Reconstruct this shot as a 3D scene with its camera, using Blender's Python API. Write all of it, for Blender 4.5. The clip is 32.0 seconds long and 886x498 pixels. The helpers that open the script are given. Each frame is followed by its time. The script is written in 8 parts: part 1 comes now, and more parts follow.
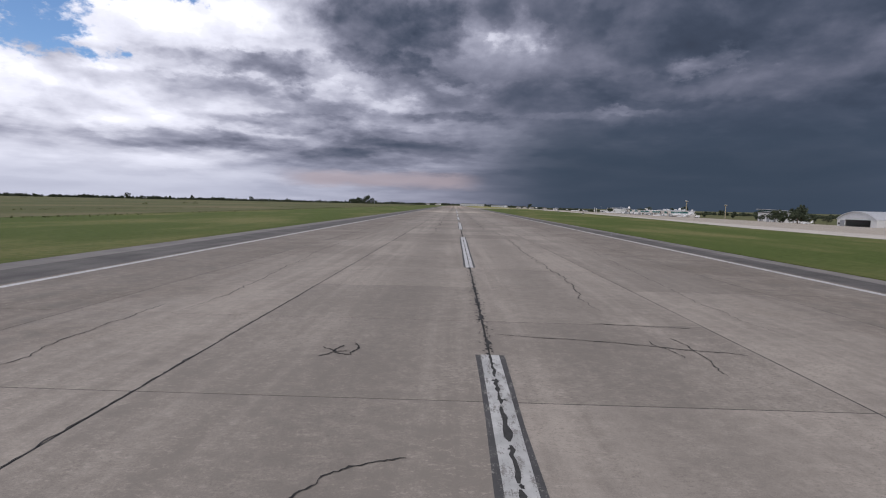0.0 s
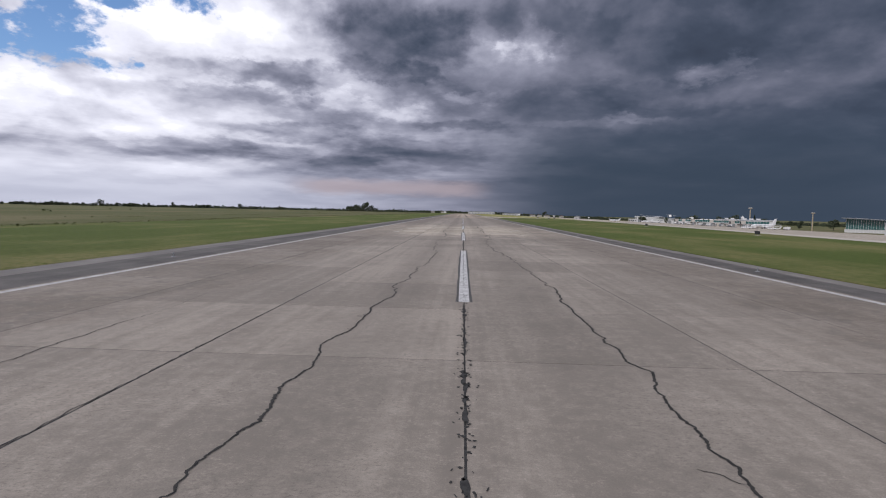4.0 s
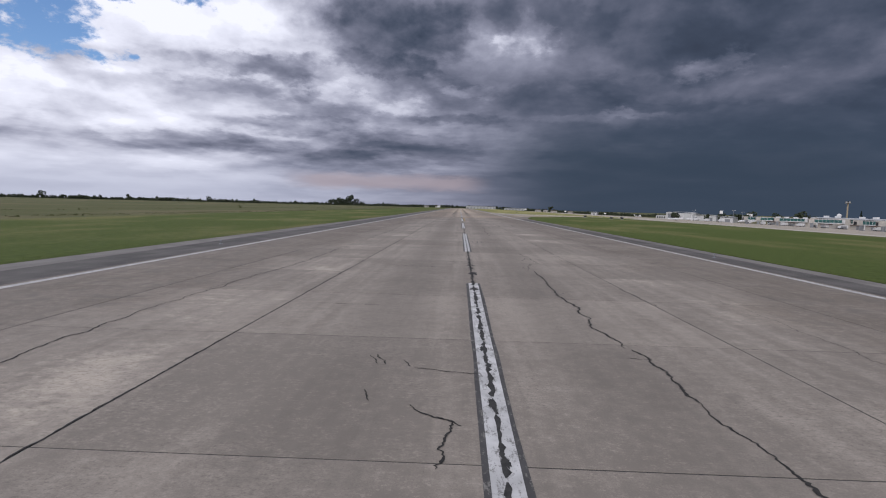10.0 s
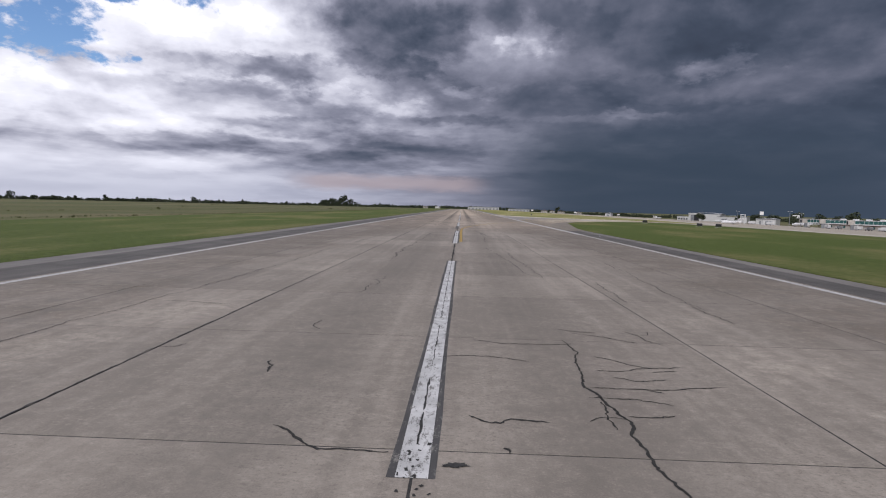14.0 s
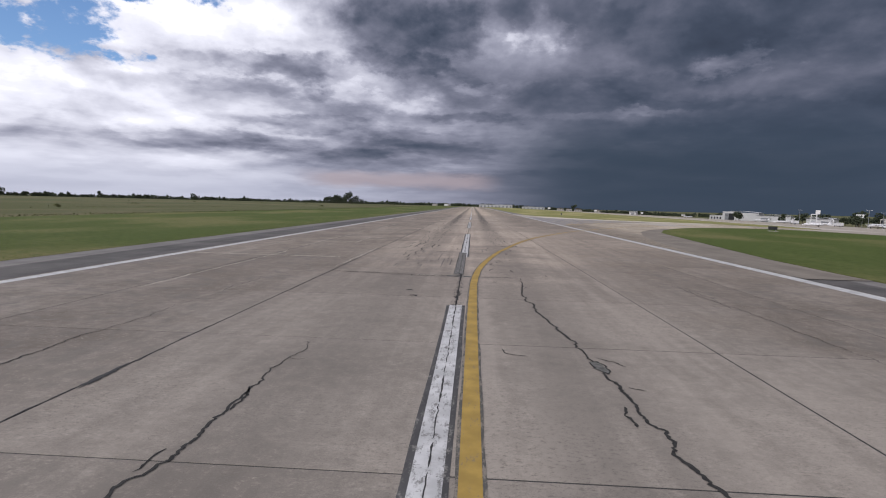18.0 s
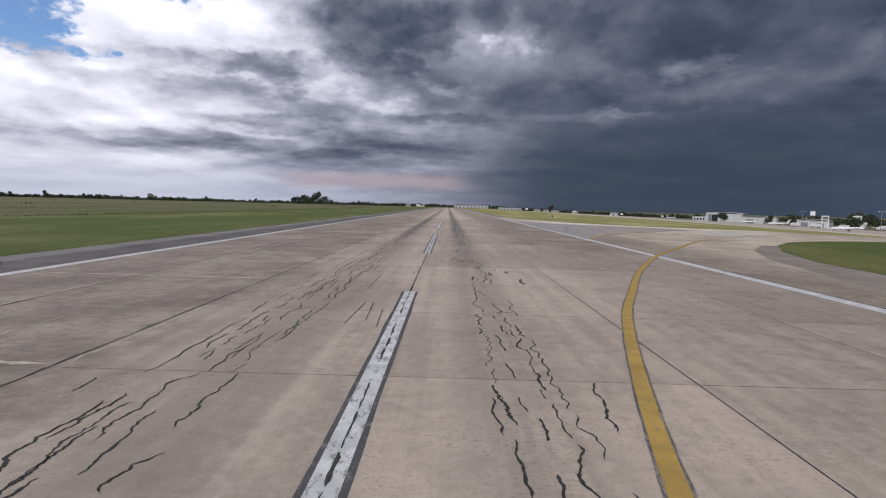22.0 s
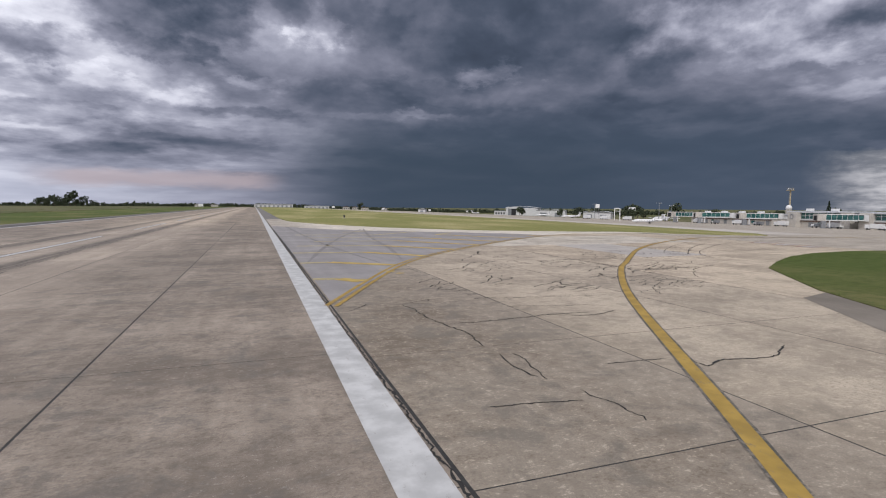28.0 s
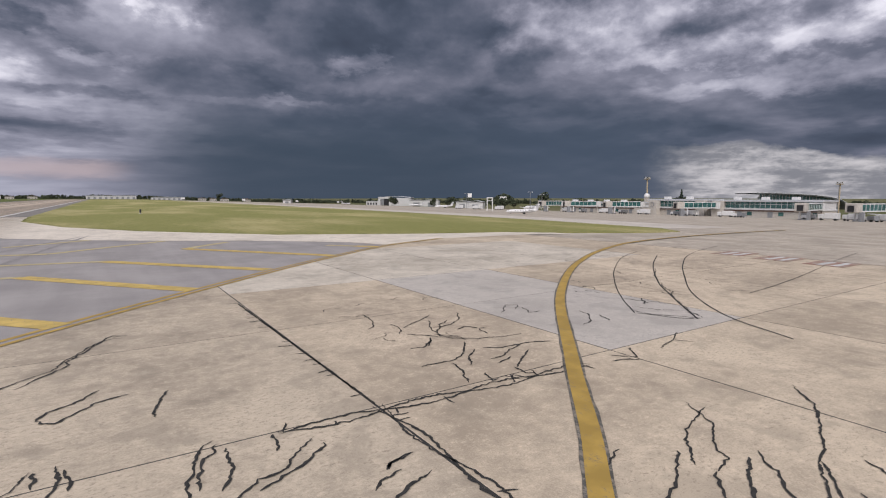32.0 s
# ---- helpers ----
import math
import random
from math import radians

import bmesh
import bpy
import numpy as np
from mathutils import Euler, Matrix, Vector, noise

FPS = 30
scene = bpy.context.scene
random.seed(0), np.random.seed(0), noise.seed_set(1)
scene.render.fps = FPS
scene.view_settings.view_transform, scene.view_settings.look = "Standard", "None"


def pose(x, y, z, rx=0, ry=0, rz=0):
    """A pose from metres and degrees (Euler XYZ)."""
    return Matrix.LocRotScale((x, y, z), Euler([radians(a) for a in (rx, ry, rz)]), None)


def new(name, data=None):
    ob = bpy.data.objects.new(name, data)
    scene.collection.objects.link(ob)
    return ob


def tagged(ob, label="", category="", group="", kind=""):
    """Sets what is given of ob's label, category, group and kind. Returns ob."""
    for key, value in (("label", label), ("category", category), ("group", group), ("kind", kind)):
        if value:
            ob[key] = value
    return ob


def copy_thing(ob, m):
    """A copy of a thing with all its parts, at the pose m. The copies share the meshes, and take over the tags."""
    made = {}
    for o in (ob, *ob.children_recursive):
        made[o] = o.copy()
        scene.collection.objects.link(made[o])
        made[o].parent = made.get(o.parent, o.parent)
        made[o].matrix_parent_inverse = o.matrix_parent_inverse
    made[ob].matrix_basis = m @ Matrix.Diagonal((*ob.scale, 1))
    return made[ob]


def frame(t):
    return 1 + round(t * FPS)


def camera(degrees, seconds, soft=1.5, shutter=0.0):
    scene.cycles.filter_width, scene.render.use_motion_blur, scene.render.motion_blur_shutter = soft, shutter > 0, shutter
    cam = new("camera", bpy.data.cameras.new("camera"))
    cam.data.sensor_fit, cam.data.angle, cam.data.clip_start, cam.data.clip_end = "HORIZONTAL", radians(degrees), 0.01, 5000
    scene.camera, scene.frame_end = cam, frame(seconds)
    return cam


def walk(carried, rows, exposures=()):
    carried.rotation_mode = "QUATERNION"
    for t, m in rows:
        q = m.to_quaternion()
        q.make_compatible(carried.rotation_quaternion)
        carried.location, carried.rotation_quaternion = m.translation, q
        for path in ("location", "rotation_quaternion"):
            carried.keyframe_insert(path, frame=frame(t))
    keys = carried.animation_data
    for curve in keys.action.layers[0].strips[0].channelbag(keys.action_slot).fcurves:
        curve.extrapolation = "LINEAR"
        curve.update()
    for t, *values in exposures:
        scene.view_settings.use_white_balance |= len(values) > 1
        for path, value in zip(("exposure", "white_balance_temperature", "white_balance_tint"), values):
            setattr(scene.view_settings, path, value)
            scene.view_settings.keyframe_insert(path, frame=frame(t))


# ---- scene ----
# ---- camera ----
cam = camera(80.87, 32.0, soft=1.1)
EYE = 3.732
# seconds, x, y, yaw, pitch, roll: along the runway, then off to the right on the taxi line
PATH = [
    (0, -0.957, -12.737, 1.219, -4.932, 1.282),
    (0.5, -0.837, 6.812, 1.030, -4.191, 1.341),
    (1, -0.672, 26.301, 0.940, -4.304, 1.371),
    (1.5, -0.510, 45.671, 1.436, -4.379, 1.391),
    (2, -0.304, 64.882, 1.895, -4.642, 1.333),
    (2.5, -0.212, 83.877, 1.938, -4.617, 1.292),
    (3, -0.124, 102.576, 2.137, -4.375, 1.263),
    (3.5, -0.085, 120.866, 2.089, -4.037, 1.246),
    (4, -0.132, 138.374, 2.112, -4.088, 1.246),
    (4.5, -0.224, 155.005, 2.251, -4.138, 1.246),
    (5, -0.304, 170.749, 2.401, -4.189, 1.246),
    (5.5, -0.319, 185.601, 2.458, -4.239, 1.246),
    (6, -0.298, 199.562, 2.461, -4.475, 1.268),
    (6.5, -0.498, 212.934, 2.551, -4.404, 1.339),
    (7, -0.737, 226.694, 2.014, -4.270, 1.403),
    (7.5, -0.782, 240.597, 2.291, -4.288, 1.448),
    (8, -0.828, 254.449, 2.398, -4.825, 1.448),
    (8.5, -0.901, 268.061, 2.260, -4.650, 1.426),
    (9, -0.885, 281.031, 1.957, -4.163, 1.439),
    (9.5, -0.857, 293.324, 2.043, -4.623, 1.436),
    (10, -0.750, 305.405, 1.746, -4.692, 1.449),
    (10.5, -0.661, 317.184, 1.662, -4.783, 1.449),
    (11, -0.479, 328.520, 1.432, -4.642, 1.438),
    (11.5, -0.197, 339.325, 1.396, -4.462, 1.367),
    (12, -0.045, 349.760, 1.387, -4.632, 1.313),
    (12.5, 0.122, 359.958, 1.511, -4.589, 1.313),
    (13, 0.409, 369.966, 1.857, -4.358, 1.342),
    (13.5, 0.433, 379.758, 1.697, -4.531, 1.328),
    (14, 0.596, 389.190, 1.943, -4.606, 1.350),
    (14.5, 0.761, 398.471, 2.367, -4.906, 1.368),
    (15, 0.823, 407.570, 2.732, -4.870, 1.369),
    (15.5, 0.803, 416.371, 3.002, -4.833, 1.370),
    (16, 0.738, 424.762, 3.162, -4.796, 1.371),
    (16.5, 0.665, 432.632, 3.196, -4.759, 1.372),
    (17, 0.605, 439.942, 3.192, -4.586, 1.420),
    (17.5, 0.543, 446.866, 3.346, -5.001, 1.451),
    (18, 0.523, 453.388, 3.160, -4.908, 1.440),
    (18.5, 0.521, 459.584, 3.132, -4.628, 1.487),
    (19, 0.617, 465.499, 3.149, -4.327, 1.487),
    (19.5, 0.366, 471.548, 2.984, -4.645, 1.513),
    (20, 0.255, 477.304, 2.648, -4.585, 1.579),
    (20.5, 0.398, 482.653, 2.579, -4.701, 1.592),
    (21, 0.694, 487.770, 2.185, -4.531, 1.592),
    (21.5, 0.968, 492.728, 1.367, -4.447, 1.533),
    (22, 1.535, 497.537, 0.433, -4.763, 1.458),
    (22.5, 2.297, 502.263, -1.087, -4.627, 1.318),
    (23, 3.154, 506.772, -2.516, -4.629, 1.184),
    (23.5, 4.001, 511.083, -4.296, -4.496, 1.022),
    (24, 5.173, 515.535, -5.876, -4.724, 0.830),
    (24.5, 6.349, 519.728, -7.419, -4.738, 1.009),
    (25, 7.577, 523.532, -8.897, -4.900, 0.680),
    (25.5, 8.736, 526.871, -10.729, -4.871, 0.410),
    (26, 10.058, 530.114, -12.622, -4.829, 0.345),
    (26.5, 11.560, 533.386, -14.477, -4.786, 0.354),
    (27, 13.221, 536.715, -16.308, -4.743, 0.364),
    (27.5, 15.020, 540.127, -18.130, -4.700, 0.310),
    (28, 16.904, 543.619, -19.888, -4.680, 0.380),
    (28.5, 18.789, 546.943, -21.377, -4.961, 0.186),
    (29, 20.745, 549.764, -22.906, -4.896, 0.100),
    (29.5, 22.767, 552.836, -24.907, -4.779, 0.140),
    (30, 24.883, 555.915, -26.778, -5.118, 0.140),
    (30.5, 26.973, 559.005, -28.633, -4.950, 0.157),
    (31, 29.300, 561.917, -30.395, -5.274, 0.157),
    (31.5, 31.777, 564.671, -31.858, -5.842, 0.000),
    (32, 34.427, 567.322, -33.420, -5.721, 0.000),
]
walk(cam, [(t, pose(x, y, EYE, 90 + pitch, 0, yaw) @ pose(0, 0, 0, 0, 0, roll)) for t, x, y, yaw, pitch, roll in PATH],
     exposures=[(0.0, 0.06, 6080, 15), (4.0, 0.07, 6100, 15), (6.0, 0.09, 6090, 15), (7.2, -0.05, 6080, 15), (10.0, -0.02, 6000, 15), (12.0, 0.05, 6060, 15), (14.0, 0.07, 6130, 15), (20.0, 0.06, 6100, 15), (25.0, 0.08, 6080, 14), (28.0, 0.22, 6180, 13), (30.0, 0.33, 6280, 14), (32.0, 0.29, 6360, 15)])

# ---- sky and sun ----
SUN_EL, SUN_AZ = 48.0, 205.0   # behind the aircraft and a little to its left; azimuth clockwise from the runway heading


def node(tree, kind, **values):
    n = tree.nodes.new(kind)
    for key, value in values.items():
        if key in ("operation", "blend_type", "data_type", "noise_dimensions", "sky_type", "interpolation_type", "normalize",
                   "sun_disc", "sun_elevation", "sun_rotation", "air_density", "dust_density", "ozone_density", "feature", "voronoi_dimensions", "use_clamp", "clamp"):
            if key == "operation": n.operation = value
            elif key == "blend_type": n.blend_type = value
            elif key == "data_type": n.data_type = value
            elif key == "noise_dimensions": n.noise_dimensions = value
            elif key == "sky_type": n.sky_type = value
            elif key == "interpolation_type": n.interpolation_type = value
            elif key == "normalize": n.normalize = value
            elif key == "sun_disc": n.sun_disc = value
            elif key == "sun_elevation": n.sun_elevation = value
            elif key == "sun_rotation": n.sun_rotation = value
            elif key == "air_density": n.air_density = value
            elif key == "dust_density": n.dust_density = value
            elif key == "feature": n.feature = value
            elif key == "voronoi_dimensions": n.voronoi_dimensions = value
            elif key == "use_clamp": n.use_clamp = value
            elif key == "clamp": n.clamp = value
        else:
            n.inputs[key.replace("_", " ") if not key.startswith("i") or not key[1:].isdigit() else int(key[1:])].default_value = value
    return n


class Graph:
    """Short notation for shader arithmetic on one node tree."""

    def __init__(self, tree):
        self.tree = tree

    def put(self, socket, value):
        if value is None:
            return
        if isinstance(value, bpy.types.NodeSocket):
            self.tree.links.new(value, socket)
        else:
            socket.default_value = value

    def math(self, op, a, b=None, c=None, clamp=False):
        n = self.tree.nodes.new("ShaderNodeMath")
        n.operation, n.use_clamp = op, clamp
        for i, v in enumerate((a, b, c)):
            self.put(n.inputs[i], v)
        return n.outputs[0]

    def smooth(self, x, lo, hi, out_lo=0.0, out_hi=1.0):
        n = self.tree.nodes.new("ShaderNodeMapRange")
        n.interpolation_type = "SMOOTHSTEP"
        for i, v in enumerate((x, lo, hi, out_lo, out_hi)):
            self.put(n.inputs[i], v)
        return n.outputs[0]

    def lerp(self, x, lo, hi, out_lo=0.0, out_hi=1.0):
        n = self.tree.nodes.new("ShaderNodeMapRange")
        for i, v in enumerate((x, lo, hi, out_lo, out_hi)):
            self.put(n.inputs[i], v)
        return n.outputs[0]

    def noise(self, vec, scale, detail=5.0, rough=0.55, distortion=0.0):
        n = self.tree.nodes.new("ShaderNodeTexNoise")
        self.put(n.inputs["Vector"], vec)
        n.inputs["Scale"].default_value, n.inputs["Detail"].default_value = scale, detail
        n.inputs["Roughness"].default_value, n.inputs["Distortion"].default_value = rough, distortion
        return n.outputs[0]

    def mix(self, f, a, b, blend="MIX"):
        n = self.tree.nodes.new("ShaderNodeMix")
        n.data_type, n.blend_type, n.clamp_factor = "RGBA", blend, True
        self.put(n.inputs[0], f)
        for i, v in ((6, a), (7, b)):
            self.put(n.inputs[i], (*v, 1.0) if isinstance(v, tuple) and len(v) == 3 else v)
        return n.outputs[2]

    def xyz(self, x, y, z):
        n = self.tree.nodes.new("ShaderNodeCombineXYZ")
        for i, v in enumerate((x, y, z)):
            self.put(n.inputs[i], v)
        return n.outputs[0]

    def split(self, vec):
        n = self.tree.nodes.new("ShaderNodeSeparateXYZ")
        self.put(n.inputs[0], vec)
        return n.outputs

    def scale(self, vec, s):
        n = self.tree.nodes.new("ShaderNodeVectorMath")
        n.operation = "MULTIPLY"
        self.put(n.inputs[0], vec)
        self.put(n.inputs[1], s)
        return n.outputs[0]


def build_sky():
    """A broken cloud deck over blue sky: bright ahead on the left, a rain storm on the right."""
    world = bpy.data.worlds.new("stormy_sky")
    scene.world = world
    world.use_nodes = True
    tree = world.node_tree
    tree.nodes.clear()
    g = Graph(tree)
    out = tree.nodes.new("ShaderNodeOutputWorld")
    back = tree.nodes.new("ShaderNodeBackground")
    sky = tree.nodes.new("ShaderNodeTexSky")
    sky.sky_type, sky.sun_disc = "NISHITA", False
    sky.sun_elevation, sky.sun_rotation = radians(SUN_EL), radians(SUN_AZ)
    way = tree.nodes.new("ShaderNodeTexCoord").outputs["Generated"]
    x, y, z = g.split(way)
    az = g.math("MULTIPLY", g.math("ARCTAN2", x, y), 57.2958)          # degrees, clockwise from the runway heading
    el = g.math("MULTIPLY", g.math("ARCSINE", z), 57.2958)
    turn = g.math("ARCTAN2", x, y)
    layer = g.math("MULTIPLY", g.math("LOGARITHM", g.math("ADD", g.math("MAXIMUM", el, 0.0), 4.0), 2.71828), 3.3)   # cloud rows crowd towards the horizon

    def deck_at(up):
        return g.xyz(g.math("MULTIPLY", g.math("SINE", turn), 5.6), g.math("MULTIPLY", g.math("COSINE", turn), 5.6), g.math("ADD", layer, up))

    deck = deck_at(0.0)
    big = g.noise(deck, 0.42, 2.0, 0.5, 0.3)
    mid = g.noise(deck, 0.95, 8.0, 0.50, 0.15)
    over = g.noise(deck_at(0.34), 0.95, 8.0, 0.50, 0.15)
    fine = g.noise(deck, 3.6, 7.0, 0.62, 0.15)
    strip = g.noise(g.scale(deck, (0.40, 0.40, 1.5)), 1.5, 6.0, 0.55, 0.3)
    # ragged, billowing edges: the places below are looked up in a sky bent by noise
    bend = tree.nodes.new("ShaderNodeTexNoise")
    bend.inputs["Scale"].default_value, bend.inputs["Detail"].default_value, bend.inputs["Roughness"].default_value = 1.7, 8.0, 0.60
    g.put(bend.inputs["Vector"], deck)
    bx, by, bz = g.split(bend.outputs["Color"])
    az_bent = g.math("ADD", az, g.math("MULTIPLY", g.math("SUBTRACT", bx, 0.5), 15.0))
    el_bent = g.math("ADD", el, g.math("MULTIPLY", g.math("SUBTRACT", by, 0.5), g.smooth(el, 0.0, 14.0, 1.2, 6.5)))

    ragged = g.smooth(g.math("ADD", g.math("MULTIPLY", bz, 0.6), g.math("MULTIPLY", mid, 0.4)), 0.36, 0.62, 0.45, 1.40)

    def spot(a, e, wa, we):
        """A place in the sky with cloudy edges, 1 in its middle."""
        da = g.math("DIVIDE", g.math("SUBTRACT", az_bent, a), wa)
        de = g.math("DIVIDE", g.math("SUBTRACT", el_bent, e), we)
        r = g.math("ADD", g.math("MULTIPLY", da, da), g.math("MULTIPLY", de, de))
        return g.math("MULTIPLY", g.math("ADD", g.math("MULTIPLY", g.math("EXPONENT", g.math("MULTIPLY", r, -1.15)), 0.5), g.smooth(r, 1.25, 0.35, 0.0, 0.5)), ragged)

    def total(*terms):
        out = terms[0]
        for t in terms[1:]:
            out = g.math("ADD", out, t)
        return out

    def times(s, k):
        return g.math("MULTIPLY", s, k)

    wob = times(g.math("SUBTRACT", big, 0.5), 18.0)
    side = g.math("ADD", az, wob)
    storm = times(g.smooth(side, -30.0, 21.0), g.smooth(side, 130.0, 85.0))
    # thickness of the light coming through the deck
    light = total(g.smooth(side, -34.0, -3.0, 0.775, 0.480), g.smooth(side, -12.0, 30.0, 0.0, -0.275), g.smooth(side, 95.0, 140.0, 0.0, 0.3))
    # banks of cloud: azimuth, elevation, half width, half height, how much brighter or darker
    for a, e, wa, we, k in ((-29.0, 15.0, 9.0, 4.5, 0.16), (-18.0, 17.5, 6.0, 3.5, 0.16), (-38.0, 8.5, 9.0, 2.6, 0.12), (-31.0, 12.2, 5.0, 0.8, 0.10),
                            (-20.5, 13.6, 7.0, 1.5, -0.26), (-24.0, 11.4, 7.0, 0.8, -0.12), (-25.0, 5.8, 10.0, 1.4, -0.22), (-15.0, 8.0, 9.0, 0.9, -0.14), (-33.0, 3.6, 8.0, 0.6, 0.08), (-12.0, 4.6, 10.0, 1.4, -0.16),
                            (-13.5, 11.2, 4.0, 1.0, 0.10), (-7.0, 18.0, 9.0, 3.4, -0.24), (-8.0, 14.4, 6.0, 1.2, -0.20), (6.6, 18.0, 2.8, 2.2, 0.20), (1.0, 12.6, 5.0, 0.8, 0.10),
                            (0.5, 9.3, 6.0, 0.8, -0.10), (-5.0, 10.4, 7.0, 0.8, 0.09), (-8.0, 7.0, 9.0, 0.9, -0.10), (13.0, 9.6, 9.0, 0.6, 0.10), (16.0, 12.0, 7.0, 1.6, -0.07),
                            (25.0, 13.6, 4.5, 1.2, 0.17), (20.0, 10.6, 9.0, 0.7, -0.05), (31.0, 8.8, 9.0, 2.0, -0.08), (38.0, 15.0, 7.0, 2.2, 0.05), (30.0, 17.5, 12.0, 4.5, -0.09), (14.0, 16.5, 8.0, 2.5, -0.05),
                            (50.0, 17.0, 12.0, 2.8, 0.22), (70.0, 17.5, 12.0, 3.4, 0.36), (66.0, 10.5, 12.0, 1.2, 0.15), (62.0, 13.4, 14.0, 1.4, 0.20), (5.0, 17.0, 9.0, 1.6, 0.07), (56.0, 15.0, 16.0, 7.0, 0.07), (44.0, 21.0, 14.0, 3.0, 0.08)):
        light = g.math("ADD", light, times(spot(a, e, wa, we), k))
    rough = total(times(g.math("SUBTRACT", big, 0.5), 0.30), times(g.math("SUBTRACT", mid, 0.5), 0.34), times(g.math("SUBTRACT", fine, 0.5), 0.15), times(g.math("SUBTRACT", mid, over), 0.75), times(g.smooth(mid, 0.47, 0.53, -0.5, 0.5), 0.055),
                  times(times(g.math("SUBTRACT", strip, 0.5), 0.26), g.smooth(el, 16.0, 6.0, 0.35, 1.0)))
    calm = g.math("MULTIPLY", g.smooth(el, 0.5, 6.0, 0.35, 1.0), g.smooth(storm, 0.2, 1.0, 1.0, 0.62))
    tone = g.math("ADD", light, g.math("MULTIPLY", rough, calm))
    ramp = tree.nodes.new("ShaderNodeValToRGB")
    ramp.color_ramp.interpolation = "B_SPLINE"
    stops = ((0.0, (0.042, 0.052, 0.074)), (0.17, (0.056, 0.074, 0.106)), (0.34, (0.150, 0.158, 0.200)), (0.52, (0.31, 0.315, 0.375)), (0.68, (0.58, 0.58, 0.63)), (0.95, (0.98, 0.975, 1.0)))
    while len(ramp.color_ramp.elements) < len(stops):
        ramp.color_ramp.elements.new(0.5)
    for e, (at, c) in zip(ramp.color_ramp.elements, stops):
        e.position, e.color = at, (*c, 1.0)
    g.put(ramp.inputs[0], tone)
    cloud = ramp.outputs[0]
    # rain curtain low under the storm
    rain = times(times(g.smooth(el, 12.0, 5.0), g.smooth(az, -3.0, 12.0)), g.smooth(az, 70.0, 48.0))
    cloud = g.mix(times(rain, 0.78), cloud, (0.054, 0.075, 0.106))
    cloud = g.mix(times(times(g.smooth(el, 10.0, 4.0), g.smooth(az, 2.0, 14.0)), g.smooth(az, 46.0, 32.0, 0.0, 0.6)), cloud, (0.036, 0.053, 0.074))
    # pale haze low on the left, and a warm gap under the cloud edge
    haze = times(g.smooth(el, 6.0, 0.3), g.smooth(az, 2.0, -24.0))
    cloud = g.mix(times(haze, 0.60), cloud, (0.40, 0.42, 0.50))
    gap = times(g.smooth(g.math("ABSOLUTE", g.math("SUBTRACT", el, g.math("ADD", 1.9, g.math("MULTIPLY", fine, 1.2)))), 1.2, 0.2), g.smooth(g.math("ABSOLUTE", g.math("ADD", az, 8.0)), 12.0, 7.0))
    cloud = g.mix(times(gap, 0.7), cloud, (0.42, 0.345, 0.345))
    # sunlit cumulus beyond the storm
    heap = g.noise(g.xyz(times(az, 0.16), times(el, 0.30), 3.0), 1.0, 7.0, 0.6, 0.2)
    top = times(g.math("SUBTRACT", heap, 0.5), 4.5)
    cap = g.math("SUBTRACT", 4.7, times(g.math("MAXIMUM", g.math("SUBTRACT", az, 64.0), 0.0), 0.16))
    far = times(g.smooth(g.math("ADD", az, times(top, 0.6)), 54.0, 61.0), g.smooth(g.math("ADD", g.math("SUBTRACT", el, cap), top), 0.45, -0.35))
    cloud = g.mix(times(far, 0.92), cloud, g.mix(g.smooth(g.math("ADD", heap, times(g.math("SUBTRACT", fine, 0.5), 0.55)), 0.36, 0.68), (0.20, 0.205, 0.22), (0.54, 0.525, 0.52)))
    # blue openings
    opening = total(times(spot(-39.5, 14.4, 8.0, 3.8), 0.62), times(spot(-31.0, 19.0, 7.0, 1.8), 0.50), times(g.math("SUBTRACT", 0.5, fine), 1.3), times(g.math("SUBTRACT", 0.5, mid), 0.5), times(spot(-62.0, 26.0, 16.0, 14.0), 0.6))
    hole = times(g.smooth(opening, 0.32, 0.62), g.smooth(az, -20.0, -27.0))
    blue = g.scale(sky.outputs[0], (0.095, 0.112, 0.128))
    colour = g.mix(hole, cloud, blue)
    g.put(back.inputs["Color"], colour)
    back.inputs["Strength"].default_value = 1.0
    tree.links.new(back.outputs[0], out.inputs[0])


build_sky()
sun_data = bpy.data.lights.new("sun", "SUN")
sun_data.energy, sun_data.angle, sun_data.color = 1.9, radians(3.0), (1.0, 0.95, 0.88)
sun = new("sun", sun_data)
sun.rotation_euler = Euler((radians(90 - SUN_EL), 0, radians(180 - SUN_AZ)))

# ---- materials ----
def material(name):
    mat = bpy.data.materials.new(name)
    mat.use_nodes = True
    tree = mat.node_tree
    bsdf = tree.nodes["Principled BSDF"]
    place = tree.nodes.new("ShaderNodeNewGeometry").outputs["Position"]
    return mat, Graph(tree), bsdf, place


def bump(g, bsdf, height, strength=0.3, distance=0.01):
    n = g.tree.nodes.new("ShaderNodeBump")
    n.inputs["Strength"].default_value, n.inputs["Distance"].default_value = strength, distance
    g.put(n.inputs["Height"], height)
    g.tree.links.new(n.outputs[0], bsdf.inputs["Normal"])


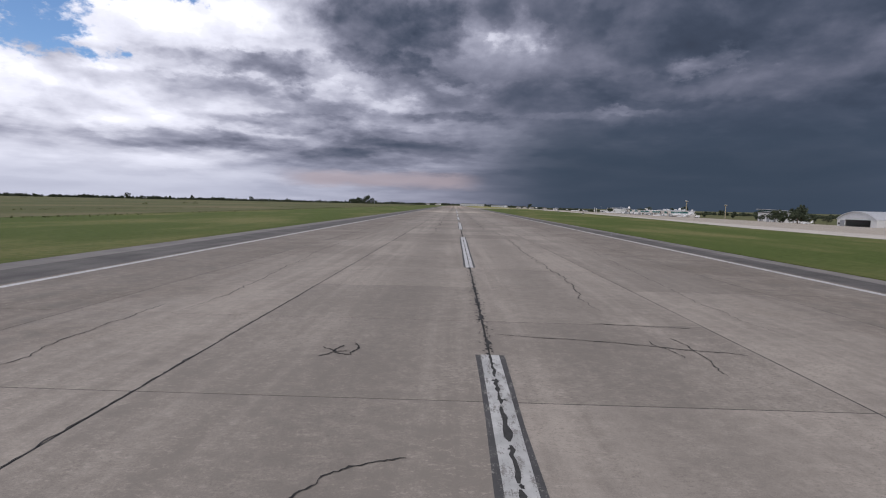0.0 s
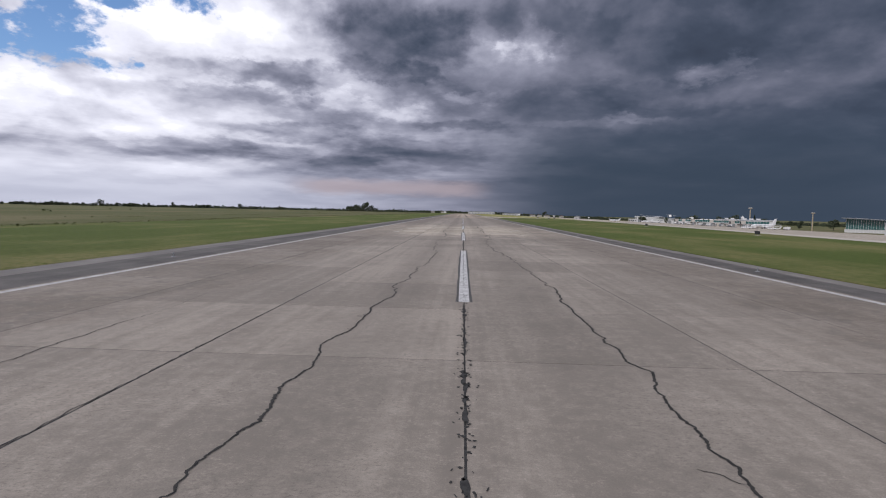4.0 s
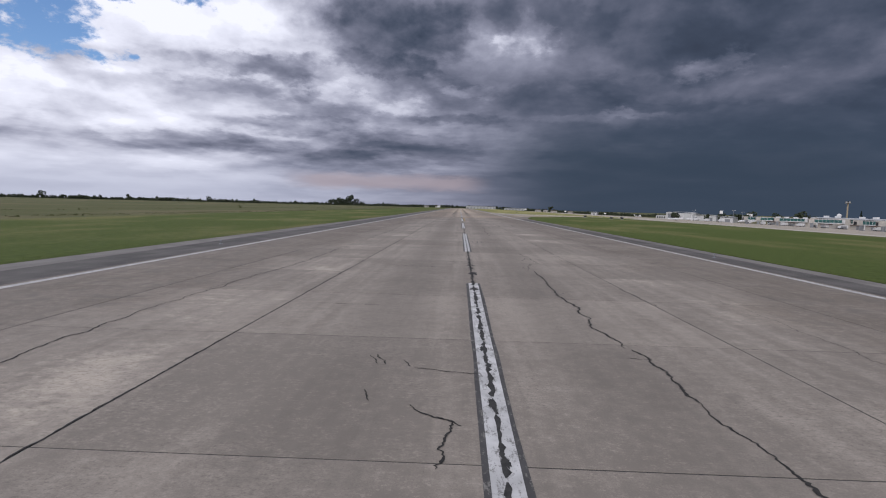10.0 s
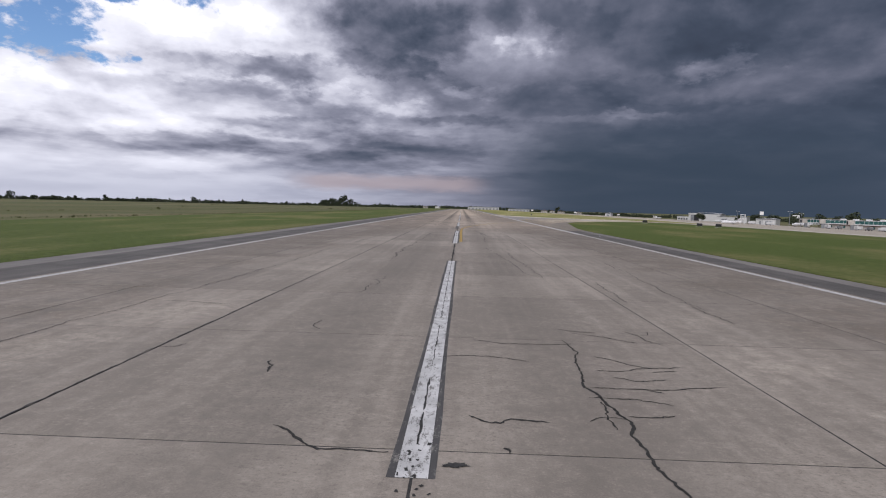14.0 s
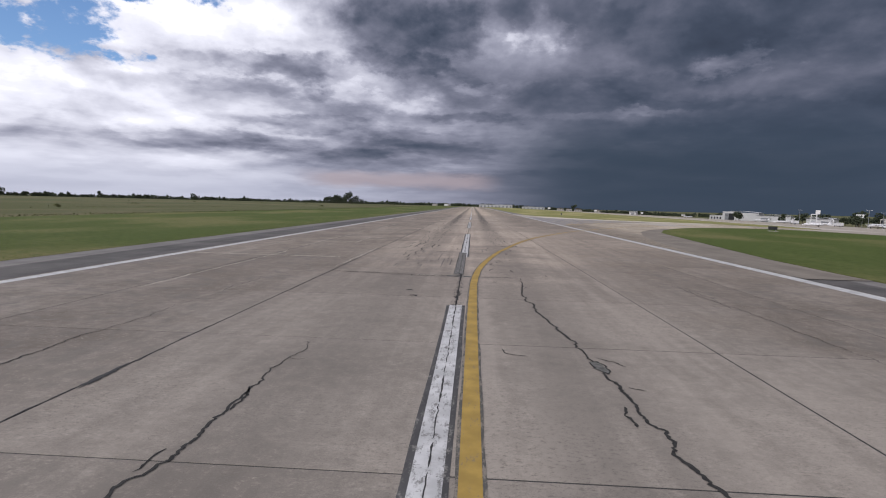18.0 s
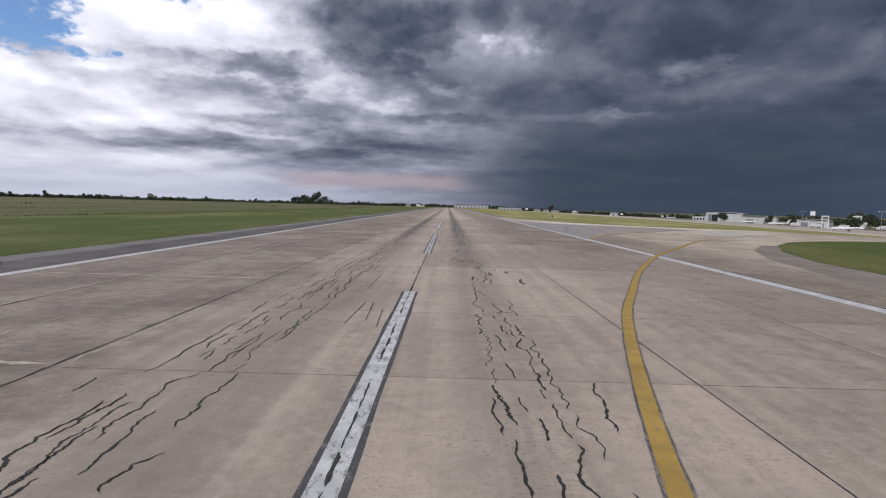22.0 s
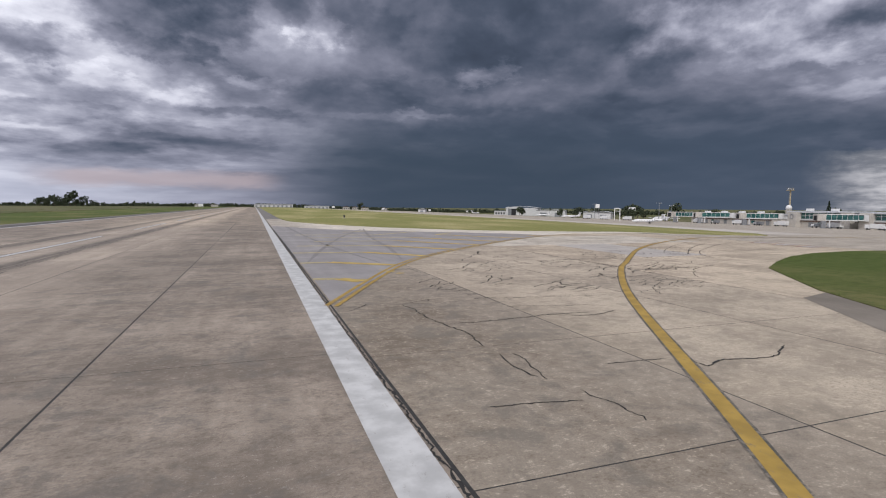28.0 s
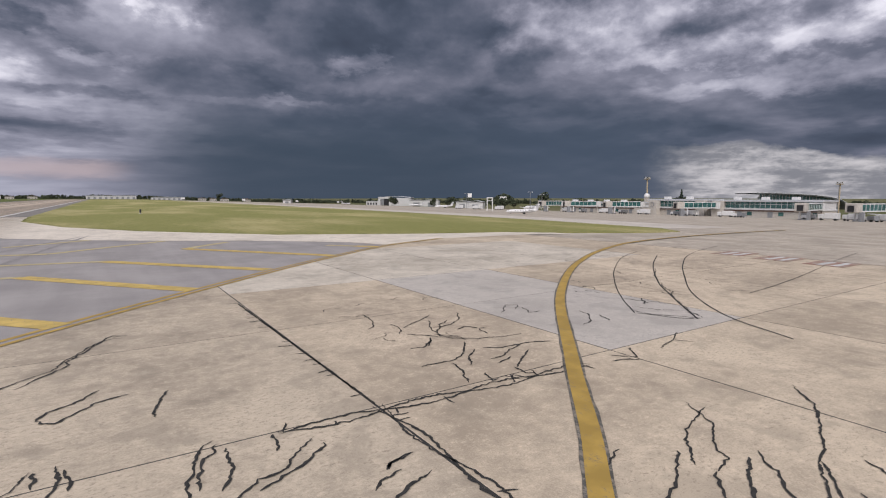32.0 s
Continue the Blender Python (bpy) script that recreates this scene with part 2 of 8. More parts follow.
def plain(name, colour, rough=0.6, metal=0.0, spread=0.12, scale=1.5):
    """Painted or bare stuff: one colour with slight grime at two scales."""
    mat, g, bsdf, place = material(name)
    grime = g.math("ADD", g.math("MULTIPLY", g.noise(place, scale, 5.0), 0.65), g.math("MULTIPLY", g.noise(place, scale * 14, 3.0), 0.35))
    lo, hi = tuple(c * (1 - spread * 2.2) for c in colour), tuple(min(1.0, c * (1 + spread)) for c in colour)
    g.put(bsdf.inputs["Base Color"], g.mix(g.smooth(grime, 0.32, 0.62), lo, hi))
    bsdf.inputs["Roughness"].default_value, bsdf.inputs["Metallic"].default_value = rough, metal
    return mat


def concrete(name, dark, light, streaks=True, flaky=False):
    mat, g, bsdf, place = material(name)
    rnd = g.tree.nodes.new("ShaderNodeObjectInfo").outputs["Random"]
    rnd = g.math("FRACT", g.math("ADD", rnd, g.tree.nodes["Geometry"].outputs["Random Per Island"]))
    x, y, z = g.split(place)
    cloudy = g.noise(place, 0.22, 5.0, 0.62)
    along = g.noise(g.scale(place, (1.6, 0.06, 1.0)), 1.0, 5.0, 0.62)      # wheel paths and drips run along the runway
    across = g.noise(g.scale(place, (1.9, 2.7, 1.0)), 1.0, 6.0, 0.74)     # brushed finish across
    grain = g.noise(place, 30.0, 4.0, 0.75)
    spots = g.noise(place, 2.6, 6.0, 0.72)
    scaled = g.noise(g.scale(place, (0.8, 1.2, 1.0)), 11.0, 6.0, 0.80)      # flaking skin of the concrete
    tone = g.math("ADD", g.math("MULTIPLY", cloudy, 0.28 if streaks else 0.48), g.math("MULTIPLY", spots, 0.24 if streaks else 0.18))
    tone = g.math("ADD", tone, g.math("MULTIPLY", along, 0.26 if streaks else 0.06))
    tone = g.math("ADD", tone, g.math("MULTIPLY", across, 0.06 if streaks else 0.14))
    tone = g.math("ADD", tone, g.math("ADD", 0.05, g.math("MULTIPLY", grain, 0.24)))
    tone = g.math("ADD", tone, g.math("MULTIPLY", g.math("SUBTRACT", rnd, 0.5), 0.085 if streaks else 0.05))
    base = g.mix(g.smooth(tone, 0.50, 0.70), dark, light)
    if streaks:
        # paler stretches: sunlight near y 214-300 put into the colour, a lighter tone past 476
        yy = g.math("ADD", y, g.math("MULTIPLY", g.math("SUBTRACT", cloudy, 0.5), 60.0))
        lightened = g.math("ADD", g.math("MULTIPLY", g.smooth(yy, 214.0, 232.0), g.smooth(yy, 300.0, 262.0)), g.math("MULTIPLY", g.smooth(yy, 476.0, 505.0), 0.58))
        base = g.mix(g.smooth(y, 462.0, 485.0), base, g.scale(base, (1.03, 1.0, 0.98)))
        base = g.mix(lightened, base, g.scale(base, g.mix(g.smooth(y, 420.0, 470.0), (1.56, 1.55, 1.49), (1.62, 1.56, 1.47))))
        base = g.mix(g.smooth(y, 625.0, 665.0), base, g.scale(base, (1.30, 1.28, 1.22)))
    # brown lichen and flaking skin away from the wheel paths
    if streaks:
        reach = g.math("ADD", g.math("ADD", g.math("ABSOLUTE", x), g.math("MULTIPLY", g.smooth(y, 430.0, 490.0, 0.0, 5.5), g.smooth(x, 2.0, -5.0, 0.55, 1.0))), g.math("MULTIPLY", g.math("SUBTRACT", cloudy, 0.5), 8.0))
        outer = g.math("MULTIPLY", g.math("MULTIPLY", g.smooth(reach, 9.0, 14.5), g.smooth(y, 380.0, 500.0, 0.74, 0.90)), g.math("SUBTRACT", 1.0, g.math("MULTIPLY", g.smooth(x, 2.0, 8.0, 0.0, 0.45), g.math("MULTIPLY", g.smooth(y, 470.0, 520.0), g.smooth(y, 554.0, 534.0)))))
    else:
        outer = g.smooth(x, 29.0, 22.0)
    blotch = g.smooth(g.math("ADD", g.math("MULTIPLY", across, 0.22), g.math("ADD", g.math("MULTIPLY", scaled, 0.42), g.math("MULTIPLY", cloudy, 0.41))), 0.44, 0.60, 0.15, 1.0)
    base = g.mix(g.math("MULTIPLY", g.math("MULTIPLY", outer, blotch), 0.95), base, (dark[0] * 0.54, dark[1] * 0.49, dark[2] * 0.44))
    flake = g.math("MULTIPLY", g.smooth(scaled, 0.49 if flaky else 0.51, 0.62), g.smooth(spots, 0.42, 0.58))
    base = g.mix(g.math("MULTIPLY", flake, g.math("ADD", 0.60 if flaky else 0.50, g.math("MULTIPLY", outer, 0.25))), base, tuple(c * 1.22 for c in light))
    peel = g.math("MULTIPLY", g.smooth(scaled, 0.48, 0.37), g.smooth(cloudy, 0.42, 0.62))
    base = g.mix(g.math("MULTIPLY", peel, 0.65), base, tuple(c * 0.60 for c in dark))
    # grey weathering in ragged patches
    patchy = g.noise(place, 0.75, 7.0, 0.70, 0.4)
    weather = g.math("MULTIPLY", g.smooth(patchy, 0.50, 0.62), g.smooth(scaled, 0.36, 0.56, 0.35, 1.0))
    much = g.math("ADD", 0.16, g.math("MULTIPLY", outer, 0.55)) if streaks else g.math("ADD", 0.40, g.math("MULTIPLY", outer, 0.42))
    base = g.mix(g.math("MULTIPLY", weather, much), base, (dark[0] * 0.66, dark[1] * 0.68, dark[2] * 0.70))
    if streaks:
        # dusty pale patches along the second joint, dark rubber in the wheel paths
        pale = g.math("MULTIPLY", g.math("MULTIPLY", g.math("MULTIPLY", g.smooth(y, 380.0, 440.0, 1.0, 0.2), g.smooth(y, 150.0, 215.0, 0.12, 1.0)), g.smooth(g.math("ABSOLUTE", g.math("SUBTRACT", g.math("ABSOLUTE", x), 9.5)), 3.5, 1.0)), g.smooth(g.math("ADD", g.math("MULTIPLY", cloudy, 0.6), g.math("MULTIPLY", across, 0.4)), 0.50, 0.60))
        base = g.mix(g.math("MULTIPLY", pale, g.smooth(rnd, 0.1, 0.8, 0.35, 0.95)), base, g.scale(base, (1.42, 1.42, 1.40)))
        path = g.smooth(g.math("ABSOLUTE", g.math("SUBTRACT", g.math("ABSOLUTE", x), 3.0)), 1.9, 0.4)
        smear = g.math("MULTIPLY", g.math("MULTIPLY", path, g.smooth(along, 0.30, 0.60)), g.smooth(g.math("ADD", y, g.math("MULTIPLY", cloudy, 60.0)), 60.0, 660.0, 0.45, 0.62))
        base = g.mix(g.math("MULTIPLY", smear, 0.70), base, tuple(c * 0.50 for c in dark))
        core = g.math("MULTIPLY", g.smooth(g.math("ABSOLUTE", g.math("SUBTRACT", g.math("ABSOLUTE", g.math("ADD", x, 0.35)), 3.35)), 1.15, 0.25), g.smooth(y, 520.0, 590.0))
        fine = g.noise(g.scale(place, (5.0, 0.10, 1.0)), 1.0, 4.0, 0.62)
        base = g.mix(g.math("MULTIPLY", g.math("MULTIPLY", core, g.smooth(fine, 0.32, 0.58)), 0.80), base, tuple(c * 0.42 for c in dark))
    pits = g.smooth(g.noise(place, 60.0, 2.0), 0.34, 0.24)
    base = g.mix(g.math("MULTIPLY", pits, 0.65), base, tuple(c * 0.4 for c in dark))
    g.put(bsdf.inputs["Base Color"], base)
    g.put(bsdf.inputs["Roughness"], g.lerp(spots, 0.3, 0.7, 0.80, 0.95))
    bump(g, bsdf, g.math("ADD", g.math("MULTIPLY", grain, 0.4), g.math("ADD", g.math("MULTIPLY", across, 0.3), g.math("MULTIPLY", scaled, 0.6))), 0.5, 0.008)
    return mat


def asphalt(name, dark, light):
    mat, g, bsdf, place = material(name)
    cloudy = g.noise(place, 0.3, 5.0, 0.6)
    along = g.noise(g.scale(place, (0.9, 0.06, 1.0)), 1.0, 4.0)
    grit = g.noise(place, 55.0, 3.0, 0.7)
    tone = g.math("ADD", g.math("MULTIPLY", cloudy, 0.45), g.math("ADD", g.math("MULTIPLY", along, 0.3), g.math("MULTIPLY", grit, 0.25)))
    g.put(bsdf.inputs["Base Color"], g.mix(g.smooth(tone, 0.36, 0.66), dark, light))
    bsdf.inputs["Roughness"].default_value = 0.92
    bump(g, bsdf, grit, 0.5, 0.006)
    return mat


def paint(name, colour, under, wear=0.44):
    """Road paint, worn through in flakes."""
    mat, g, bsdf, place = material(name)
    flake = g.math("ADD", g.math("MULTIPLY", g.noise(g.scale(place, (3.0, 1.0, 1.0)), 2.2, 6.0, 0.72), 0.7), g.math("MULTIPLY", g.noise(place, 30.0, 3.0, 0.7), 0.3))
    scratch = g.smooth(g.noise(g.scale(place, (26.0, 0.9, 1.0)), 1.0, 4.0, 0.65), 0.60, 0.70)
    flake = g.math("SUBTRACT", flake, g.math("MULTIPLY", scratch, 0.06))
    dirt = g.noise(place, 1.6, 5.0)
    fresh = g.mix(g.smooth(dirt, 0.35, 0.7), tuple(c * 0.72 for c in colour), colour)
    g.put(bsdf.inputs["Base Color"], g.mix(g.smooth(flake, wear - 0.07, wear + 0.03), under, fresh))
    bsdf.inputs["Roughness"].default_value = 0.75
    return mat


def grass_material(name, greens, straw, scale=0.06):
    mat, g, bsdf, place = material(name)
    broad = g.noise(g.scale(place, (1.0, 0.35, 1.0)), scale, 5.0, 0.6)
    tuft = g.noise(place, 1.4, 5.0, 0.7)
    blade = g.noise(place, 16.0, 4.0, 0.75)
    green = g.mix(g.smooth(g.math("ADD", g.math("MULTIPLY", tuft, 0.5), g.math("MULTIPLY", blade, 0.5)), 0.35, 0.65), greens[0], greens[1])
    dry = g.math("MULTIPLY", g.smooth(broad, 0.44, 0.66), g.smooth(tuft, 0.3, 0.62, 0.35, 0.9))
    g.put(bsdf.inputs["Base Color"], g.mix(dry, green, straw))
    bsdf.inputs["Roughness"].default_value = 0.95
    bsdf.inputs["Specular IOR Level"].default_value = 0.1
    bump(g, bsdf, g.math("ADD", tuft, blade), 0.8, 0.08)
    return mat


CONCRETE = concrete("runway_concrete", (0.206, 0.181, 0.153), (0.338, 0.298, 0.253))
# taxiway and apron tones raised, part of the sunshine there put into the colour
TAXI_CONCRETE = concrete("taxiway_concrete", (0.322, 0.268, 0.202), (0.578, 0.487, 0.368), streaks=False)
APRON = concrete("apron_concrete", (0.42, 0.385, 0.34), (0.60, 0.55, 0.485), streaks=False)
EDGE_CONCRETE = concrete("edge_strip_concrete", (0.46, 0.415, 0.35), (0.68, 0.62, 0.53), streaks=False)
OLD_APRON = concrete("stained_apron_concrete", (0.31, 0.272, 0.222), (0.52, 0.46, 0.378), streaks=False)
ASPHALT = asphalt("shoulder_asphalt", (0.058, 0.054, 0.051), (0.140, 0.130, 0.121))
OLD_ASPHALT = asphalt("fillet_asphalt", (0.160, 0.139, 0.112), (0.262, 0.230, 0.190))
GREY_ASPHALT = asphalt("turnoff_asphalt", (0.232, 0.218, 0.213), (0.335, 0.315, 0.306))
SEALANT = plain("joint_sealant", (0.035, 0.034, 0.032), 0.8, spread=0.25, scale=6.0)
CRACK = plain("open_crack", (0.028, 0.027, 0.025), 0.95, spread=0.25, scale=8.0)
WHITE_PAINT = paint("white_marking", (0.62, 0.62, 0.61), (0.19, 0.185, 0.175), 0.465)
FADED_PAINT = paint("faded_white_marking", (0.50, 0.50, 0.48), (0.20, 0.19, 0.175), 0.47)
WORN_EDGE = paint("worn_edge_marking", (0.56, 0.555, 0.54), (0.24, 0.225, 0.21), 0.43)
EDGE_PAINT = paint("white_edge_marking", (0.60, 0.60, 0.585), (0.30, 0.28, 0.255), 0.40)
BLACK_PAINT = paint("black_border", (0.075, 0.073, 0.072), (0.22, 0.21, 0.19), 0.45)
YELLOW_PAINT = paint("yellow_marking", (0.44, 0.292, 0.066), (0.23, 0.175, 0.10), 0.43)
OLD_YELLOW = paint("faded_yellow_marking", (0.58, 0.42, 0.12), (0.22, 0.20, 0.17), 0.42)
PALE_YELLOW = paint("pale_yellow_marking", (0.50, 0.42, 0.22), (0.26, 0.24, 0.22), 0.44)
VERGE_ASPHALT = asphalt("verge_asphalt", (0.135, 0.126, 0.117), (0.235, 0.220, 0.203))
TRACK = plain("tyre_track_asphalt", (0.218, 0.205, 0.200), 0.9, spread=0.12, scale=2.0)
SMEAR = plain("rubber_smear", (0.20, 0.180, 0.158), 0.85, spread=0.25, scale=3.0)
MORTAR = plain("pale_mortar", (0.40, 0.36, 0.30), 0.9, spread=0.2, scale=3.0)
PATCH_GREY = plain("ground_concrete", (0.168, 0.162, 0.150), 0.9, spread=0.3, scale=5.0)
PATCH = plain("patch_mortar", (0.13, 0.128, 0.115), 0.9, spread=0.25, scale=7.0)
TAR_STAIN = paint("stained_line_border", (0.105, 0.100, 0.088), (0.24, 0.21, 0.17), 0.50)
RUBBER = plain("rubber_deposit", (0.095, 0.090, 0.086), 0.85, spread=0.3, scale=5.0)
MOWN = grass_material("mown_grass", ((0.060, 0.086, 0.023), (0.116, 0.146, 0.043)), (0.200, 0.185, 0.080))
# yellowish grass, brightened so that the sunshine on its island sits in the colour
SUNLIT_GRASS = grass_material("sunlit_yellowing_grass", ((0.170, 0.180, 0.062), (0.30, 0.29, 0.11)), (0.46, 0.40, 0.205), 0.045)
ROUGH_GRASS = grass_material("long_dry_grass", ((0.078, 0.090, 0.038), (0.138, 0.140, 0.066)), (0.195, 0.170, 0.100), 0.02)

# ---- building blocks ----
def part(name, bm, mat, parent=None, label="", kind="", smooth=False):
    """Links a bmesh as one mesh object, under a thing or a part."""
    mesh = bpy.data.meshes.new(name)
    bm.to_mesh(mesh)
    bm.free()
    mesh.materials.append(mat)
    if smooth:
        mesh.shade_smooth()
    ob = new(name, mesh)
    ob.parent = parent
    return tagged(ob, label, kind=kind)


def empty(name, where, label="", category="", group="", kind="", turn=0.0):
    ob = new(name)
    ob.matrix_world = pose(*where, 0, 0, turn)
    ob.empty_display_size = 0.5
    return tagged(ob, label, category, group, kind)


def box(bm, x0, x1, y0, y1, z0, z1, bevel=0.0):
    made = bmesh.ops.create_cube(bm, size=1.0)["verts"]
    bmesh.ops.scale(bm, vec=(x1 - x0, y1 - y0, z1 - z0), verts=made)
    bmesh.ops.translate(bm, vec=((x0 + x1) / 2, (y0 + y1) / 2, (z0 + z1) / 2), verts=made)
    if bevel:
        edges = list({e for v in made for e in v.link_edges})
        bmesh.ops.bevel(bm, geom=edges, offset=bevel, segments=1, affect="EDGES")
    return made


def boxed(*args):
    bm = bmesh.new()
    box(bm, *args)
    return bm


def rod(bm, a, b, r0, r1=None, sides=8):
    a, b = Vector(a), Vector(b)
    made = bmesh.ops.create_cone(bm, cap_ends=True, segments=sides, radius1=r0, radius2=r0 if r1 is None else r1, depth=(b - a).length)["verts"]
    turn = (b - a).to_track_quat("Z", "Y").to_matrix().to_4x4()
    bmesh.ops.transform(bm, matrix=Matrix.Translation((a + b) / 2) @ turn, verts=made)
    return made


def fall(x):
    """The airfield drains to the right: height of the ground there."""
    return 0.0 if x < 70 else -0.027 * (min(x, 440) - 70)


def sheet(outline, lift, mat, name, parent=None, label="", kind="", thick=0.0, step=25.0):
    """A paved or grassed area from its outline, laid on the ground."""
    bm = bmesh.new()
    face = bm.faces.new([bm.verts.new((x, y, 0)) for x, y in outline])
    if face.calc_area() and face.normal.z < 0 or sum(a[0] * b[1] - b[0] * a[1] for a, b in zip(outline, outline[1:] + outline[:1])) < 0:
        face.normal_flip()
    xs = [p[0] for p in outline]
    if max(xs) > 70:
        for cut in range(0, 10):
            x = 70 + cut * 40.0
            if min(xs) < x < max(xs):
                bmesh.ops.bisect_plane(bm, geom=bm.verts[:] + bm.edges[:] + bm.faces[:], plane_co=(x, 0, 0), plane_no=(1, 0, 0))
    for v in bm.verts:
        v.co.z = fall(v.co.x) + lift
    bmesh.ops.triangulate(bm, faces=bm.faces[:])
    if thick:
        skirt = bmesh.ops.extrude_edge_only(bm, edges=[e for e in bm.edges if e.is_boundary])["geom"]
        bmesh.ops.translate(bm, vec=(0, 0, -thick), verts=[v for v in skirt if isinstance(v, bmesh.types.BMVert)])
    return part(name, bm, mat, parent, label, kind)


def curve_points(points, step=0.6):
    """A smooth line through points."""
    p = [Vector((*q, 0)) for q in points]
    p = [2 * p[0] - p[1]] + p + [2 * p[-1] - p[-2]]
    out = []
    for a, b, c, d in zip(p, p[1:], p[2:], p[3:]):
        n = max(1, int((c - b).length / step))
        for i in range(n):
            t = i / n
            out.append(0.5 * (2 * b + (c - a) * t + (2 * a - 5 * b + 4 * c - d) * t * t + (3 * b - a - 3 * c + d) * t ** 3))
    return out + [p[-2]]


def ribbon(bm, points, width, lift, ragged=0.0, rng=random):
    """A flat band along a line; width may be a function of 0..1."""
    rows = []
    for i, p in enumerate(points):
        a, b = points[max(0, i - 1)], points[min(len(points) - 1, i + 1)]
        side = Vector((a.y - b.y, b.x - a.x, 0))
        if side.length < 1e-6:
            continue
        side.normalize()
        w = width(i / max(1, len(points) - 1)) if callable(width) else width
        l, r = w / 2 * (1 + ragged * rng.uniform(-1, 1)), w / 2 * (1 + ragged * rng.uniform(-1, 1))
        rows.append([bm.verts.new((q.x, q.y, fall(q.x) + lift)) for q in (p + side * l, p - side * r)])
    for (a, b), (c, d) in zip(rows, rows[1:]):
        bm.faces.new((a, b, d, c))
    return bm


# ---- ground ----
def build_ground():
    bm = bmesh.new()
    xs = [-4600, -2500, -1200, -600, -300, -150, -80, -40, -10, 30, 70, 110, 150, 200, 260, 320, 380, 440, 700, 1200, 2500, 4600]
    ys = [-900, -300, 0, 200, 400, 600, 800, 1100, 1500, 2000, 2800, 3600, 4800]
    grid = [[bm.verts.new((x, y, fall(x) - 0.10)) for x in xs] for y in ys]
    for a, b in zip(grid, grid[1:]):
        for i in range(len(xs) - 1):
            bm.faces.new((a[i], a[i + 1], b[i + 1], b[i]))
    return part("ground", bm, ROUGH_GRASS, label="flat airfield of long dry grass reaching the horizon", kind="structure")


ground = build_ground()
LEFT_EDGE, RIGHT_EDGE = -19.2, 18.95          # centres of the white side lines
ROW, ROW_0 = 6.87, 481.1                     # length of a slab, and one cross joint
LANES = [-19.75, -13.4, -7.08, 0.0, 7.08, 13.2, 19.5]
tagged(ground, category="ground")

# ---- pavements ----
runway = empty("runway", (0, 0, 0), "long worn concrete runway with cracked slabs and faded markings", "runway", kind="structure")
part("runway_bed", boxed(-19.75, 19.5, -60, 1500, -0.5, -0.005), SEALANT, runway, "dark joint filler between the slabs")
sheet([(-25.6, -300), (-23.5, -300), (-23.5, 1500), (-25.6, 1500)], -0.028, VERGE_ASPHALT, "paved_shoulder", label="paler worn asphalt beside the grass", kind="structure", thick=0.3)
sheet([(-23.5, -300), (-19.75, -300), (-19.75, 1500), (-23.5, 1500)], -0.03, ASPHALT, "paved_shoulder", label="dark asphalt strip beside the runway", kind="structure", thick=0.3)
sheet([(22.0, -300), (23.4, -300), (23.4, 486), (22.0, 486)], -0.028, VERGE_ASPHALT, "paved_shoulder", label="paler worn asphalt beside the grass", kind="structure", thick=0.3)
sheet([(19.5, -300), (22.0, -300), (22.0, 486), (19.5, 486)], -0.03, ASPHALT, "paved_shoulder", label="dark asphalt strip beside the runway", kind="structure", thick=0.3)
sheet([(19.5, 650), (23.4, 650), (23.4, 1500), (19.5, 1500)], -0.03, VERGE_ASPHALT, "paved_shoulder", label="dark asphalt strip beside the runway", kind="structure", thick=0.3)
sheet([(-110, -900), (-25.6, -900), (-25.6, 2400), (-95, 2400), (-80, 900), (-72, 400), (-76, 0)], -0.015, MOWN, "mown_verge", label="mown green grass along the runway", kind="structure", thick=0.3)
apron = sheet([(23.4, -400), (335, -400), (335, 1500), (23.4, 1500)], -0.045, OLD_APRON, "apron", label="stained concrete apron sloping to the terminal", kind="structure", thick=0.3)
ISLAND_1 = [(23.4, -400), (23.4, 486), (24.2, 496), (26.2, 509), (28.6, 524), (31.0, 539), (35.0, 549.5), (41.2, 560), (47.2, 567.2), (52, 570.2), (56, 572.3), (61, 574),
       (67, 574.6), (76, 573), (84, 566), (92, 545), (96, 500), (94, 430), (86, 330), (74, 214), (62, 100), (58, -400)]
sheet(ISLAND_1, 0.035, MOWN, "grass_island", label="mown grass island between runway and taxiway", kind="structure", thick=0.2)
ISLAND_2 = [(23.4, 1500), (23.4, 690), (24.5, 668), (30.5, 647), (38, 633), (49, 619.5), (62, 612.6), (76, 608), (90, 605.5), (97, 606.5), (104, 614),
       (112, 650), (118, 720), (122, 800), (124, 1500)]
sheet(ISLAND_2, 0.035, SUNLIT_GRASS, "grass_island", label="mown grass island toned as sunlit, with yellowish dry patches", kind="structure", thick=0.2)
sheet([(58, -400), (62, 100), (74, 214), (86, 330), (94, 430), (96, 500), (92, 545), (84, 566), (104, 572), (112, 545), (115, 500), (112, 430), (104, 330), (92, 214), (80, 100), (76, -400)], -0.036, APRON, "taxi_lane", label="pale concrete taxi lane along the grass", kind="structure")
sheet([(104, 614), (112, 650), (118, 720), (122, 800), (124, 1500), (146, 1500), (144, 800), (140, 720), (134, 650), (126, 614)], -0.036, APRON, "taxi_lane", label="pale concrete taxi lane along the grass", kind="structure")
FILLET = [(19.6, 484), (23.4, 484), (24.2, 496), (26.2, 509), (28.6, 524), (31.0, 539), (35.0, 549.5), (41, 559.5), (38.5, 558.8), (33, 551), (28.3, 541), (24.6, 528), (21.8, 514), (20.2, 502), (19.6, 497)]
sheet(FILLET, 0.006, OLD_ASPHALT, "paved_shoulder", label="dark asphalt strip round the grass fillet", kind="structure")
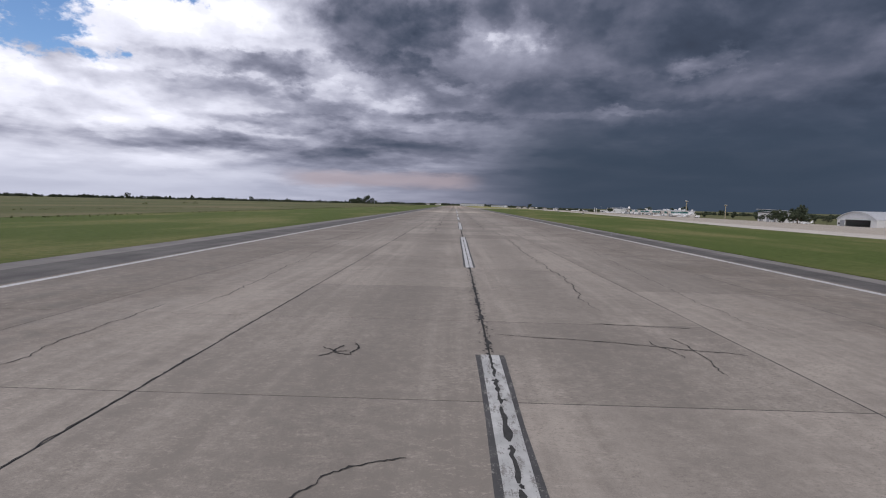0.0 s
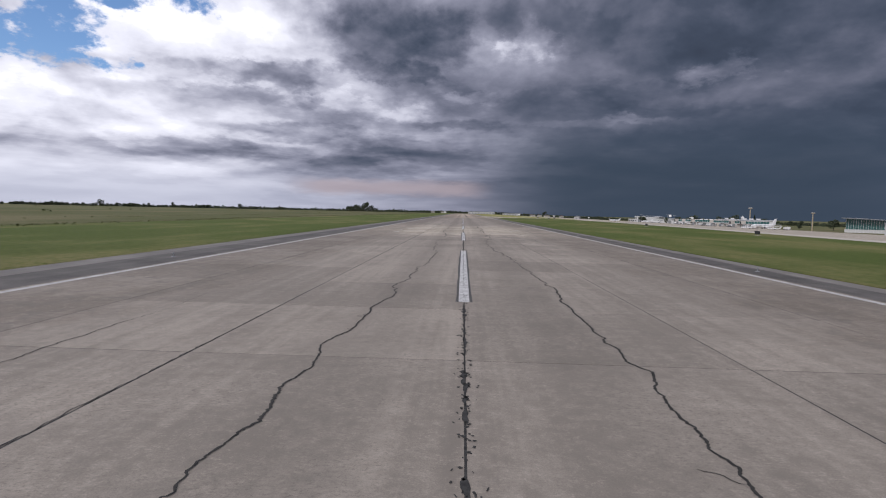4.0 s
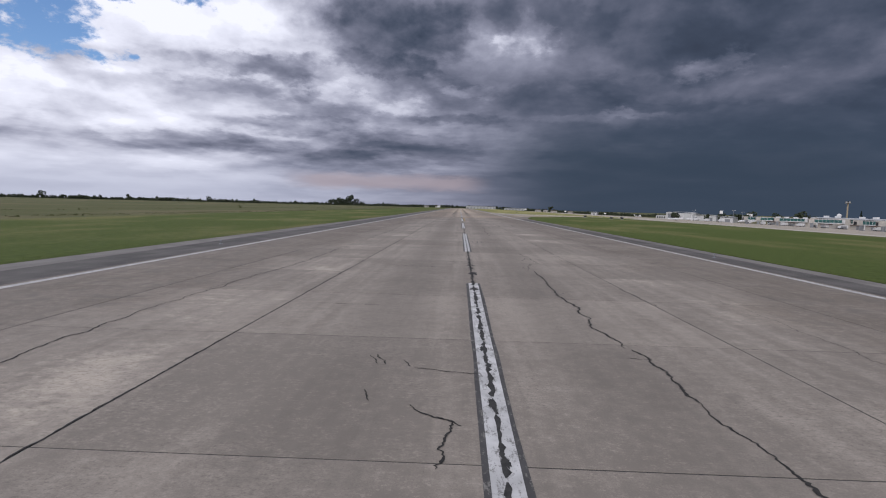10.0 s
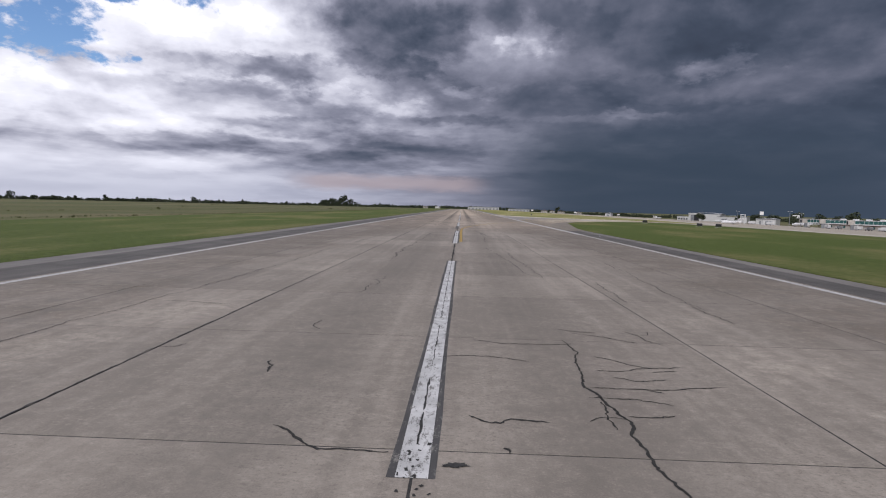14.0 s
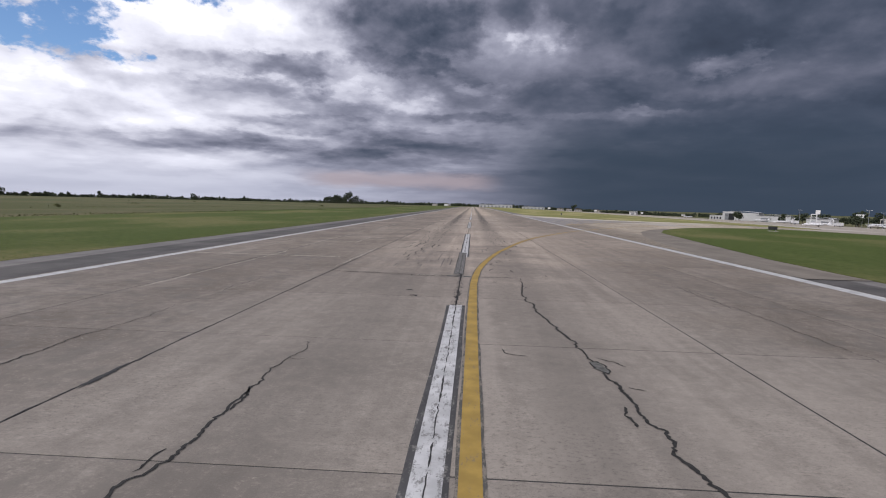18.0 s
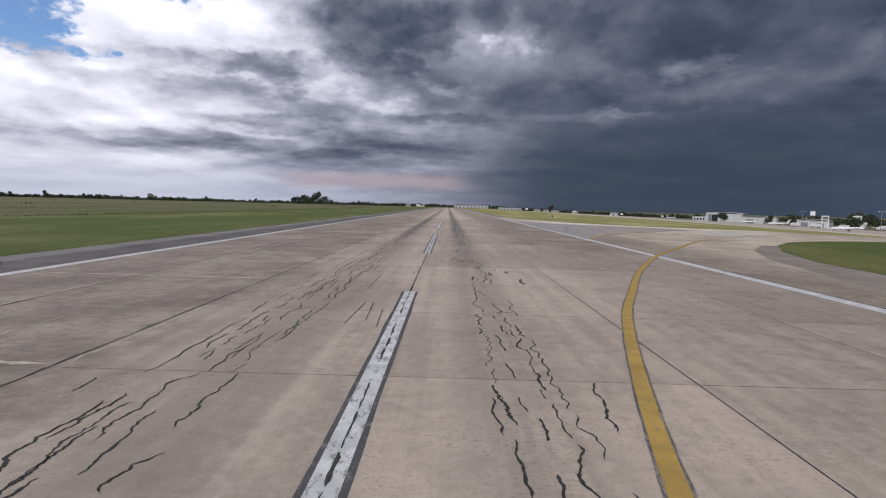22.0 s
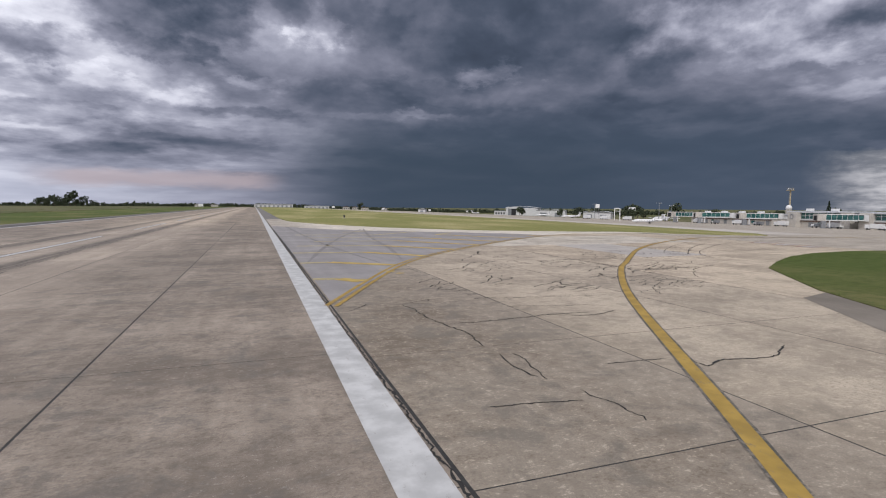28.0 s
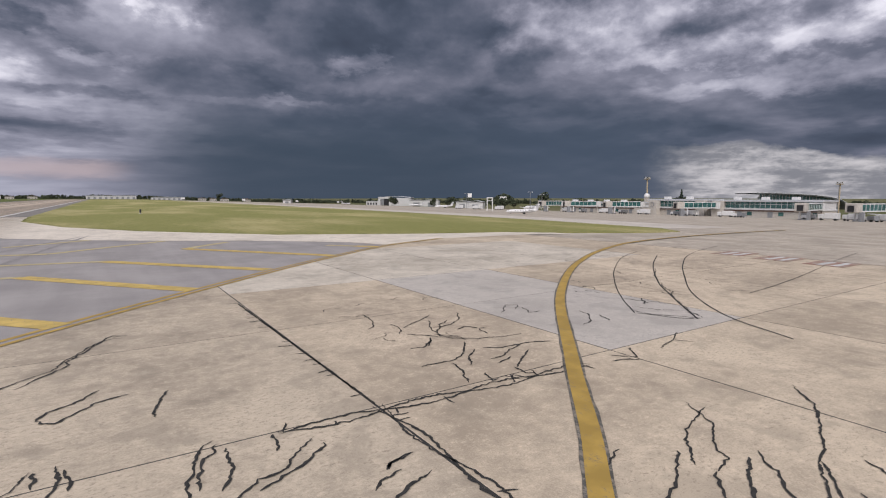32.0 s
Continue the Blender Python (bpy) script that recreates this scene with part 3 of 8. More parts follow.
TURNOFF = [(19.62, 563.5), (22.3, 569.0), (25.5, 575.5), (29.2, 581.0), (35.2, 587.6), (42.6, 594.7), (48, 599.3), (53, 603.2), (51.5, 607.3), (45, 613.5), (39.1, 617.1), (32.9, 621.9), (27, 628), (19.62, 643)]
STRIP = [(19.62, 643.2), (27.05, 628.2), (32.95, 622.1), (39.15, 617.3), (45.05, 613.7), (51.7, 607.4), (53.2, 603.6), (60, 606.6), (76, 605.6), (76, 607.9), (62, 612.5), (49, 619.4), (38, 632.9), (30.5, 646.9), (24.5, 667.9), (23.4, 690), (19.62, 690)]
sheet(STRIP, 0.006, EDGE_CONCRETE, "edge_strip", label="pale concrete strip along the grass island", kind="structure")
sheet(TURNOFF, 0.006, GREY_ASPHALT, "turnoff_asphalt", label="grey asphalt patch with yellow chevrons beside the runway", kind="structure")


def slab_mesh(w, l):
    bm = bmesh.new()
    made = box(bm, -w / 2, w / 2, -l / 2, l / 2, -0.20, 0.0)
    top = [e for e in bm.edges if all(v.co.z > -0.01 for v in e.verts)]
    bmesh.ops.bevel(bm, geom=top, offset=0.006, segments=1, affect="EDGES")
    mesh = bpy.data.meshes.new("slab")
    bm.to_mesh(mesh)
    bm.free()
    return mesh


def runway_joint(n):
    """Where the cross joint number n lies; the bays were not poured quite alike."""
    if n > 4:
        return 481.1 + (n - 4) * ROW
    if n < -65:
        return -3.1 + (n + 65) * ROW
    return float(np.interp(n, (-65, -54, -49, -35, -29, -23, -16, -10, 0, 4), (-3.1, 72.6, 110.0, 206.3, 247.2, 291.3, 341.2, 382.8, 453.3, 481.1)))


def taxi_joint(n):
    return 556.1 + 6.45 * n


def pave(parent, lanes, rows, mat, single, joint, skip=None):
    """Slabs on a grid: single ones as objects where single(x, y) says so, the rest joined."""
    verts, faces = [], []
    meshes = {}
    for x0, x1 in zip(lanes, lanes[1:]):
        w, x = x1 - x0 - 0.042, (x0 + x1) / 2
        for n in rows:
            y, long = (joint(n) + joint(n + 1)) / 2, round(joint(n + 1) - joint(n), 2) - 0.030
            if skip and skip(x, y):
                continue
            key = (round(w, 3), round(long, 3))
            if key not in meshes:
                meshes[key] = slab_mesh(w, long)
                meshes[key].materials.append(mat)
            mesh = meshes[key]
            lift = random.uniform(-0.0025, 0.0025) + fall(x)
            if single(x, y):
                ob = new("slab", mesh)
                ob.location, ob.parent = (x, y, lift), parent
            else:
                base = len(verts)
                verts.extend((v.co.x + x, v.co.y + y, v.co.z + lift) for v in mesh.vertices)
                faces.extend(tuple(base + k for k in p.vertices) for p in mesh.polygons)
    mesh = bpy.data.meshes.new("far_slabs")
    mesh.from_pydata(verts, [], faces)
    mesh.materials.append(mat)
    rest = new("far_slabs", mesh)
    rest.parent = parent
    tagged(rest, "far concrete slabs", kind="stuff")


# ---- markings ----
def marking(name, points, width, mat, parent, label, lift=0.008, border=0.0, edge=None):
    if border:
        part("border", ribbon(bmesh.new(), points, width + 2 * border, lift - 0.004, 0.08), edge or BLACK_PAINT, parent, "dark border of the line")
    return part(name, ribbon(bmesh.new(), points, width, lift), mat, parent, label)


def straight(x0, y0, x1, y1, step=2.0):
    n = max(2, int(math.hypot(x1 - x0, y1 - y0) / step))
    return [Vector((x0 + (x1 - x0) * i / n, y0 + (y1 - y0) * i / n, 0)) for i in range(n + 1)]


STRIPE, PERIOD = 29.2, 47.25
for k in range(0, 31):
    y1 = PERIOD * k
    marking("centre_stripe", straight(0, y1 - STRIPE, 0, y1 - 2.5 if 230 < y1 < 240 else y1), 0.46, FADED_PAINT if k in (0, 12) else WHITE_PAINT, runway, "worn white centreline stripe with black border", 0.009, 0.11)
for x in (LEFT_EDGE, RIGHT_EDGE):
    marking("side_line", straight(x, -60, x, 470, 20.0), 0.42, WORN_EDGE, runway, "worn white runway side line")
    marking("side_line", straight(x, 470, x, 1500, 20.0), 0.62 if x < 0 else 0.80, EDGE_PAINT, runway, "white runway side line")
TAXI_LINE = [(0.6, 446), (0.6, 460), (0.62, 473), (0.75, 480), (1.25, 486), (2.5, 494.2), (3.4, 498.4), (5.4, 507), (7.9, 515.5), (10.2, 521.5), (13.7, 530), (19.2, 541.1), (25.3, 551.0),
             (32.1, 561.9), (37.9, 569.6), (40.9, 572.8), (43.6, 575.7), (49.4, 581.6), (57, 587.6), (66, 592.6), (80, 597.5), (100, 602), (125, 606)]
marking("taxi_line", curve_points(TAXI_LINE), 0.33, YELLOW_PAINT, runway, "yellow taxi line curving off the runway", 0.014, 0.055, TAR_STAIN)
EDGE_CURVE = [(19.5, 563.0), (22.2, 568.9), (25.4, 575.3), (29.1, 580.8), (35.1, 587.5), (42.4, 594.6), (47.7, 599.2), (53, 603.2), (60, 606.5)]
for off in (-0.155, 0.155):
    marking("taxiway_edge_line", curve_points([(x + off, y - off * 0.8) for x, y in EDGE_CURVE]), 0.19, YELLOW_PAINT, runway, "double yellow taxiway edge line", 0.016)
for a, b, c in (((19.6, 570.4), (20.9, 570.2), (21.8, 569.0)), ((19.6, 578.2), (21.5, 578.2), (25.2, 575.5)), ((19.6, 585.8), (25.2, 585.0), (28.9, 580.8)), ((20.5, 593.0), (28.2, 591.5), (33.3, 585.7)),
                ((22.6, 599.0), (31.2, 598.0), (37.4, 590.1)), ((22.5, 605.2), (34.5, 603.0), (41.5, 594.4)), ((39.1, 617.1), (31.5, 609.7), (21.7, 611.6)), ((43.2, 613.0), (39.4, 608.7), (46.8, 598.6)),
                ((28.4, 616.9), (31.0, 619.1), (33.6, 621.5)), ((49.0, 605.8), (50.5, 603.9), (51.8, 602.5))):
    marking("chevron", straight(*a, *b, 0.8), 0.66, PALE_YELLOW, runway, "pale worn leg of a chevron", 0.016)
    marking("chevron", straight(*b, *c, 0.8), 0.80, OLD_YELLOW if b[1] < 609 else PALE_YELLOW, runway, "faded yellow chevron bar", 0.018)


# ---- cracks ----
def tapering(w, rng):
    knots = [rng.uniform(0.55, 1.25) for _ in range(24)]
    return lambda t: w * min(1.0, 0.3 + 9 * min(t, 1 - t)) * float(np.interp(t * 23, range(24), knots))


def branchy(bm, rng, x, y, length, angle, width, lift=0.011, depth=0):
    pts, p, a = [], Vector((x, y, 0)), angle
    n = max(5, int(length / 0.11))
    for i in range(n):
        pts.append(p.copy())
        a += rng.gauss(0, 0.50) - 0.16 * (a - angle)
        p = p + Vector((math.cos(a), math.sin(a), 0)) * (length / n)
        if depth < 2 and rng.random() < 0.045:
            branchy(bm, rng, p.x, p.y, length * rng.uniform(0.2, 0.45), a + rng.choice((-1, 1)) * rng.uniform(0.5, 1.2), width * 0.7, lift, depth + 1)
    ribbon(bm, pts, tapering(width, rng), lift, 0.5, rng)


def guided(rng, knots, jag=0.10, step=0.10):
    """A crack that keeps to a few turning points and is jagged in between."""
    pts = [Vector((*q, 0)) for q in knots]
    size = jag
    while max((b - a).length for a, b in zip(pts, pts[1:])) > step:
        out = []
        for a, b in zip(pts, pts[1:]):
            long = (b - a).length
            out.append(a)
            if long > step:
                m = (a + b) / 2
                s = min(0.065 * long, size * 1.1)
                out.append(m + Vector((rng.gauss(0, s), rng.gauss(0, s * 0.5), 0)))
        pts = out + [pts[-1]]
    return [q + Vector((rng.gauss(0, 0.011), rng.gauss(0, 0.011), 0)) for q in pts]


rng = random.Random(4)


def open_crack(w, *knots):
    """A long open crack under a wheel path, with short side branches."""
    pts = guided(rng, knots)
    bm = ribbon(bmesh.new(), pts, tapering(w, rng), 0.0095, 0.42, rng)
    for _ in range(int(abs(knots[-1][1] - knots[0][1]) / 9)):
        q = rng.choice(pts)
        branchy(bm, rng, q.x, q.y, rng.uniform(0.3, 1.4), rng.choice((0, math.pi)) + rng.gauss(0, 0.3), w * 0.35, 0.011, 2)
    part("crack", bm, CRACK, runway, "long open crack wandering along the slabs")


def thin_crack(w, *knots):
    part("crack", ribbon(bmesh.new(), guided(rng, knots, 0.07), tapering(w, rng), 0.0095, 0.6, rng), CRACK, runway, "thin crack in a slab")


# the two open cracks under the wheel paths, left and right
open_crack(0.045, (-3.9, 50), (-3.6, 62), (-3.99, 71.0))
open_crack(0.085, (-3.99, 71.0), (-3.98, 71.6), (-4.03, 72.1), (-4.00, 72.6), (-4.10, 73.6), (-4.12, 74.5), (-4.09, 75.1), (-4.16, 75.9), (-4.15, 76.8), (-3.88, 78.1), (-3.61, 79.4), (-3.40, 80.3), (-3.56, 82.4), (-3.64, 84.7), (-4.01, 86.3), (-3.96, 89.3), (-3.60, 92.8), (-3.71, 101.5), (-4.3, 105), (-4.73, 108.7))
open_crack(0.09, (-4.73, 108.7), (-4.59, 109.3), (-4.57, 110.5), (-4.57, 111.4), (-4.57, 112.5), (-4.36, 113.4), (-4.15, 114.5), (-4.09, 115.8), (-4.05, 116.9), (-3.93, 119.0), (-4.56, 121.7), (-4.70, 124.8), (-4.23, 124.1), (-3.94, 128.2), (-4.04, 139.0))
open_crack(0.06, (-4.04, 139.0), (-3.7, 150), (-3.2, 163), (-3.0, 172), (-2.4, 186), (-3.1, 196), (-3.43, 205.8))
open_crack(0.09, (-3.43, 205.8), (-3.49, 206.2), (-3.39, 206.6), (-2.99, 207.1), (-2.89, 207.6), (-2.83, 208.5), (-2.61, 209.5), (-2.40, 210.7), (-2.07, 212.0), (-1.98, 212.9), (-2.02, 214.1), (-1.89, 214.8), (-2.33, 216.2), (-2.81, 217.3), (-2.73, 218.6), (-2.51, 220.5), (-2.84, 223.5), (-3.09, 228.7))
open_crack(0.09, (-3.09, 228.7), (-3.74, 233.5), (-3.82, 234.2), (-3.78, 234.8), (-3.91, 235.3), (-3.78, 236.0), (-3.83, 236.7), (-3.67, 237.3), (-3.75, 238.6), (-3.96, 239.5), (-3.86, 239.9), (-3.87, 241.5), (-3.67, 243.6), (-3.75, 245.9), (-3.78, 247.9), (-3.71, 250.9), (-3.38, 255.0), (-3.35, 260.5))
open_crack(0.095, (-3.55, 260.6), (-3.57, 261.0), (-3.51, 261.5), (-3.59, 261.9), (-3.47, 262.4), (-3.43, 262.8), (-3.48, 263.8), (-3.44, 264.8), (-3.61, 265.9), (-3.52, 266.8), (-3.40, 267.8), (-3.47, 269.5), (-3.43, 271.3), (-3.41, 273.2), (-3.20, 275.6), (-3.31, 279.2), (-3.09, 284.5))
open_crack(0.09, (-3.09, 284.5), (-3.44, 288.7), (-3.37, 290.0), (-3.43, 291.4), (-3.24, 293.5), (-3.07, 297.3), (-3.11, 299.1), (-2.81, 305.0))
open_crack(0.05, (3.4, 66), (3.44, 74.0))
open_crack(0.08, (3.44, 74.0), (3.43, 74.6), (3.36, 75.3), (3.46, 76.0), (3.64, 77.1), (3.58, 78.0), (3.57, 79.3), (3.81, 79.9), (4.31, 81.7), (4.32, 82.9), (4.06, 84.3), (3.77, 85.9), (3.66, 88.6), (3.66, 92.1), (3.67, 95.5))
open_crack(0.05, (3.67, 95.5), (4.3, 101), (4.0, 107), (3.77, 112.0))
open_crack(0.085, (3.77, 112.0), (3.87, 112.5), (3.99, 113.2), (3.76, 113.4), (3.45, 114.4), (3.68, 115.7), (3.99, 117.6), (3.91, 118.6), (3.93, 120.1), (4.04, 121.9), (3.73, 123.0), (3.60, 125.5), (3.33, 130.0), (3.36, 134.3))
open_crack(0.07, (3.36, 134.3), (4, 143.4), (4.6, 164.9), (3.9, 180), (3.1, 194), (3.06, 208.7))
open_crack(0.08, (3.06, 208.7), (3.18, 209.4), (3.25, 210.4), (3.39, 211.0), (3.82, 211.9), (4.00, 213.1), (4.05, 215.2), (4.01, 217.2), (4.05, 219.1), (3.62, 220.9), (3.75, 223.8), (4.61, 228.6), (3.97, 231.6))
open_crack(0.08, (3.97, 231.6), (3.67, 236.3), (3.87, 236.9), (3.90, 237.4), (3.90, 238.0), (3.94, 238.8), (3.93, 239.5), (3.90, 240.0), (3.96, 241.1), (3.89, 242.3), (3.72, 243.4), (3.60, 244.7), (3.75, 247.2), (4.04, 250.4), (4.19, 254.8), (4.05, 258.7))
open_crack(0.07, (4.05, 258.7), (3.68, 264.2), (3.68, 265.0), (3.68, 265.9), (3.37, 266.4), (3.41, 267.1), (3.62, 268.5), (3.66, 269.7), (3.64, 271.1), (3.65, 273.0), (3.59, 275.3), (3.78, 277.7), (4.05, 280.8), (4.34, 285.3), (4.63, 288.8))
open_crack(0.075, (4.63, 288.8), (4.21, 291.3), (4.37, 293.0), (4.67, 294.5), (4.78, 296.9), (4.72, 298.0))
open_crack(0.06, (4.4, 298.4), (4.1, 300.2), (4.5, 306), (4.3, 311), (4.08, 315.4))
open_crack(0.07, (4.08, 315.4), (4.03, 315.8), (4.06, 316.8), (4.08, 317.9), (4.15, 318.8), (3.98, 319.3))
open_crack(0.07, (3.83, 319.4), (3.76, 320.8), (3.85, 323.2), (3.76, 325.5), (3.67, 329.8), (3.79, 336.5))
open_crack(0.055, (-3.78, 466.8), (-3.72, 465.4), (-3.8, 464.2), (-3.78, 463.2), (-3.77, 462.5), (-3.7, 461.1), (-3.72, 460.2), (-3.95, 459.6), (-3.8, 453.6), (-3.9, 450), (-3.7, 449.5), (-4.2, 447.4), (-4, 443), (-4.4, 434), (-4.3, 424))
open_crack(0.05, (4.4, 6), (4.4, 9.2), (4.8, 14), (4.6, 22), (4.9, 38), (5.2, 50), (4.6, 64))
open_crack(0.04, (3.5, 336.5), (4, 340), (4.7, 340.9), (4.6, 343.7), (4.2, 348.5))
open_crack(0.06, (3.3, 372), (3, 379.3), (3.2, 380.7), (3.2, 382.5), (3.2, 386.9), (3.5, 393.8), (3.6, 404))
open_crack(0.065, (3.3, 447), (3.4, 451), (3.5, 453), (3.6, 455.6), (4.3, 455.8), (4.2, 459.6), (3.7, 462.4), (3.72, 463.4), (3.6, 464.7), (3.5, 466.4), (3.2, 469.2), (2.95, 472.3), (2.7, 474.1), (2.8, 474.6), (2.7, 475.3), (2.8, 476.3), (3.0, 478.2), (3.05, 480.5))
# thin cracks in the outer lanes, and side branches
thin_crack(0.04, (-9.9, 250), (-9.6, 255), (-10, 261.3), (-10.3, 267.5), (-10.6, 285), (-10.5, 296), (-10.3, 303), (-10.8, 312.6), (-11.3, 322), (-10.6, 338))
thin_crack(0.04, (-10.6, 338), (-10.6, 345), (-10.7, 350), (-10.7, 368), (-10.8, 384), (-11.2, 392.5), (-11.2, 404), (-10.4, 425), (-9.9, 451), (-9.6, 454), (-9.9, 460), (-9.4, 475))
thin_crack(0.03, (-10.1, 3.7), (-9.8, 7), (-10.1, 12.3), (-11.3, 26), (-10.9, 51))
thin_crack(0.03, (-11, 5.5), (-11.1, 1.8), (-10.8, -1.6), (-10.9, -6))
thin_crack(0.03, (-10.8, 81), (-10.8, 86.5), (-11.1, 94), (-10.7, 120), (-11, 160))
thin_crack(0.026, (9.3, 2.3), (8.9, 4.4), (8.9, 7.4), (9.6, 17), (10.7, 30), (10.2, 60), (10.6, 100))
thin_crack(0.028, (10.2, 200), (9.8, 214), (10.4, 240), (10, 275), (10.5, 330))
thin_crack(0.028, (10.2, 440), (10.2, 455.4), (10.4, 460), (11.2, 465.5), (10.7, 480))
thin_crack(0.03, (5.3, 2.3), (5.3, -1.1))
thin_crack(0.028, (4.6, 1.8), (4.9, 0.2))
thin_crack(0.11, (-3, 207.1), (-3.4, 206.4), (-3.4, 205))
thin_crack(0.04, (-1.6, -5.4), (-2.6, -5.9), (-3, -6.6))
thin_crack(0.035, (4.3, 455.8), (4.9, 453.1))
thin_crack(0.03, (6.8, 347.2), (6.7, 343), (6.9, 340))
thin_crack(0.045, (-1.6, 314.9), (-1.2, 314.4), (-0.8, 314.2), (-0.9, 313.4), (-1, 312.5))
thin_crack(0.04, (-1.1, 314.4), (-0.6, 314))
thin_crack(0.028, (-5.4, 448.8), (-4.7, 450.5), (-4.4, 452.5))
thin_crack(0.035, (4.9, 417.8), (4.3, 419.9), (4.1, 424.5), (3, 438.1))
thin_crack(0.055, (-3.5, 494.1), (-3.3, 494.6), (-3.5, 495.5), (-3.6, 497.4), (-3.1, 499.3), (-2.7, 501.9))
thin_crack(0.05, (-3.5, 499.7), (-2.8, 502.6))
thin_crack(0.04, (4.5, 503), (4.4, 501.2))
thin_crack(0.04, (-5, 337.6), (-4.2, 337.3), (-3, 337.3), (-2.3, 337.2))
thin_crack(0.026, (-2.5, 345.7), (-0.4, 345.8))
thin_crack(0.045, (3.4, 338.3), (3.3, 337.9), (3.4, 337.6))
thin_crack(0.03, (4.2, 344.7), (4.1, 343.6), (4, 343), (3.7, 342.4))
thin_crack(0.028, (3.8, 346.9), (5.1, 347.1), (6.5, 346.5))
thin_crack(0.05, (-5.6, 495.1), (-5.6, 495.3), (-5.6, 495.6))
thin_crack(0.05, (-5.5, 495.9), (-5.6, 496.4), (-5.5, 496.9))
thin_crack(0.05, (-5.1, 496.9), (-5.1, 497.6), (-5.1, 498.3))
thin_crack(0.05, (-4.8, 498.1), (-4.8, 499.3), (-4.5, 500.5))
thin_crack(0.06, (-4.3, 497.9), (-4.5, 498.9), (-4.4, 499.8), (-4.1, 500.6))
thin_crack(0.07, (-2.8, 497.8), (-3, 499.3), (-2.9, 500.5), (-2.8, 500.8))
thin_crack(0.05, (-2.5, 498.7), (-2.4, 499.8), (-2.3, 501.3))
thin_crack(0.05, (-5, 500.7), (-5, 502.2), (-5.1, 504.1))
thin_crack(0.045, (-4.1, 500.3), (-4, 502.1), (-4.1, 505.7))
thin_crack(0.045, (-3.7, 499.3), (-3.7, 500.6), (-3.2, 501.5), (-2.6, 502.3))
thin_crack(0.06, (-4.6, 494.8), (-4.3, 494.6), (-4.1, 494.8))
thin_crack(0.055, (-4.4, 494.3), (-4.2, 494.5), (-4.1, 494.8))
thin_crack(0.06, (-2.5, 494.4), (-2.1, 494.5), (-1.5, 494.4), (-1.4, 494.2))
thin_crack(0.045, (-0.7, 496.3), (-0.7, 497.2), (-0.7, 498))
thin_crack(0.08, (2, 499.3), (1.9, 498.7), (1.9, 498.1), (2.1, 498.1))
thin_crack(0.045, (2.7, 499.8), (2.6, 498.8), (2.4, 498.4), (2.2, 496.8))
thin_crack(0.06, (3.8, 497.7), (3.8, 497.3), (3.8, 496.8))
thin_crack(0.06, (4.8, 502.7), (4.7, 501.7), (4.6, 501))
thin_crack(0.05, (4.8, 508.5), (4.5, 506))
thin_crack(0.05, (0.8, 494.8), (0.8, 495.6))
thin_crack(0.045, (0, 233.9), (-0.6, 233.5), (-0.8, 233.2), (-0.8, 233), (-1.2, 232.9), (-1.2, 232.3), (-1.2, 231.7), (-1.3, 231.4), (-1.1, 230.7), (-1, 230.1), (-0.9, 229.9), (-0.6, 229.3), (-0.1, 229.1))
thin_crack(0.03, (-1.2, 231.6), (-0.8, 231.4), (-0.1, 231.4))


thin_crack(0.06, (5.4, 524.6), (5.3, 524.0), (5.3, 523.4), (5.3, 522.5))
thin_crack(0.055, (5.0, 527.7), (5.0, 526.6))
thin_crack(0.06, (4.0, 526.9), (3.9, 525.9), (3.9, 525.5))
thin_crack(0.06, (3.0, 525.2), (2.9, 524.4), (2.9, 523.8))
thin_crack(0.04, (2.5, 530.2), (3.1, 530.2), (3.9, 529.7))

thin_crack(0.06, (-4.1, 75.7), (-3.9, 75.7), (-3.8, 76.1))
thin_crack(0.045, (-4.3, 76.3), (-4.6, 76.7), (-4.9, 77.4), (-4.8, 78.1), (-4.7, 79.0), (-4.6, 80.1))
thin_crack(0.032, (-3.8, 76.1), (-2.8, 76.0), (-2.1, 75.9), (-0.9, 76.1), (-0.1, 76.2))
thin_crack(0.032, (-3.7, 84.4), (-2.3, 84.4), (-0.0, 84.5))
thin_crack(0.055, (3.5, 76.0), (3.8, 75.6), (3.8, 74.8), (3.8, 74.3))
thin_crack(0.032, (1.6, 75.3), (1.9, 75.3), (3.2, 75.2))
thin_crack(0.06, (0.1, 80.3), (1.0, 80.0), (1.8, 80.0))
thin_crack(0.032, (-10.8, 80.8), (-10.9, 82.5), (-10.9, 86.3), (-11.0, 89.2), (-11.2, 94.8), (-10.8, 99.6), (-11.3, 108.7))
thin_crack(0.032, (-9.2, 76.8), (-9.5, 78.2), (-9.3, 80.4))
thin_crack(0.032, (-10.4, 75.8), (-10.5, 77.2))
thin_crack(0.032, (-10.9, 78.1), (-11.0, 79.3), (-11.0, 80.0))
thin_crack(0.032, (-0.8, 86.4), (-0.8, 92.3))
thin_crack(0.032, (-1.3, 85.7), (-1.3, 87.7))
thin_crack(0.032, (-1.8, 85.6), (-1.8, 87.7))
thin_crack(0.032, (-4.0, 116.7), (-3.5, 116.4), (-3.1, 116.0), (-4.0, 115.3))
thin_crack(0.032, (1.6, 114.2), (1.2, 114.4), (1.6, 113.6))
thin_crack(0.032, (1.7, 114.2), (2.6, 114.3), (3.1, 114.5))
thin_crack(0.032, (1.5, 114.9), (2.5, 115.1), (3.6, 115.4))
thin_crack(0.032, (2.7, 115.8), (3.4, 115.2))
thin_crack(0.032, (2.3, 113.9), (3.2, 113.4), (3.8, 113.4), (4.9, 113.0))
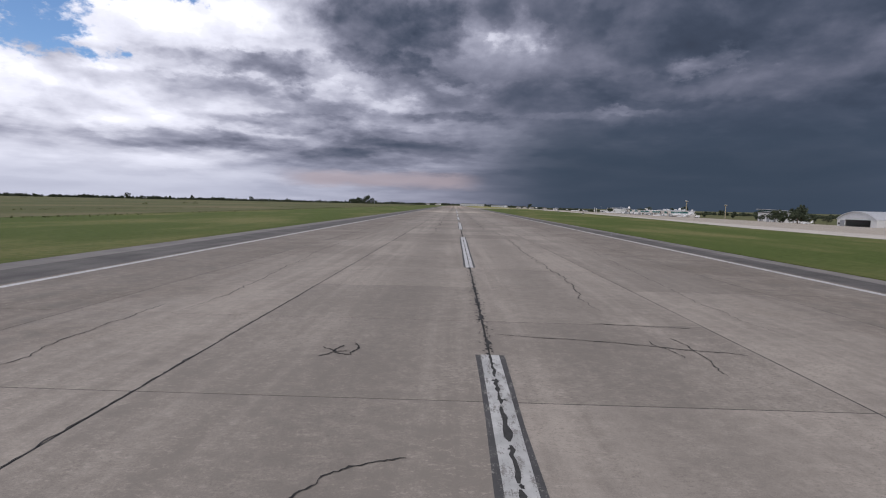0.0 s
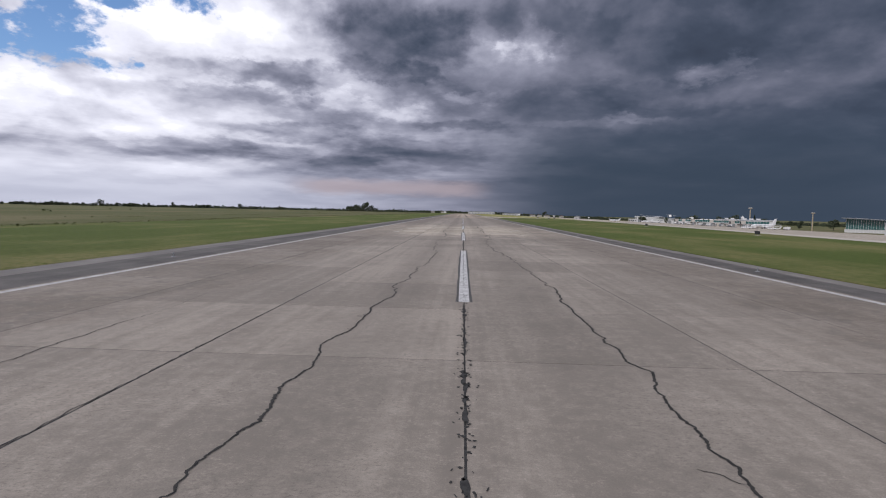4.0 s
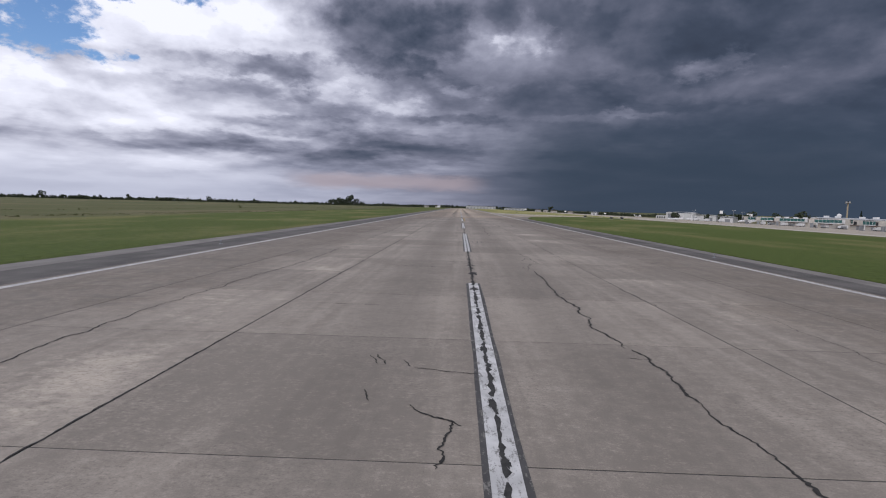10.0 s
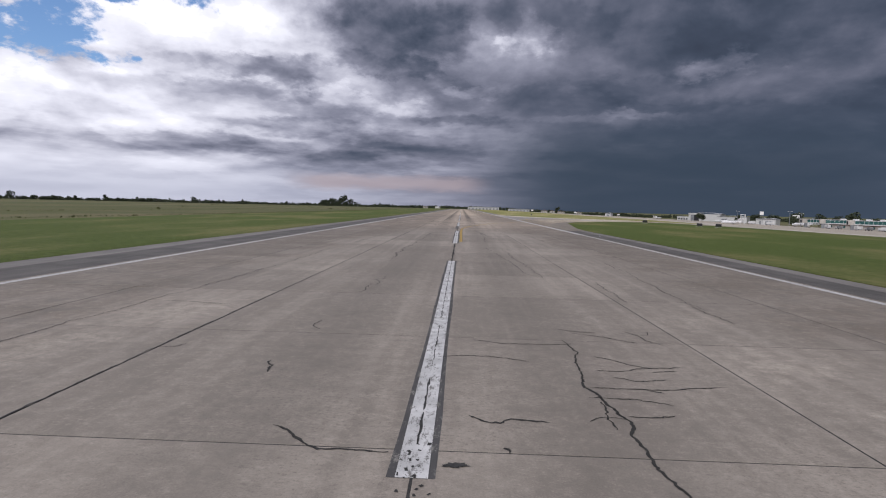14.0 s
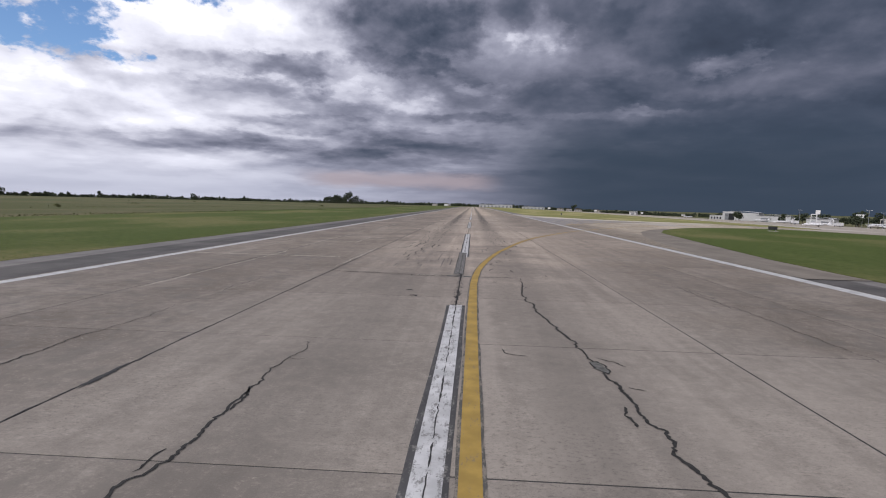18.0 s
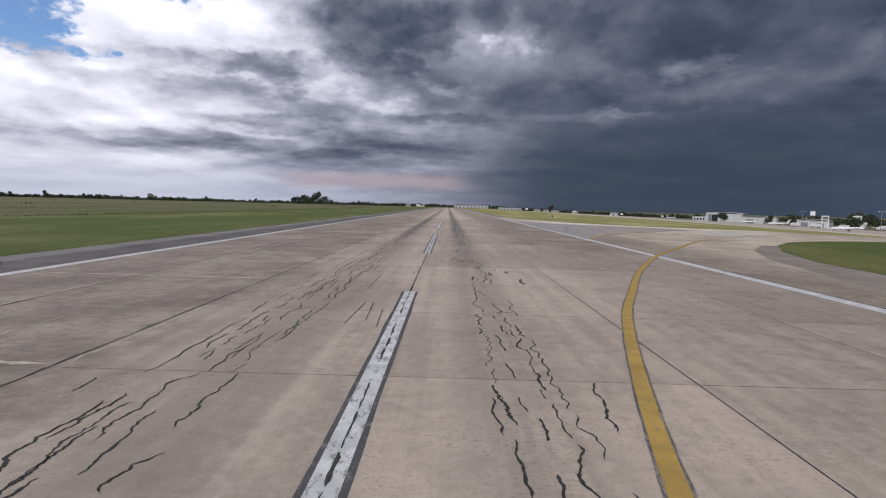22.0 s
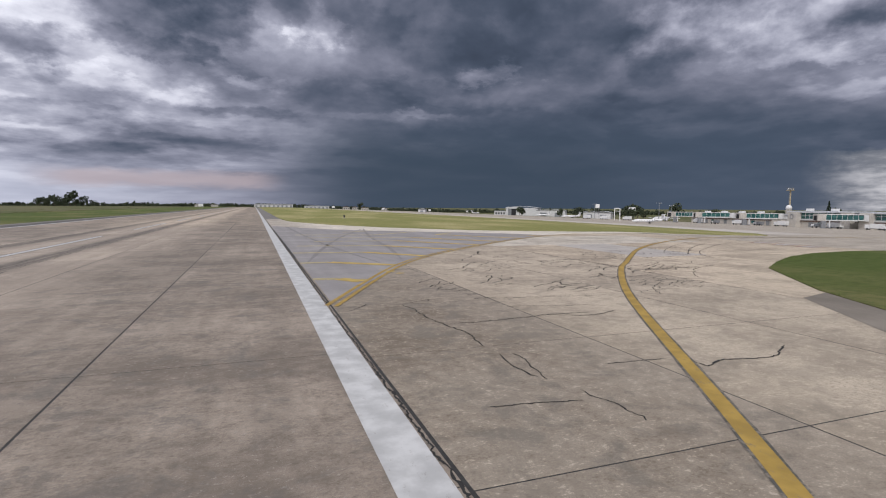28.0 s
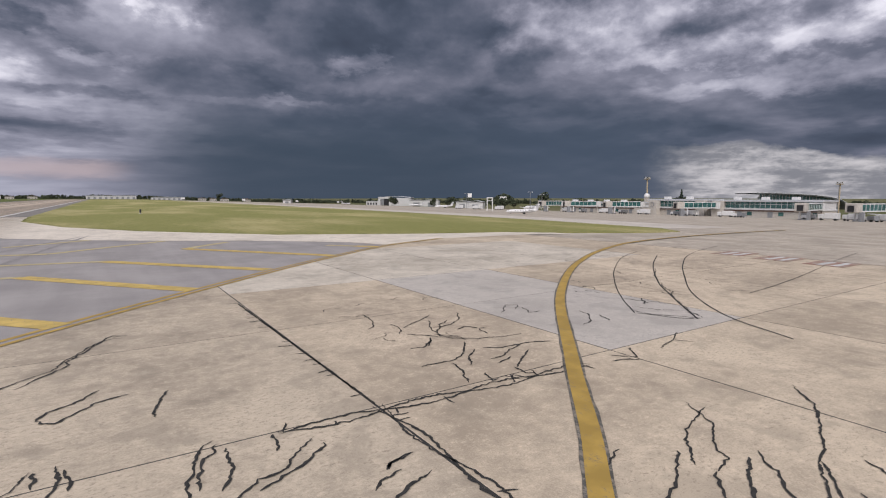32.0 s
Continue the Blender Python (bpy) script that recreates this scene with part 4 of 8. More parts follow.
thin_crack(0.032, (3.0, 114.9), (4.2, 114.8), (5.6, 114.4))
thin_crack(0.032, (4.2, 120.1), (4.8, 119.2), (4.3, 118.6))
thin_crack(0.032, (0.2, 118.3), (1.3, 117.9), (2.0, 117.3))
thin_crack(0.032, (0.2, 119.6), (2.0, 118.7))
thin_crack(0.032, (1.1, 122.5), (2.3, 122.0))
thin_crack(0.032, (4.5, 117.5), (4.9, 116.2))
thin_crack(0.032, (-10.8, 114.0), (-10.9, 114.7), (-10.8, 115.5), (-11.0, 116.4), (-11.0, 118.0), (-11.5, 120.9), (-11.0, 122.4), (-10.7, 125.2), (-11.4, 129.8), (-11.5, 135.3), (-11.1, 141.2))
thin_crack(0.032, (-9.9, 118.6), (-9.8, 120.8))
thin_crack(0.032, (-7.5, 117.1), (-7.3, 117.3), (-7.3, 118.3))
thin_crack(0.032, (-6.7, 110.8), (-6.5, 110.9), (-6.7, 111.0), (-6.8, 111.0))
thin_crack(0.09, (-2.9, 205.8), (-2.9, 206.3), (-2.9, 206.8), (-3.0, 207.2))
thin_crack(0.05, (3.8, 211.9), (4.2, 210.8), (4.3, 210.2), (4.3, 209.5))
thin_crack(0.032, (4.2, 210.8), (4.9, 210.6))
thin_crack(0.032, (1.5, 211.7), (2.1, 211.6), (3.0, 212.0), (3.8, 211.9))
thin_crack(0.032, (2.3, 213.4), (2.8, 212.8), (3.2, 212.7))
thin_crack(0.032, (0.9, 216.1), (2.0, 215.7))
thin_crack(0.032, (0.8, 215.1), (2.2, 215.2))
thin_crack(0.032, (-5.7, 217.9), (-4.5, 218.2), (-2.9, 217.8))
thin_crack(0.032, (-2.7, 221.9), (-1.8, 221.6))
thin_crack(0.032, (-2.3, 222.2), (-0.5, 223.6))
thin_crack(0.032, (-10.8, 210.7), (-10.9, 213.1), (-10.6, 215.3))
thin_crack(0.032, (-11.2, 214.0), (-11.1, 216.3), (-11.7, 221.0))
thin_crack(0.032, (-10.4, 217.6), (-10.3, 220.8), (-10.4, 225.4), (-11.1, 235.5))
thin_crack(0.032, (10.6, 226.4), (10.3, 220.7), (9.4, 217.9), (9.6, 214.9))
thin_crack(0.032, (-3.7, 238.9), (-3.3, 239.3), (-2.9, 239.9))
thin_crack(0.06, (-3.8, 234.2), (-3.2, 234.3))
thin_crack(0.032, (-3.6, 243.8), (-2.3, 244.0), (-0.0, 244.0))
thin_crack(0.032, (-1.7, 239.9), (-1.2, 240.9), (-0.7, 241.3), (-0.1, 241.5))
thin_crack(0.032, (1.3, 240.2), (2.0, 240.4), (2.9, 240.4), (4.0, 240.7))
thin_crack(0.032, (1.3, 240.1), (1.6, 239.8), (2.3, 239.8), (2.8, 240.0), (3.8, 240.2))
thin_crack(0.032, (4.0, 240.2), (5.4, 240.7), (6.0, 240.5))
thin_crack(0.032, (-10.2, 245.3), (-10.1, 249.0), (-10.4, 253.4), (-10.2, 257.5), (-10.3, 263.0), (-10.2, 270.9), (-10.5, 287.0))
thin_crack(0.032, (9.2, 257.8), (8.8, 254.2), (9.2, 252.0))
thin_crack(0.032, (-5.3, 271.2), (-3.5, 271.1), (-0.3, 271.3))
thin_crack(0.032, (4.6, 277.0), (4.7, 275.5), (4.2, 273.7))
thin_crack(0.032, (2.0, 268.9), (2.7, 269.7), (3.4, 270.1))
thin_crack(0.032, (-3.8, 260.7), (-3.6, 260.7))
thin_crack(0.032, (-10.3, 272.8), (-10.2, 276.4), (-10.1, 281.8), (-10.3, 291.8))
thin_crack(0.032, (10.6, 284.8), (9.5, 279.2))
thin_crack(0.032, (6.9, 272.3), (6.9, 270.7))
thin_crack(0.032, (3.1, 268.9), (4.1, 268.8))
thin_crack(0.032, (3.6, 280.7), (4.3, 281.2))
thin_crack(0.032, (-2.7, 318.1), (-2.4, 317.3))
thin_crack(0.032, (-2.0, 317.7), (-1.8, 317.2))
thin_crack(0.032, (-6.1, 324.6), (-3.4, 324.5))
thin_crack(0.032, (-11.3, 326.4), (-11.1, 330.4), (-10.7, 335.6), (-10.8, 349.9))
thin_crack(0.032, (7.1, 330.5), (7.1, 325.9))
thin_crack(0.032, (3.6, 318.5), (4.1, 318.4))
thin_crack(0.032, (-10.7, 411.5), (-10.5, 413.7), (-10.7, 418.1))
thin_crack(0.032, (4.3, 436.9), (4.8, 425.6), (5.2, 416.9))
thin_crack(0.032, (10.8, 427.2), (10.9, 420.9), (10.2, 414.1), (10.1, 409.0))
# frayed sealant along the lane joints
for x in (-13.4, -7.08):
    for y0 in range(-30, 620, 50):
        pts = guided(rng, ((x, y0), (x + rng.gauss(0, 0.012), y0 + 17), (x + rng.gauss(0, 0.012), y0 + 34), (x, y0 + 50)), 0.012, 0.22)
        if abs(x) > 7.1:
            pts = pts[:int(len(pts) * rng.uniform(0.5, 1.0))]
        part("lane_joint", ribbon(bmesh.new(), pts, tapering(0.036 if abs(x) < 7.1 else 0.024, rng), 0.0085, 0.55, rng), SEALANT, runway, "frayed black sealant of a lane joint")


def tar_blot(x, y, rx, ry, mat=SEALANT, name="tar_blot", label="splash of black tar over a joint"):
    """A flat splash of tar squeezed out of a joint, with a frayed rim."""
    bm = bmesh.new()
    ph = [rng.uniform(0, 6.28) for _ in range(4)]
    rim, mid = [], bm.verts.new((x, y, 0.0165))
    for i in range(44):
        a = i * math.tau / 44
        f = 1 + 0.16 * math.sin(2 * a + ph[0]) + 0.13 * math.sin(5 * a + ph[1]) + 0.12 * math.sin(11 * a + ph[2]) + rng.gauss(0, 0.10)
        rim.append(bm.verts.new((x + rx * f * math.cos(a), y + ry * f * math.sin(a), 0.0142)))
    for i in range(44):
        bm.faces.new((mid, rim[i], rim[(i + 1) % 44]))
    part(name, bm, mat, runway, label)


# splashes of tar over the centre joint and the wheel paths
for x, y, rx, ry in ((0.02, 341.9, 0.24, 0.24), (-0.02, 339.4, 0.15, 0.11), (0.01, 338.85, 0.20, 0.12), (0.03, 338.4, 0.27, 0.17), (0.06, 337.1, 0.20, 0.15), (0.04, 336.75, 0.17, 0.07), (0, 342.7, 0.10, 0.16), (0, 340.4, 0.09, 0.2), (3.25, 130.9, 0.18, 0.45), (0.05, 234.5, 0.17, 0.5), (0.08, 235.5, 0.15, 0.5), (0.1, 236.8, 0.17, 0.55), (0.02, 238.2, 0.11, 0.5), (-0.02, 240.2, 0.1, 0.6), (3.7, 246.6, 0.22, 0.7), (0.6, 396.45, 0.18, 0.07)):
    tar_blot(x, y, rx, ry)
for x, y, w, l in ((3.55, 265.9, 0.42, 0.9), (3.75, 269.6, 0.30, 0.8), (3.75, 273.4, 0.22, 0.6), (3.62, 465.5, 0.30, 0.8), (4.1, 247.5, 0.20, 0.5), (3.4, 212.4, 0.10, 0.5)):
    rim = [(x - w * 0.6, y + l * 0.5), (x + w * 0.1, y + l * 0.6), (x + w * 0.6, y - l * 0.3), (x + w * 0.2, y - l * 0.6), (x - w * 0.5, y - l * 0.1), (x - w * 0.6, y + l * 0.5)]
    bm = bmesh.new()
    bm.faces.new([bm.verts.new((*q, 0.0098)) for q in reversed(rim[:-1])])
    patch = part("crack_patch", bm, PATCH, runway, "grey mortar patch over a crack")
    part("patch_rim", ribbon(bmesh.new(), guided(rng, rim, 0.03), tapering(0.05, rng), 0.0118, 0.5, rng), CRACK, patch, "black seal round the patch")
for x, y, rx, ry in ((-6.98, 459.2, 0.10, 0.75), (-7.0, 463.4, 0.06, 0.5), (-6.98, 449.4, 0.025, 1.6), (-7.14, 448.6, 0.02, 1.8), (-7.05, 463.7, 0.07, 0.6), (-7.1, 269.4, 0.08, 0.16)):
    tar_blot(x, y, rx, ry)
for x, y, rx, ry in ((24.1, 572.45, 0.30, 0.30), (24.45, 571.5, 0.26, 0.16), (22.1, 569.65, 0.20, 0.14), (23.8, 573.3, 0.12, 0.10)):
    tar_blot(x, y, rx, ry, OLD_YELLOW, "paint_fleck", "spilt fleck of faded yellow paint")

INSIDE = {0: (0.06, 0.12), 1: (0.04, 0.08), 7: (0.07, 0.15), 8: (0.05, 0.09), 11: (0.03, 0.10), 12: (0.03, 0.10)}      # how far the sealant spreads over a stripe
for i in range(24):
    tar_blot(rng.gauss(0, 0.03), -27 + 1.15 * i + rng.uniform(-0.3, 0.3), rng.uniform(0.03, 0.09), rng.uniform(0.03, 0.07))
for i in range(30):
    tar_blot(rng.gauss(0, 0.02), 302.0 + 0.95 * i + rng.uniform(-0.4, 0.4), rng.uniform(0.04, 0.08), rng.uniform(0.10, 0.30))
# ragged sealant bleeding out of the centre joint, thick in the gaps between the stripes
for k in range(0, 13):
    y0 = PERIOD * (k - 1)
    bm = bmesh.new()
    y = y0
    while y < y0 + PERIOD and y < 570:
        if 480.5 < y < 494:
            y = 494.0
        inside = y > y0 + PERIOD - STRIPE
        thick = rng.uniform(*INSIDE.get(k, (0.018, 0.045))) if inside else rng.uniform(0.06, 0.16)
        if y > 494 and not inside:
            thick *= 0.3
        n = rng.randint(3, 12)
        pts = [Vector((rng.gauss(0, 0.007 if inside else 0.022), y + i * 0.16, 0)) for i in range(n)]
        if rng.random() < 0.9:
            ribbon(bm, pts, tapering(thick, rng), 0.0125, 0.6, rng)
        if not inside and y < 494 and rng.random() < 0.35:
            branchy(bm, rng, 0, y, rng.uniform(0.1, 0.35), rng.choice((0, math.pi)) + rng.gauss(0, 0.4), thick * 0.8, 0.0125, 2)
        if not inside and y < 494:
            for _ in range(n * 2):
                q = Vector((rng.gauss(0, 0.10), y + rng.uniform(0, n * 0.16), 0))
                ribbon(bm, [q, q + Vector((rng.uniform(-0.05, 0.05), rng.uniform(0.03, 0.10), 0))], rng.uniform(0.02, 0.06), 0.0125, 0.5, rng)
        y += n * 0.155
    part("joint_sealant", bm, SEALANT, runway, "ragged black sealant in the centre joint")
# cross cracks on the slabs
def cross_crack(x0, y0, x1, y1):
    p = guided(rng, ((x0, y0), ((x0 + x1) / 2, (y0 + y1) / 2 + rng.gauss(0, 0.07)), (x1, y1)), 0.05)
    part("crack", ribbon(bmesh.new(), p, tapering(rng.uniform(0.026, 0.045), rng), 0.0105, 0.5, rng), CRACK, runway, "crack across the lane")


cross_crack(3.6, 3.9, 6.6, 3.5)
cross_crack(0.3, 2.1, 6.7, 0.6)
cross_crack(-5.2, 337.7, -1.3, 337.2)
cross_crack(-1.7, 317.1, -0.2, 316.8)
cross_crack(-2.9, 318, -2.6, 317.3)
cross_crack(-2.6, 315.6, -2.4, 315)
cross_crack(3.4, 453.4, 5.2, 452.3)
cross_crack(2.9, 347.6, 5.6, 347.2)
cross_crack(-2, 340.5, -0.3, 340.4)
cross_crack(-4.2, 291.7, -0.2, 291.2)
cross_crack(-3.2, 345.2, -1.4, 345)


def squiggle(bm, rng, x, y, length, angle, width, turn=0.5, reach=0.10):
    """A single short wavy crack that swings from side to side."""
    p, a, pts, n = Vector((x, y, 0)), angle, [], max(6, int(length / 0.07))
    swing = rng.choice((-1, 1)) * turn
    for i in range(n):
        pts.append(p.copy())
        if rng.random() < 0.24:
            swing = -swing * rng.uniform(0.6, 1.4)
            swing = max(-1.3 * turn, min(1.3 * turn, swing)) or turn
        off = (p.y - y) * math.cos(angle) - (p.x - x) * math.sin(angle)
        if abs(off) > reach and off * swing > 0:
            swing = -swing
        a += 0.45 * (angle + swing - a) + rng.gauss(0, 0.10)
        p = p + Vector((math.cos(a), math.sin(a), 0)) * (length / n)
    ribbon(bm, pts, tapering(width, rng), 0.0112, 0.35, rng)
    return p


# cracks and scars of the slabs before and along the turn
thin_crack(0.035, (-3.60, 369.2), (-3.82, 370.9), (-3.74, 372.7), (-3.50, 373.8))
thin_crack(0.035, (-6.64, 370.0), (-6.60, 370.8), (-6.43, 370.0), (-6.51, 369.7))
thin_crack(0.035, (3.71, 366.4), (4.80, 365.4), (6.22, 364.7))
thin_crack(0.07, (3.45, 369.0), (4.08, 368.9))
thin_crack(0.05, (6.40, 367.9), (6.12, 367.0))
thin_crack(0.035, (2.93, 373.9), (3.66, 374.5))
thin_crack(0.035, (-5.08, 383.2), (-5.23, 383.9), (-5.03, 384.5))
thin_crack(0.035, (-4.10, 385.7), (-4.23, 386.7), (-4.20, 387.4))
thin_crack(0.035, (-4.06, 387.0), (-3.39, 386.8), (-2.77, 386.7))
thin_crack(0.035, (-0.47, 380.9), (-0.29, 380.8), (-0.06, 380.6))
thin_crack(0.035, (-0.59, 379.8), (-0.21, 379.8), (0.04, 379.7))
thin_crack(0.035, (0.44, 386.8), (1.36, 386.8), (2.40, 386.3), (3.47, 386.3), (4.51, 385.9), (6.03, 386.0))
thin_crack(0.035, (0.09, 384.5), (0.86, 384.4), (1.26, 384.3))
thin_crack(0.035, (1.69, 383.7), (2.66, 383.8), (3.84, 383.7), (5.15, 383.7), (6.73, 383.8))
thin_crack(0.035, (2.01, 385.3), (2.86, 385.1), (3.31, 385.1))
thin_crack(0.035, (0.75, 383.7), (1.30, 383.3), (1.73, 382.9), (2.38, 383.1))
thin_crack(0.035, (1.03, 382.4), (1.61, 382.8))
thin_crack(0.045, (1.50, 382.1), (1.81, 381.5), (2.09, 381.0))
thin_crack(0.035, (1.59, 379.0), (2.00, 379.0), (2.46, 378.9), (2.71, 378.8))
thin_crack(0.035, (4.22, 393.3), (5.01, 392.7), (5.95, 392.5))
thin_crack(0.035, (1.42, 389.8), (2.47, 389.6))
thin_crack(0.035, (3.71, 387.7), (4.75, 387.5), (5.97, 387.1))
thin_crack(0.06, (5.00, 390.4), (6.28, 390.0))
thin_crack(0.035, (3.98, 385.3), (4.89, 385.3), (5.60, 384.9))
thin_crack(0.035, (4.61, 385.3), (5.40, 384.9), (6.00, 384.7), (6.35, 384.3), (6.96, 384.3))
thin_crack(0.035, (6.13, 386.3), (6.43, 385.7), (6.38, 385.2), (6.75, 384.9), (6.87, 384.4))
thin_crack(0.035, (2.73, 387.8), (2.81, 387.2), (3.08, 387.0))
thin_crack(0.05, (10.23, 397.0), (10.42, 393.5), (10.66, 390.9), (10.42, 388.9))
thin_crack(0.03, (9.74, 392.8), (11.40, 394.0), (13.10, 395.6))
thin_crack(0.035, (-3.86, 405.6), (-3.82, 404.7), (-3.56, 404.4))
thin_crack(0.045, (-3.61, 400.3), (-3.72, 400.7), (-3.65, 400.7), (-3.82, 400.9), (-3.85, 401.2))
thin_crack(0.045, (-2.50, 397.6), (-2.00, 397.2), (-1.51, 396.8), (-0.92, 396.8), (-0.43, 396.8))
thin_crack(0.035, (-3.67, 411.1), (-3.67, 412.4), (-3.61, 413.8))
thin_crack(0.035, (-3.35, 413.5), (-3.54, 415.4))
thin_crack(0.035, (-3.31, 415.4), (-3.28, 416.5))
thin_crack(0.035, (-7.08, 402.0), (-6.61, 402.1), (-6.56, 402.4))
thin_crack(0.035, (-10.34, 408.1), (-8.90, 407.9), (-7.68, 407.7))
thin_crack(0.035, (0.11, 401.9), (0.99, 402.1), (1.66, 402.0), (2.35, 401.7))
thin_crack(0.05, (0.82, 398.3), (1.13, 398.0), (1.37, 398.0), (1.58, 398.2), (2.25, 398.1))
thin_crack(0.035, (1.03, 403.7), (1.77, 403.4), (2.77, 403.4), (3.80, 403.6))
thin_crack(0.035, (3.67, 405.3), (4.83, 405.0))
thin_crack(0.035, (4.00, 404.9), (4.90, 404.5), (5.70, 403.9))
thin_crack(0.035, (5.72, 405.2), (5.99, 404.8), (6.12, 404.0), (6.36, 403.7))
thin_crack(0.035, (5.82, 404.9), (6.31, 404.9), (6.44, 405.3))
thin_crack(0.035, (4.00, 402.4), (4.47, 402.1), (4.79, 401.7), (5.27, 401.5))
thin_crack(0.035, (3.81, 401.2), (4.45, 401.2), (5.27, 401.5), (5.97, 401.7))
thin_crack(0.035, (5.12, 401.2), (5.77, 401.4))
thin_crack(0.035, (4.11, 400.8), (4.53, 400.5), (5.27, 400.7))
thin_crack(0.035, (3.28, 400.0), (3.98, 400.0), (4.93, 400.0), (6.40, 400.3))
thin_crack(0.035, (4.52, 400.0), (4.87, 399.8))
thin_crack(0.035, (3.24, 399.4), (4.16, 399.4), (4.82, 399.1))
thin_crack(0.035, (3.73, 398.5), (4.19, 398.5), (4.62, 398.6))
thin_crack(0.05, (1.37, 397.1), (1.45, 396.9))
thin_crack(0.035, (3.40, 399.2), (3.33, 398.4), (3.35, 397.9))
thin_crack(0.035, (9.87, 410.0), (9.90, 406.8))
thin_crack(0.04, (7.68, 416.5), (7.41, 410.4))
thin_crack(0.05, (-3.82, 463.3), (-3.70, 462.9), (-3.66, 462.1))
thin_crack(0.05, (-3.92, 460.6), (-3.98, 459.9))
thin_crack(0.035, (1.41, 466.8), (1.45, 466.4), (1.61, 466.3), (2.02, 466.2))
thin_crack(0.035, (3.88, 464.2), (4.21, 464.0))
thin_crack(0.05, (3.49, 463.1), (3.45, 462.5), (3.47, 462.2))
thin_crack(0.035, (10.52, 479.7), (10.53, 476.1), (10.63, 473.6))
thin_crack(0.035, (-9.48, 473.7), (-9.51, 477.4))
thin_crack(0.035, (3.68, 466.3), (4.25, 465.6))
thin_crack(0.035, (-4.56, 505.2), (-4.50, 505.7), (-4.51, 506.3), (-4.54, 507.2))
thin_crack(0.035, (-4.03, 503.8), (-4.05, 504.3), (-4.22, 505.1), (-4.23, 506.0), (-4.11, 506.8))
thin_crack(0.035, (-3.82, 505.2), (-3.91, 506.1), (-3.94, 506.9), (-4.05, 507.9), (-3.69, 508.4))
thin_crack(0.035, (-3.34, 504.2), (-3.39, 504.8), (-3.38, 505.1), (-3.52, 506.4))
thin_crack(0.035, (-2.80, 503.8), (-2.79, 504.5), (-2.57, 504.9))
thin_crack(0.035, (-2.85, 505.7), (-2.96, 507.1), (-2.89, 507.7), (-2.90, 508.5))
thin_crack(0.035, (-5.58, 507.2), (-5.67, 508.0))
thin_crack(0.06, (2.61, 507.9), (2.72, 507.1), (2.82, 506.2))
thin_crack(0.035, (2.82, 515.7), (2.93, 516.1), (2.60, 517.4), (2.84, 519.0), (2.74, 522.4))
thin_crack(0.035, (3.19, 519.0), (3.06, 520.3))
thin_crack(0.035, (3.32, 515.5), (3.42, 516.6), (3.34, 517.5))
thin_crack(0.035, (3.20, 515.2), (3.23, 514.6))
thin_crack(0.035, (4.03, 515.2), (3.89, 516.6), (4.14, 517.4), (4.04, 518.2))
thin_crack(0.035, (2.90, 515.7), (3.53, 515.8), (4.08, 515.7))
thin_crack(0.05, (4.38, 527.9), (4.48, 528.4))
thin_crack(0.06, (4.98, 526.5), (4.97, 527.7))
thin_crack(0.06, (2.83, 523.8), (2.89, 524.3), (2.95, 524.6), (2.91, 525.2))
thin_crack(0.06, (3.94, 525.4), (3.97, 526.3), (3.97, 527.0))
thin_crack(0.05, (3.43, 528.5), (3.43, 529.1), (3.27, 529.7))
thin_crack(0.045, (3.56, 530.0), (3.57, 528.3), (3.64, 527.1), (3.70, 525.9), (3.61, 525.1), (3.66, 524.3), (3.54, 523.8), (3.41, 523.4), (3.41, 523.0), (3.37, 522.7))
thin_crack(0.035, (3.46, 525.7), (3.46, 525.9), (3.38, 526.0))
thin_crack(0.06, (3.74, 525.7), (3.82, 525.8))
thin_crack(0.035, (3.04, 523.3), (3.10, 523.7), (3.19, 524.2))
thin_crack(0.05, (3.79, 524.2), (3.87, 523.9), (3.74, 523.5), (3.76, 522.8))
thin_crack(0.055, (5.51, 524.6), (5.39, 524.6), (5.40, 524.2), (5.23, 523.5), (5.26, 523.0), (5.32, 522.6))
thin_crack(0.045, (2.90, 522.7), (2.89, 523.1), (3.38, 523.0))
thin_crack(0.035, (1.73, 530.0), (1.70, 530.4), (1.55, 530.6))
thin_crack(0.05, (1.15, 532.0), (1.19, 533.0))
thin_crack(0.035, (1.74, 531.1), (1.63, 531.7))
thin_crack(0.04, (2.50, 532.1), (2.43, 533.2))
thin_crack(0.05, (1.84, 533.6), (2.04, 534.2), (2.03, 535.5))
thin_crack(0.02, (2.04, 530.9), (1.95, 532.4), (1.83, 533.8))
thin_crack(0.035, (2.54, 530.2), (3.37, 530.1), (3.63, 529.9))
thin_crack(0.02, (2.68, 528.5), (2.69, 529.4), (2.52, 530.3))
thin_crack(0.025, (3.34, 531.4), (3.19, 533.4))
thin_crack(0.02, (3.81, 530.0), (3.77, 531.6))
thin_crack(0.03, (2.30, 536.0), (2.48, 537.3), (2.95, 537.2))
thin_crack(0.03, (2.43, 539.4), (2.24, 541.5))
thin_crack(0.035, (-3.94, 528.5), (-4.10, 530.0), (-4.00, 531.4), (-3.64, 532.9), (-3.94, 536.1))
thin_crack(0.035, (-3.22, 527.5), (-3.45, 528.7), (-3.30, 529.2), (-3.18, 530.0))
thin_crack(0.035, (-2.52, 526.4), (-2.66, 527.4), (-2.60, 528.3), (-2.67, 529.6))
thin_crack(0.035, (-2.94, 530.7), (-2.75, 531.7))
thin_crack(0.02, (0.22, 523.6), (0.20, 524.0), (0.20, 524.7))
thin_crack(0.02, (-0.36, 525.7), (-0.32, 526.4), (-0.15, 527.4), (-0.33, 529.1))
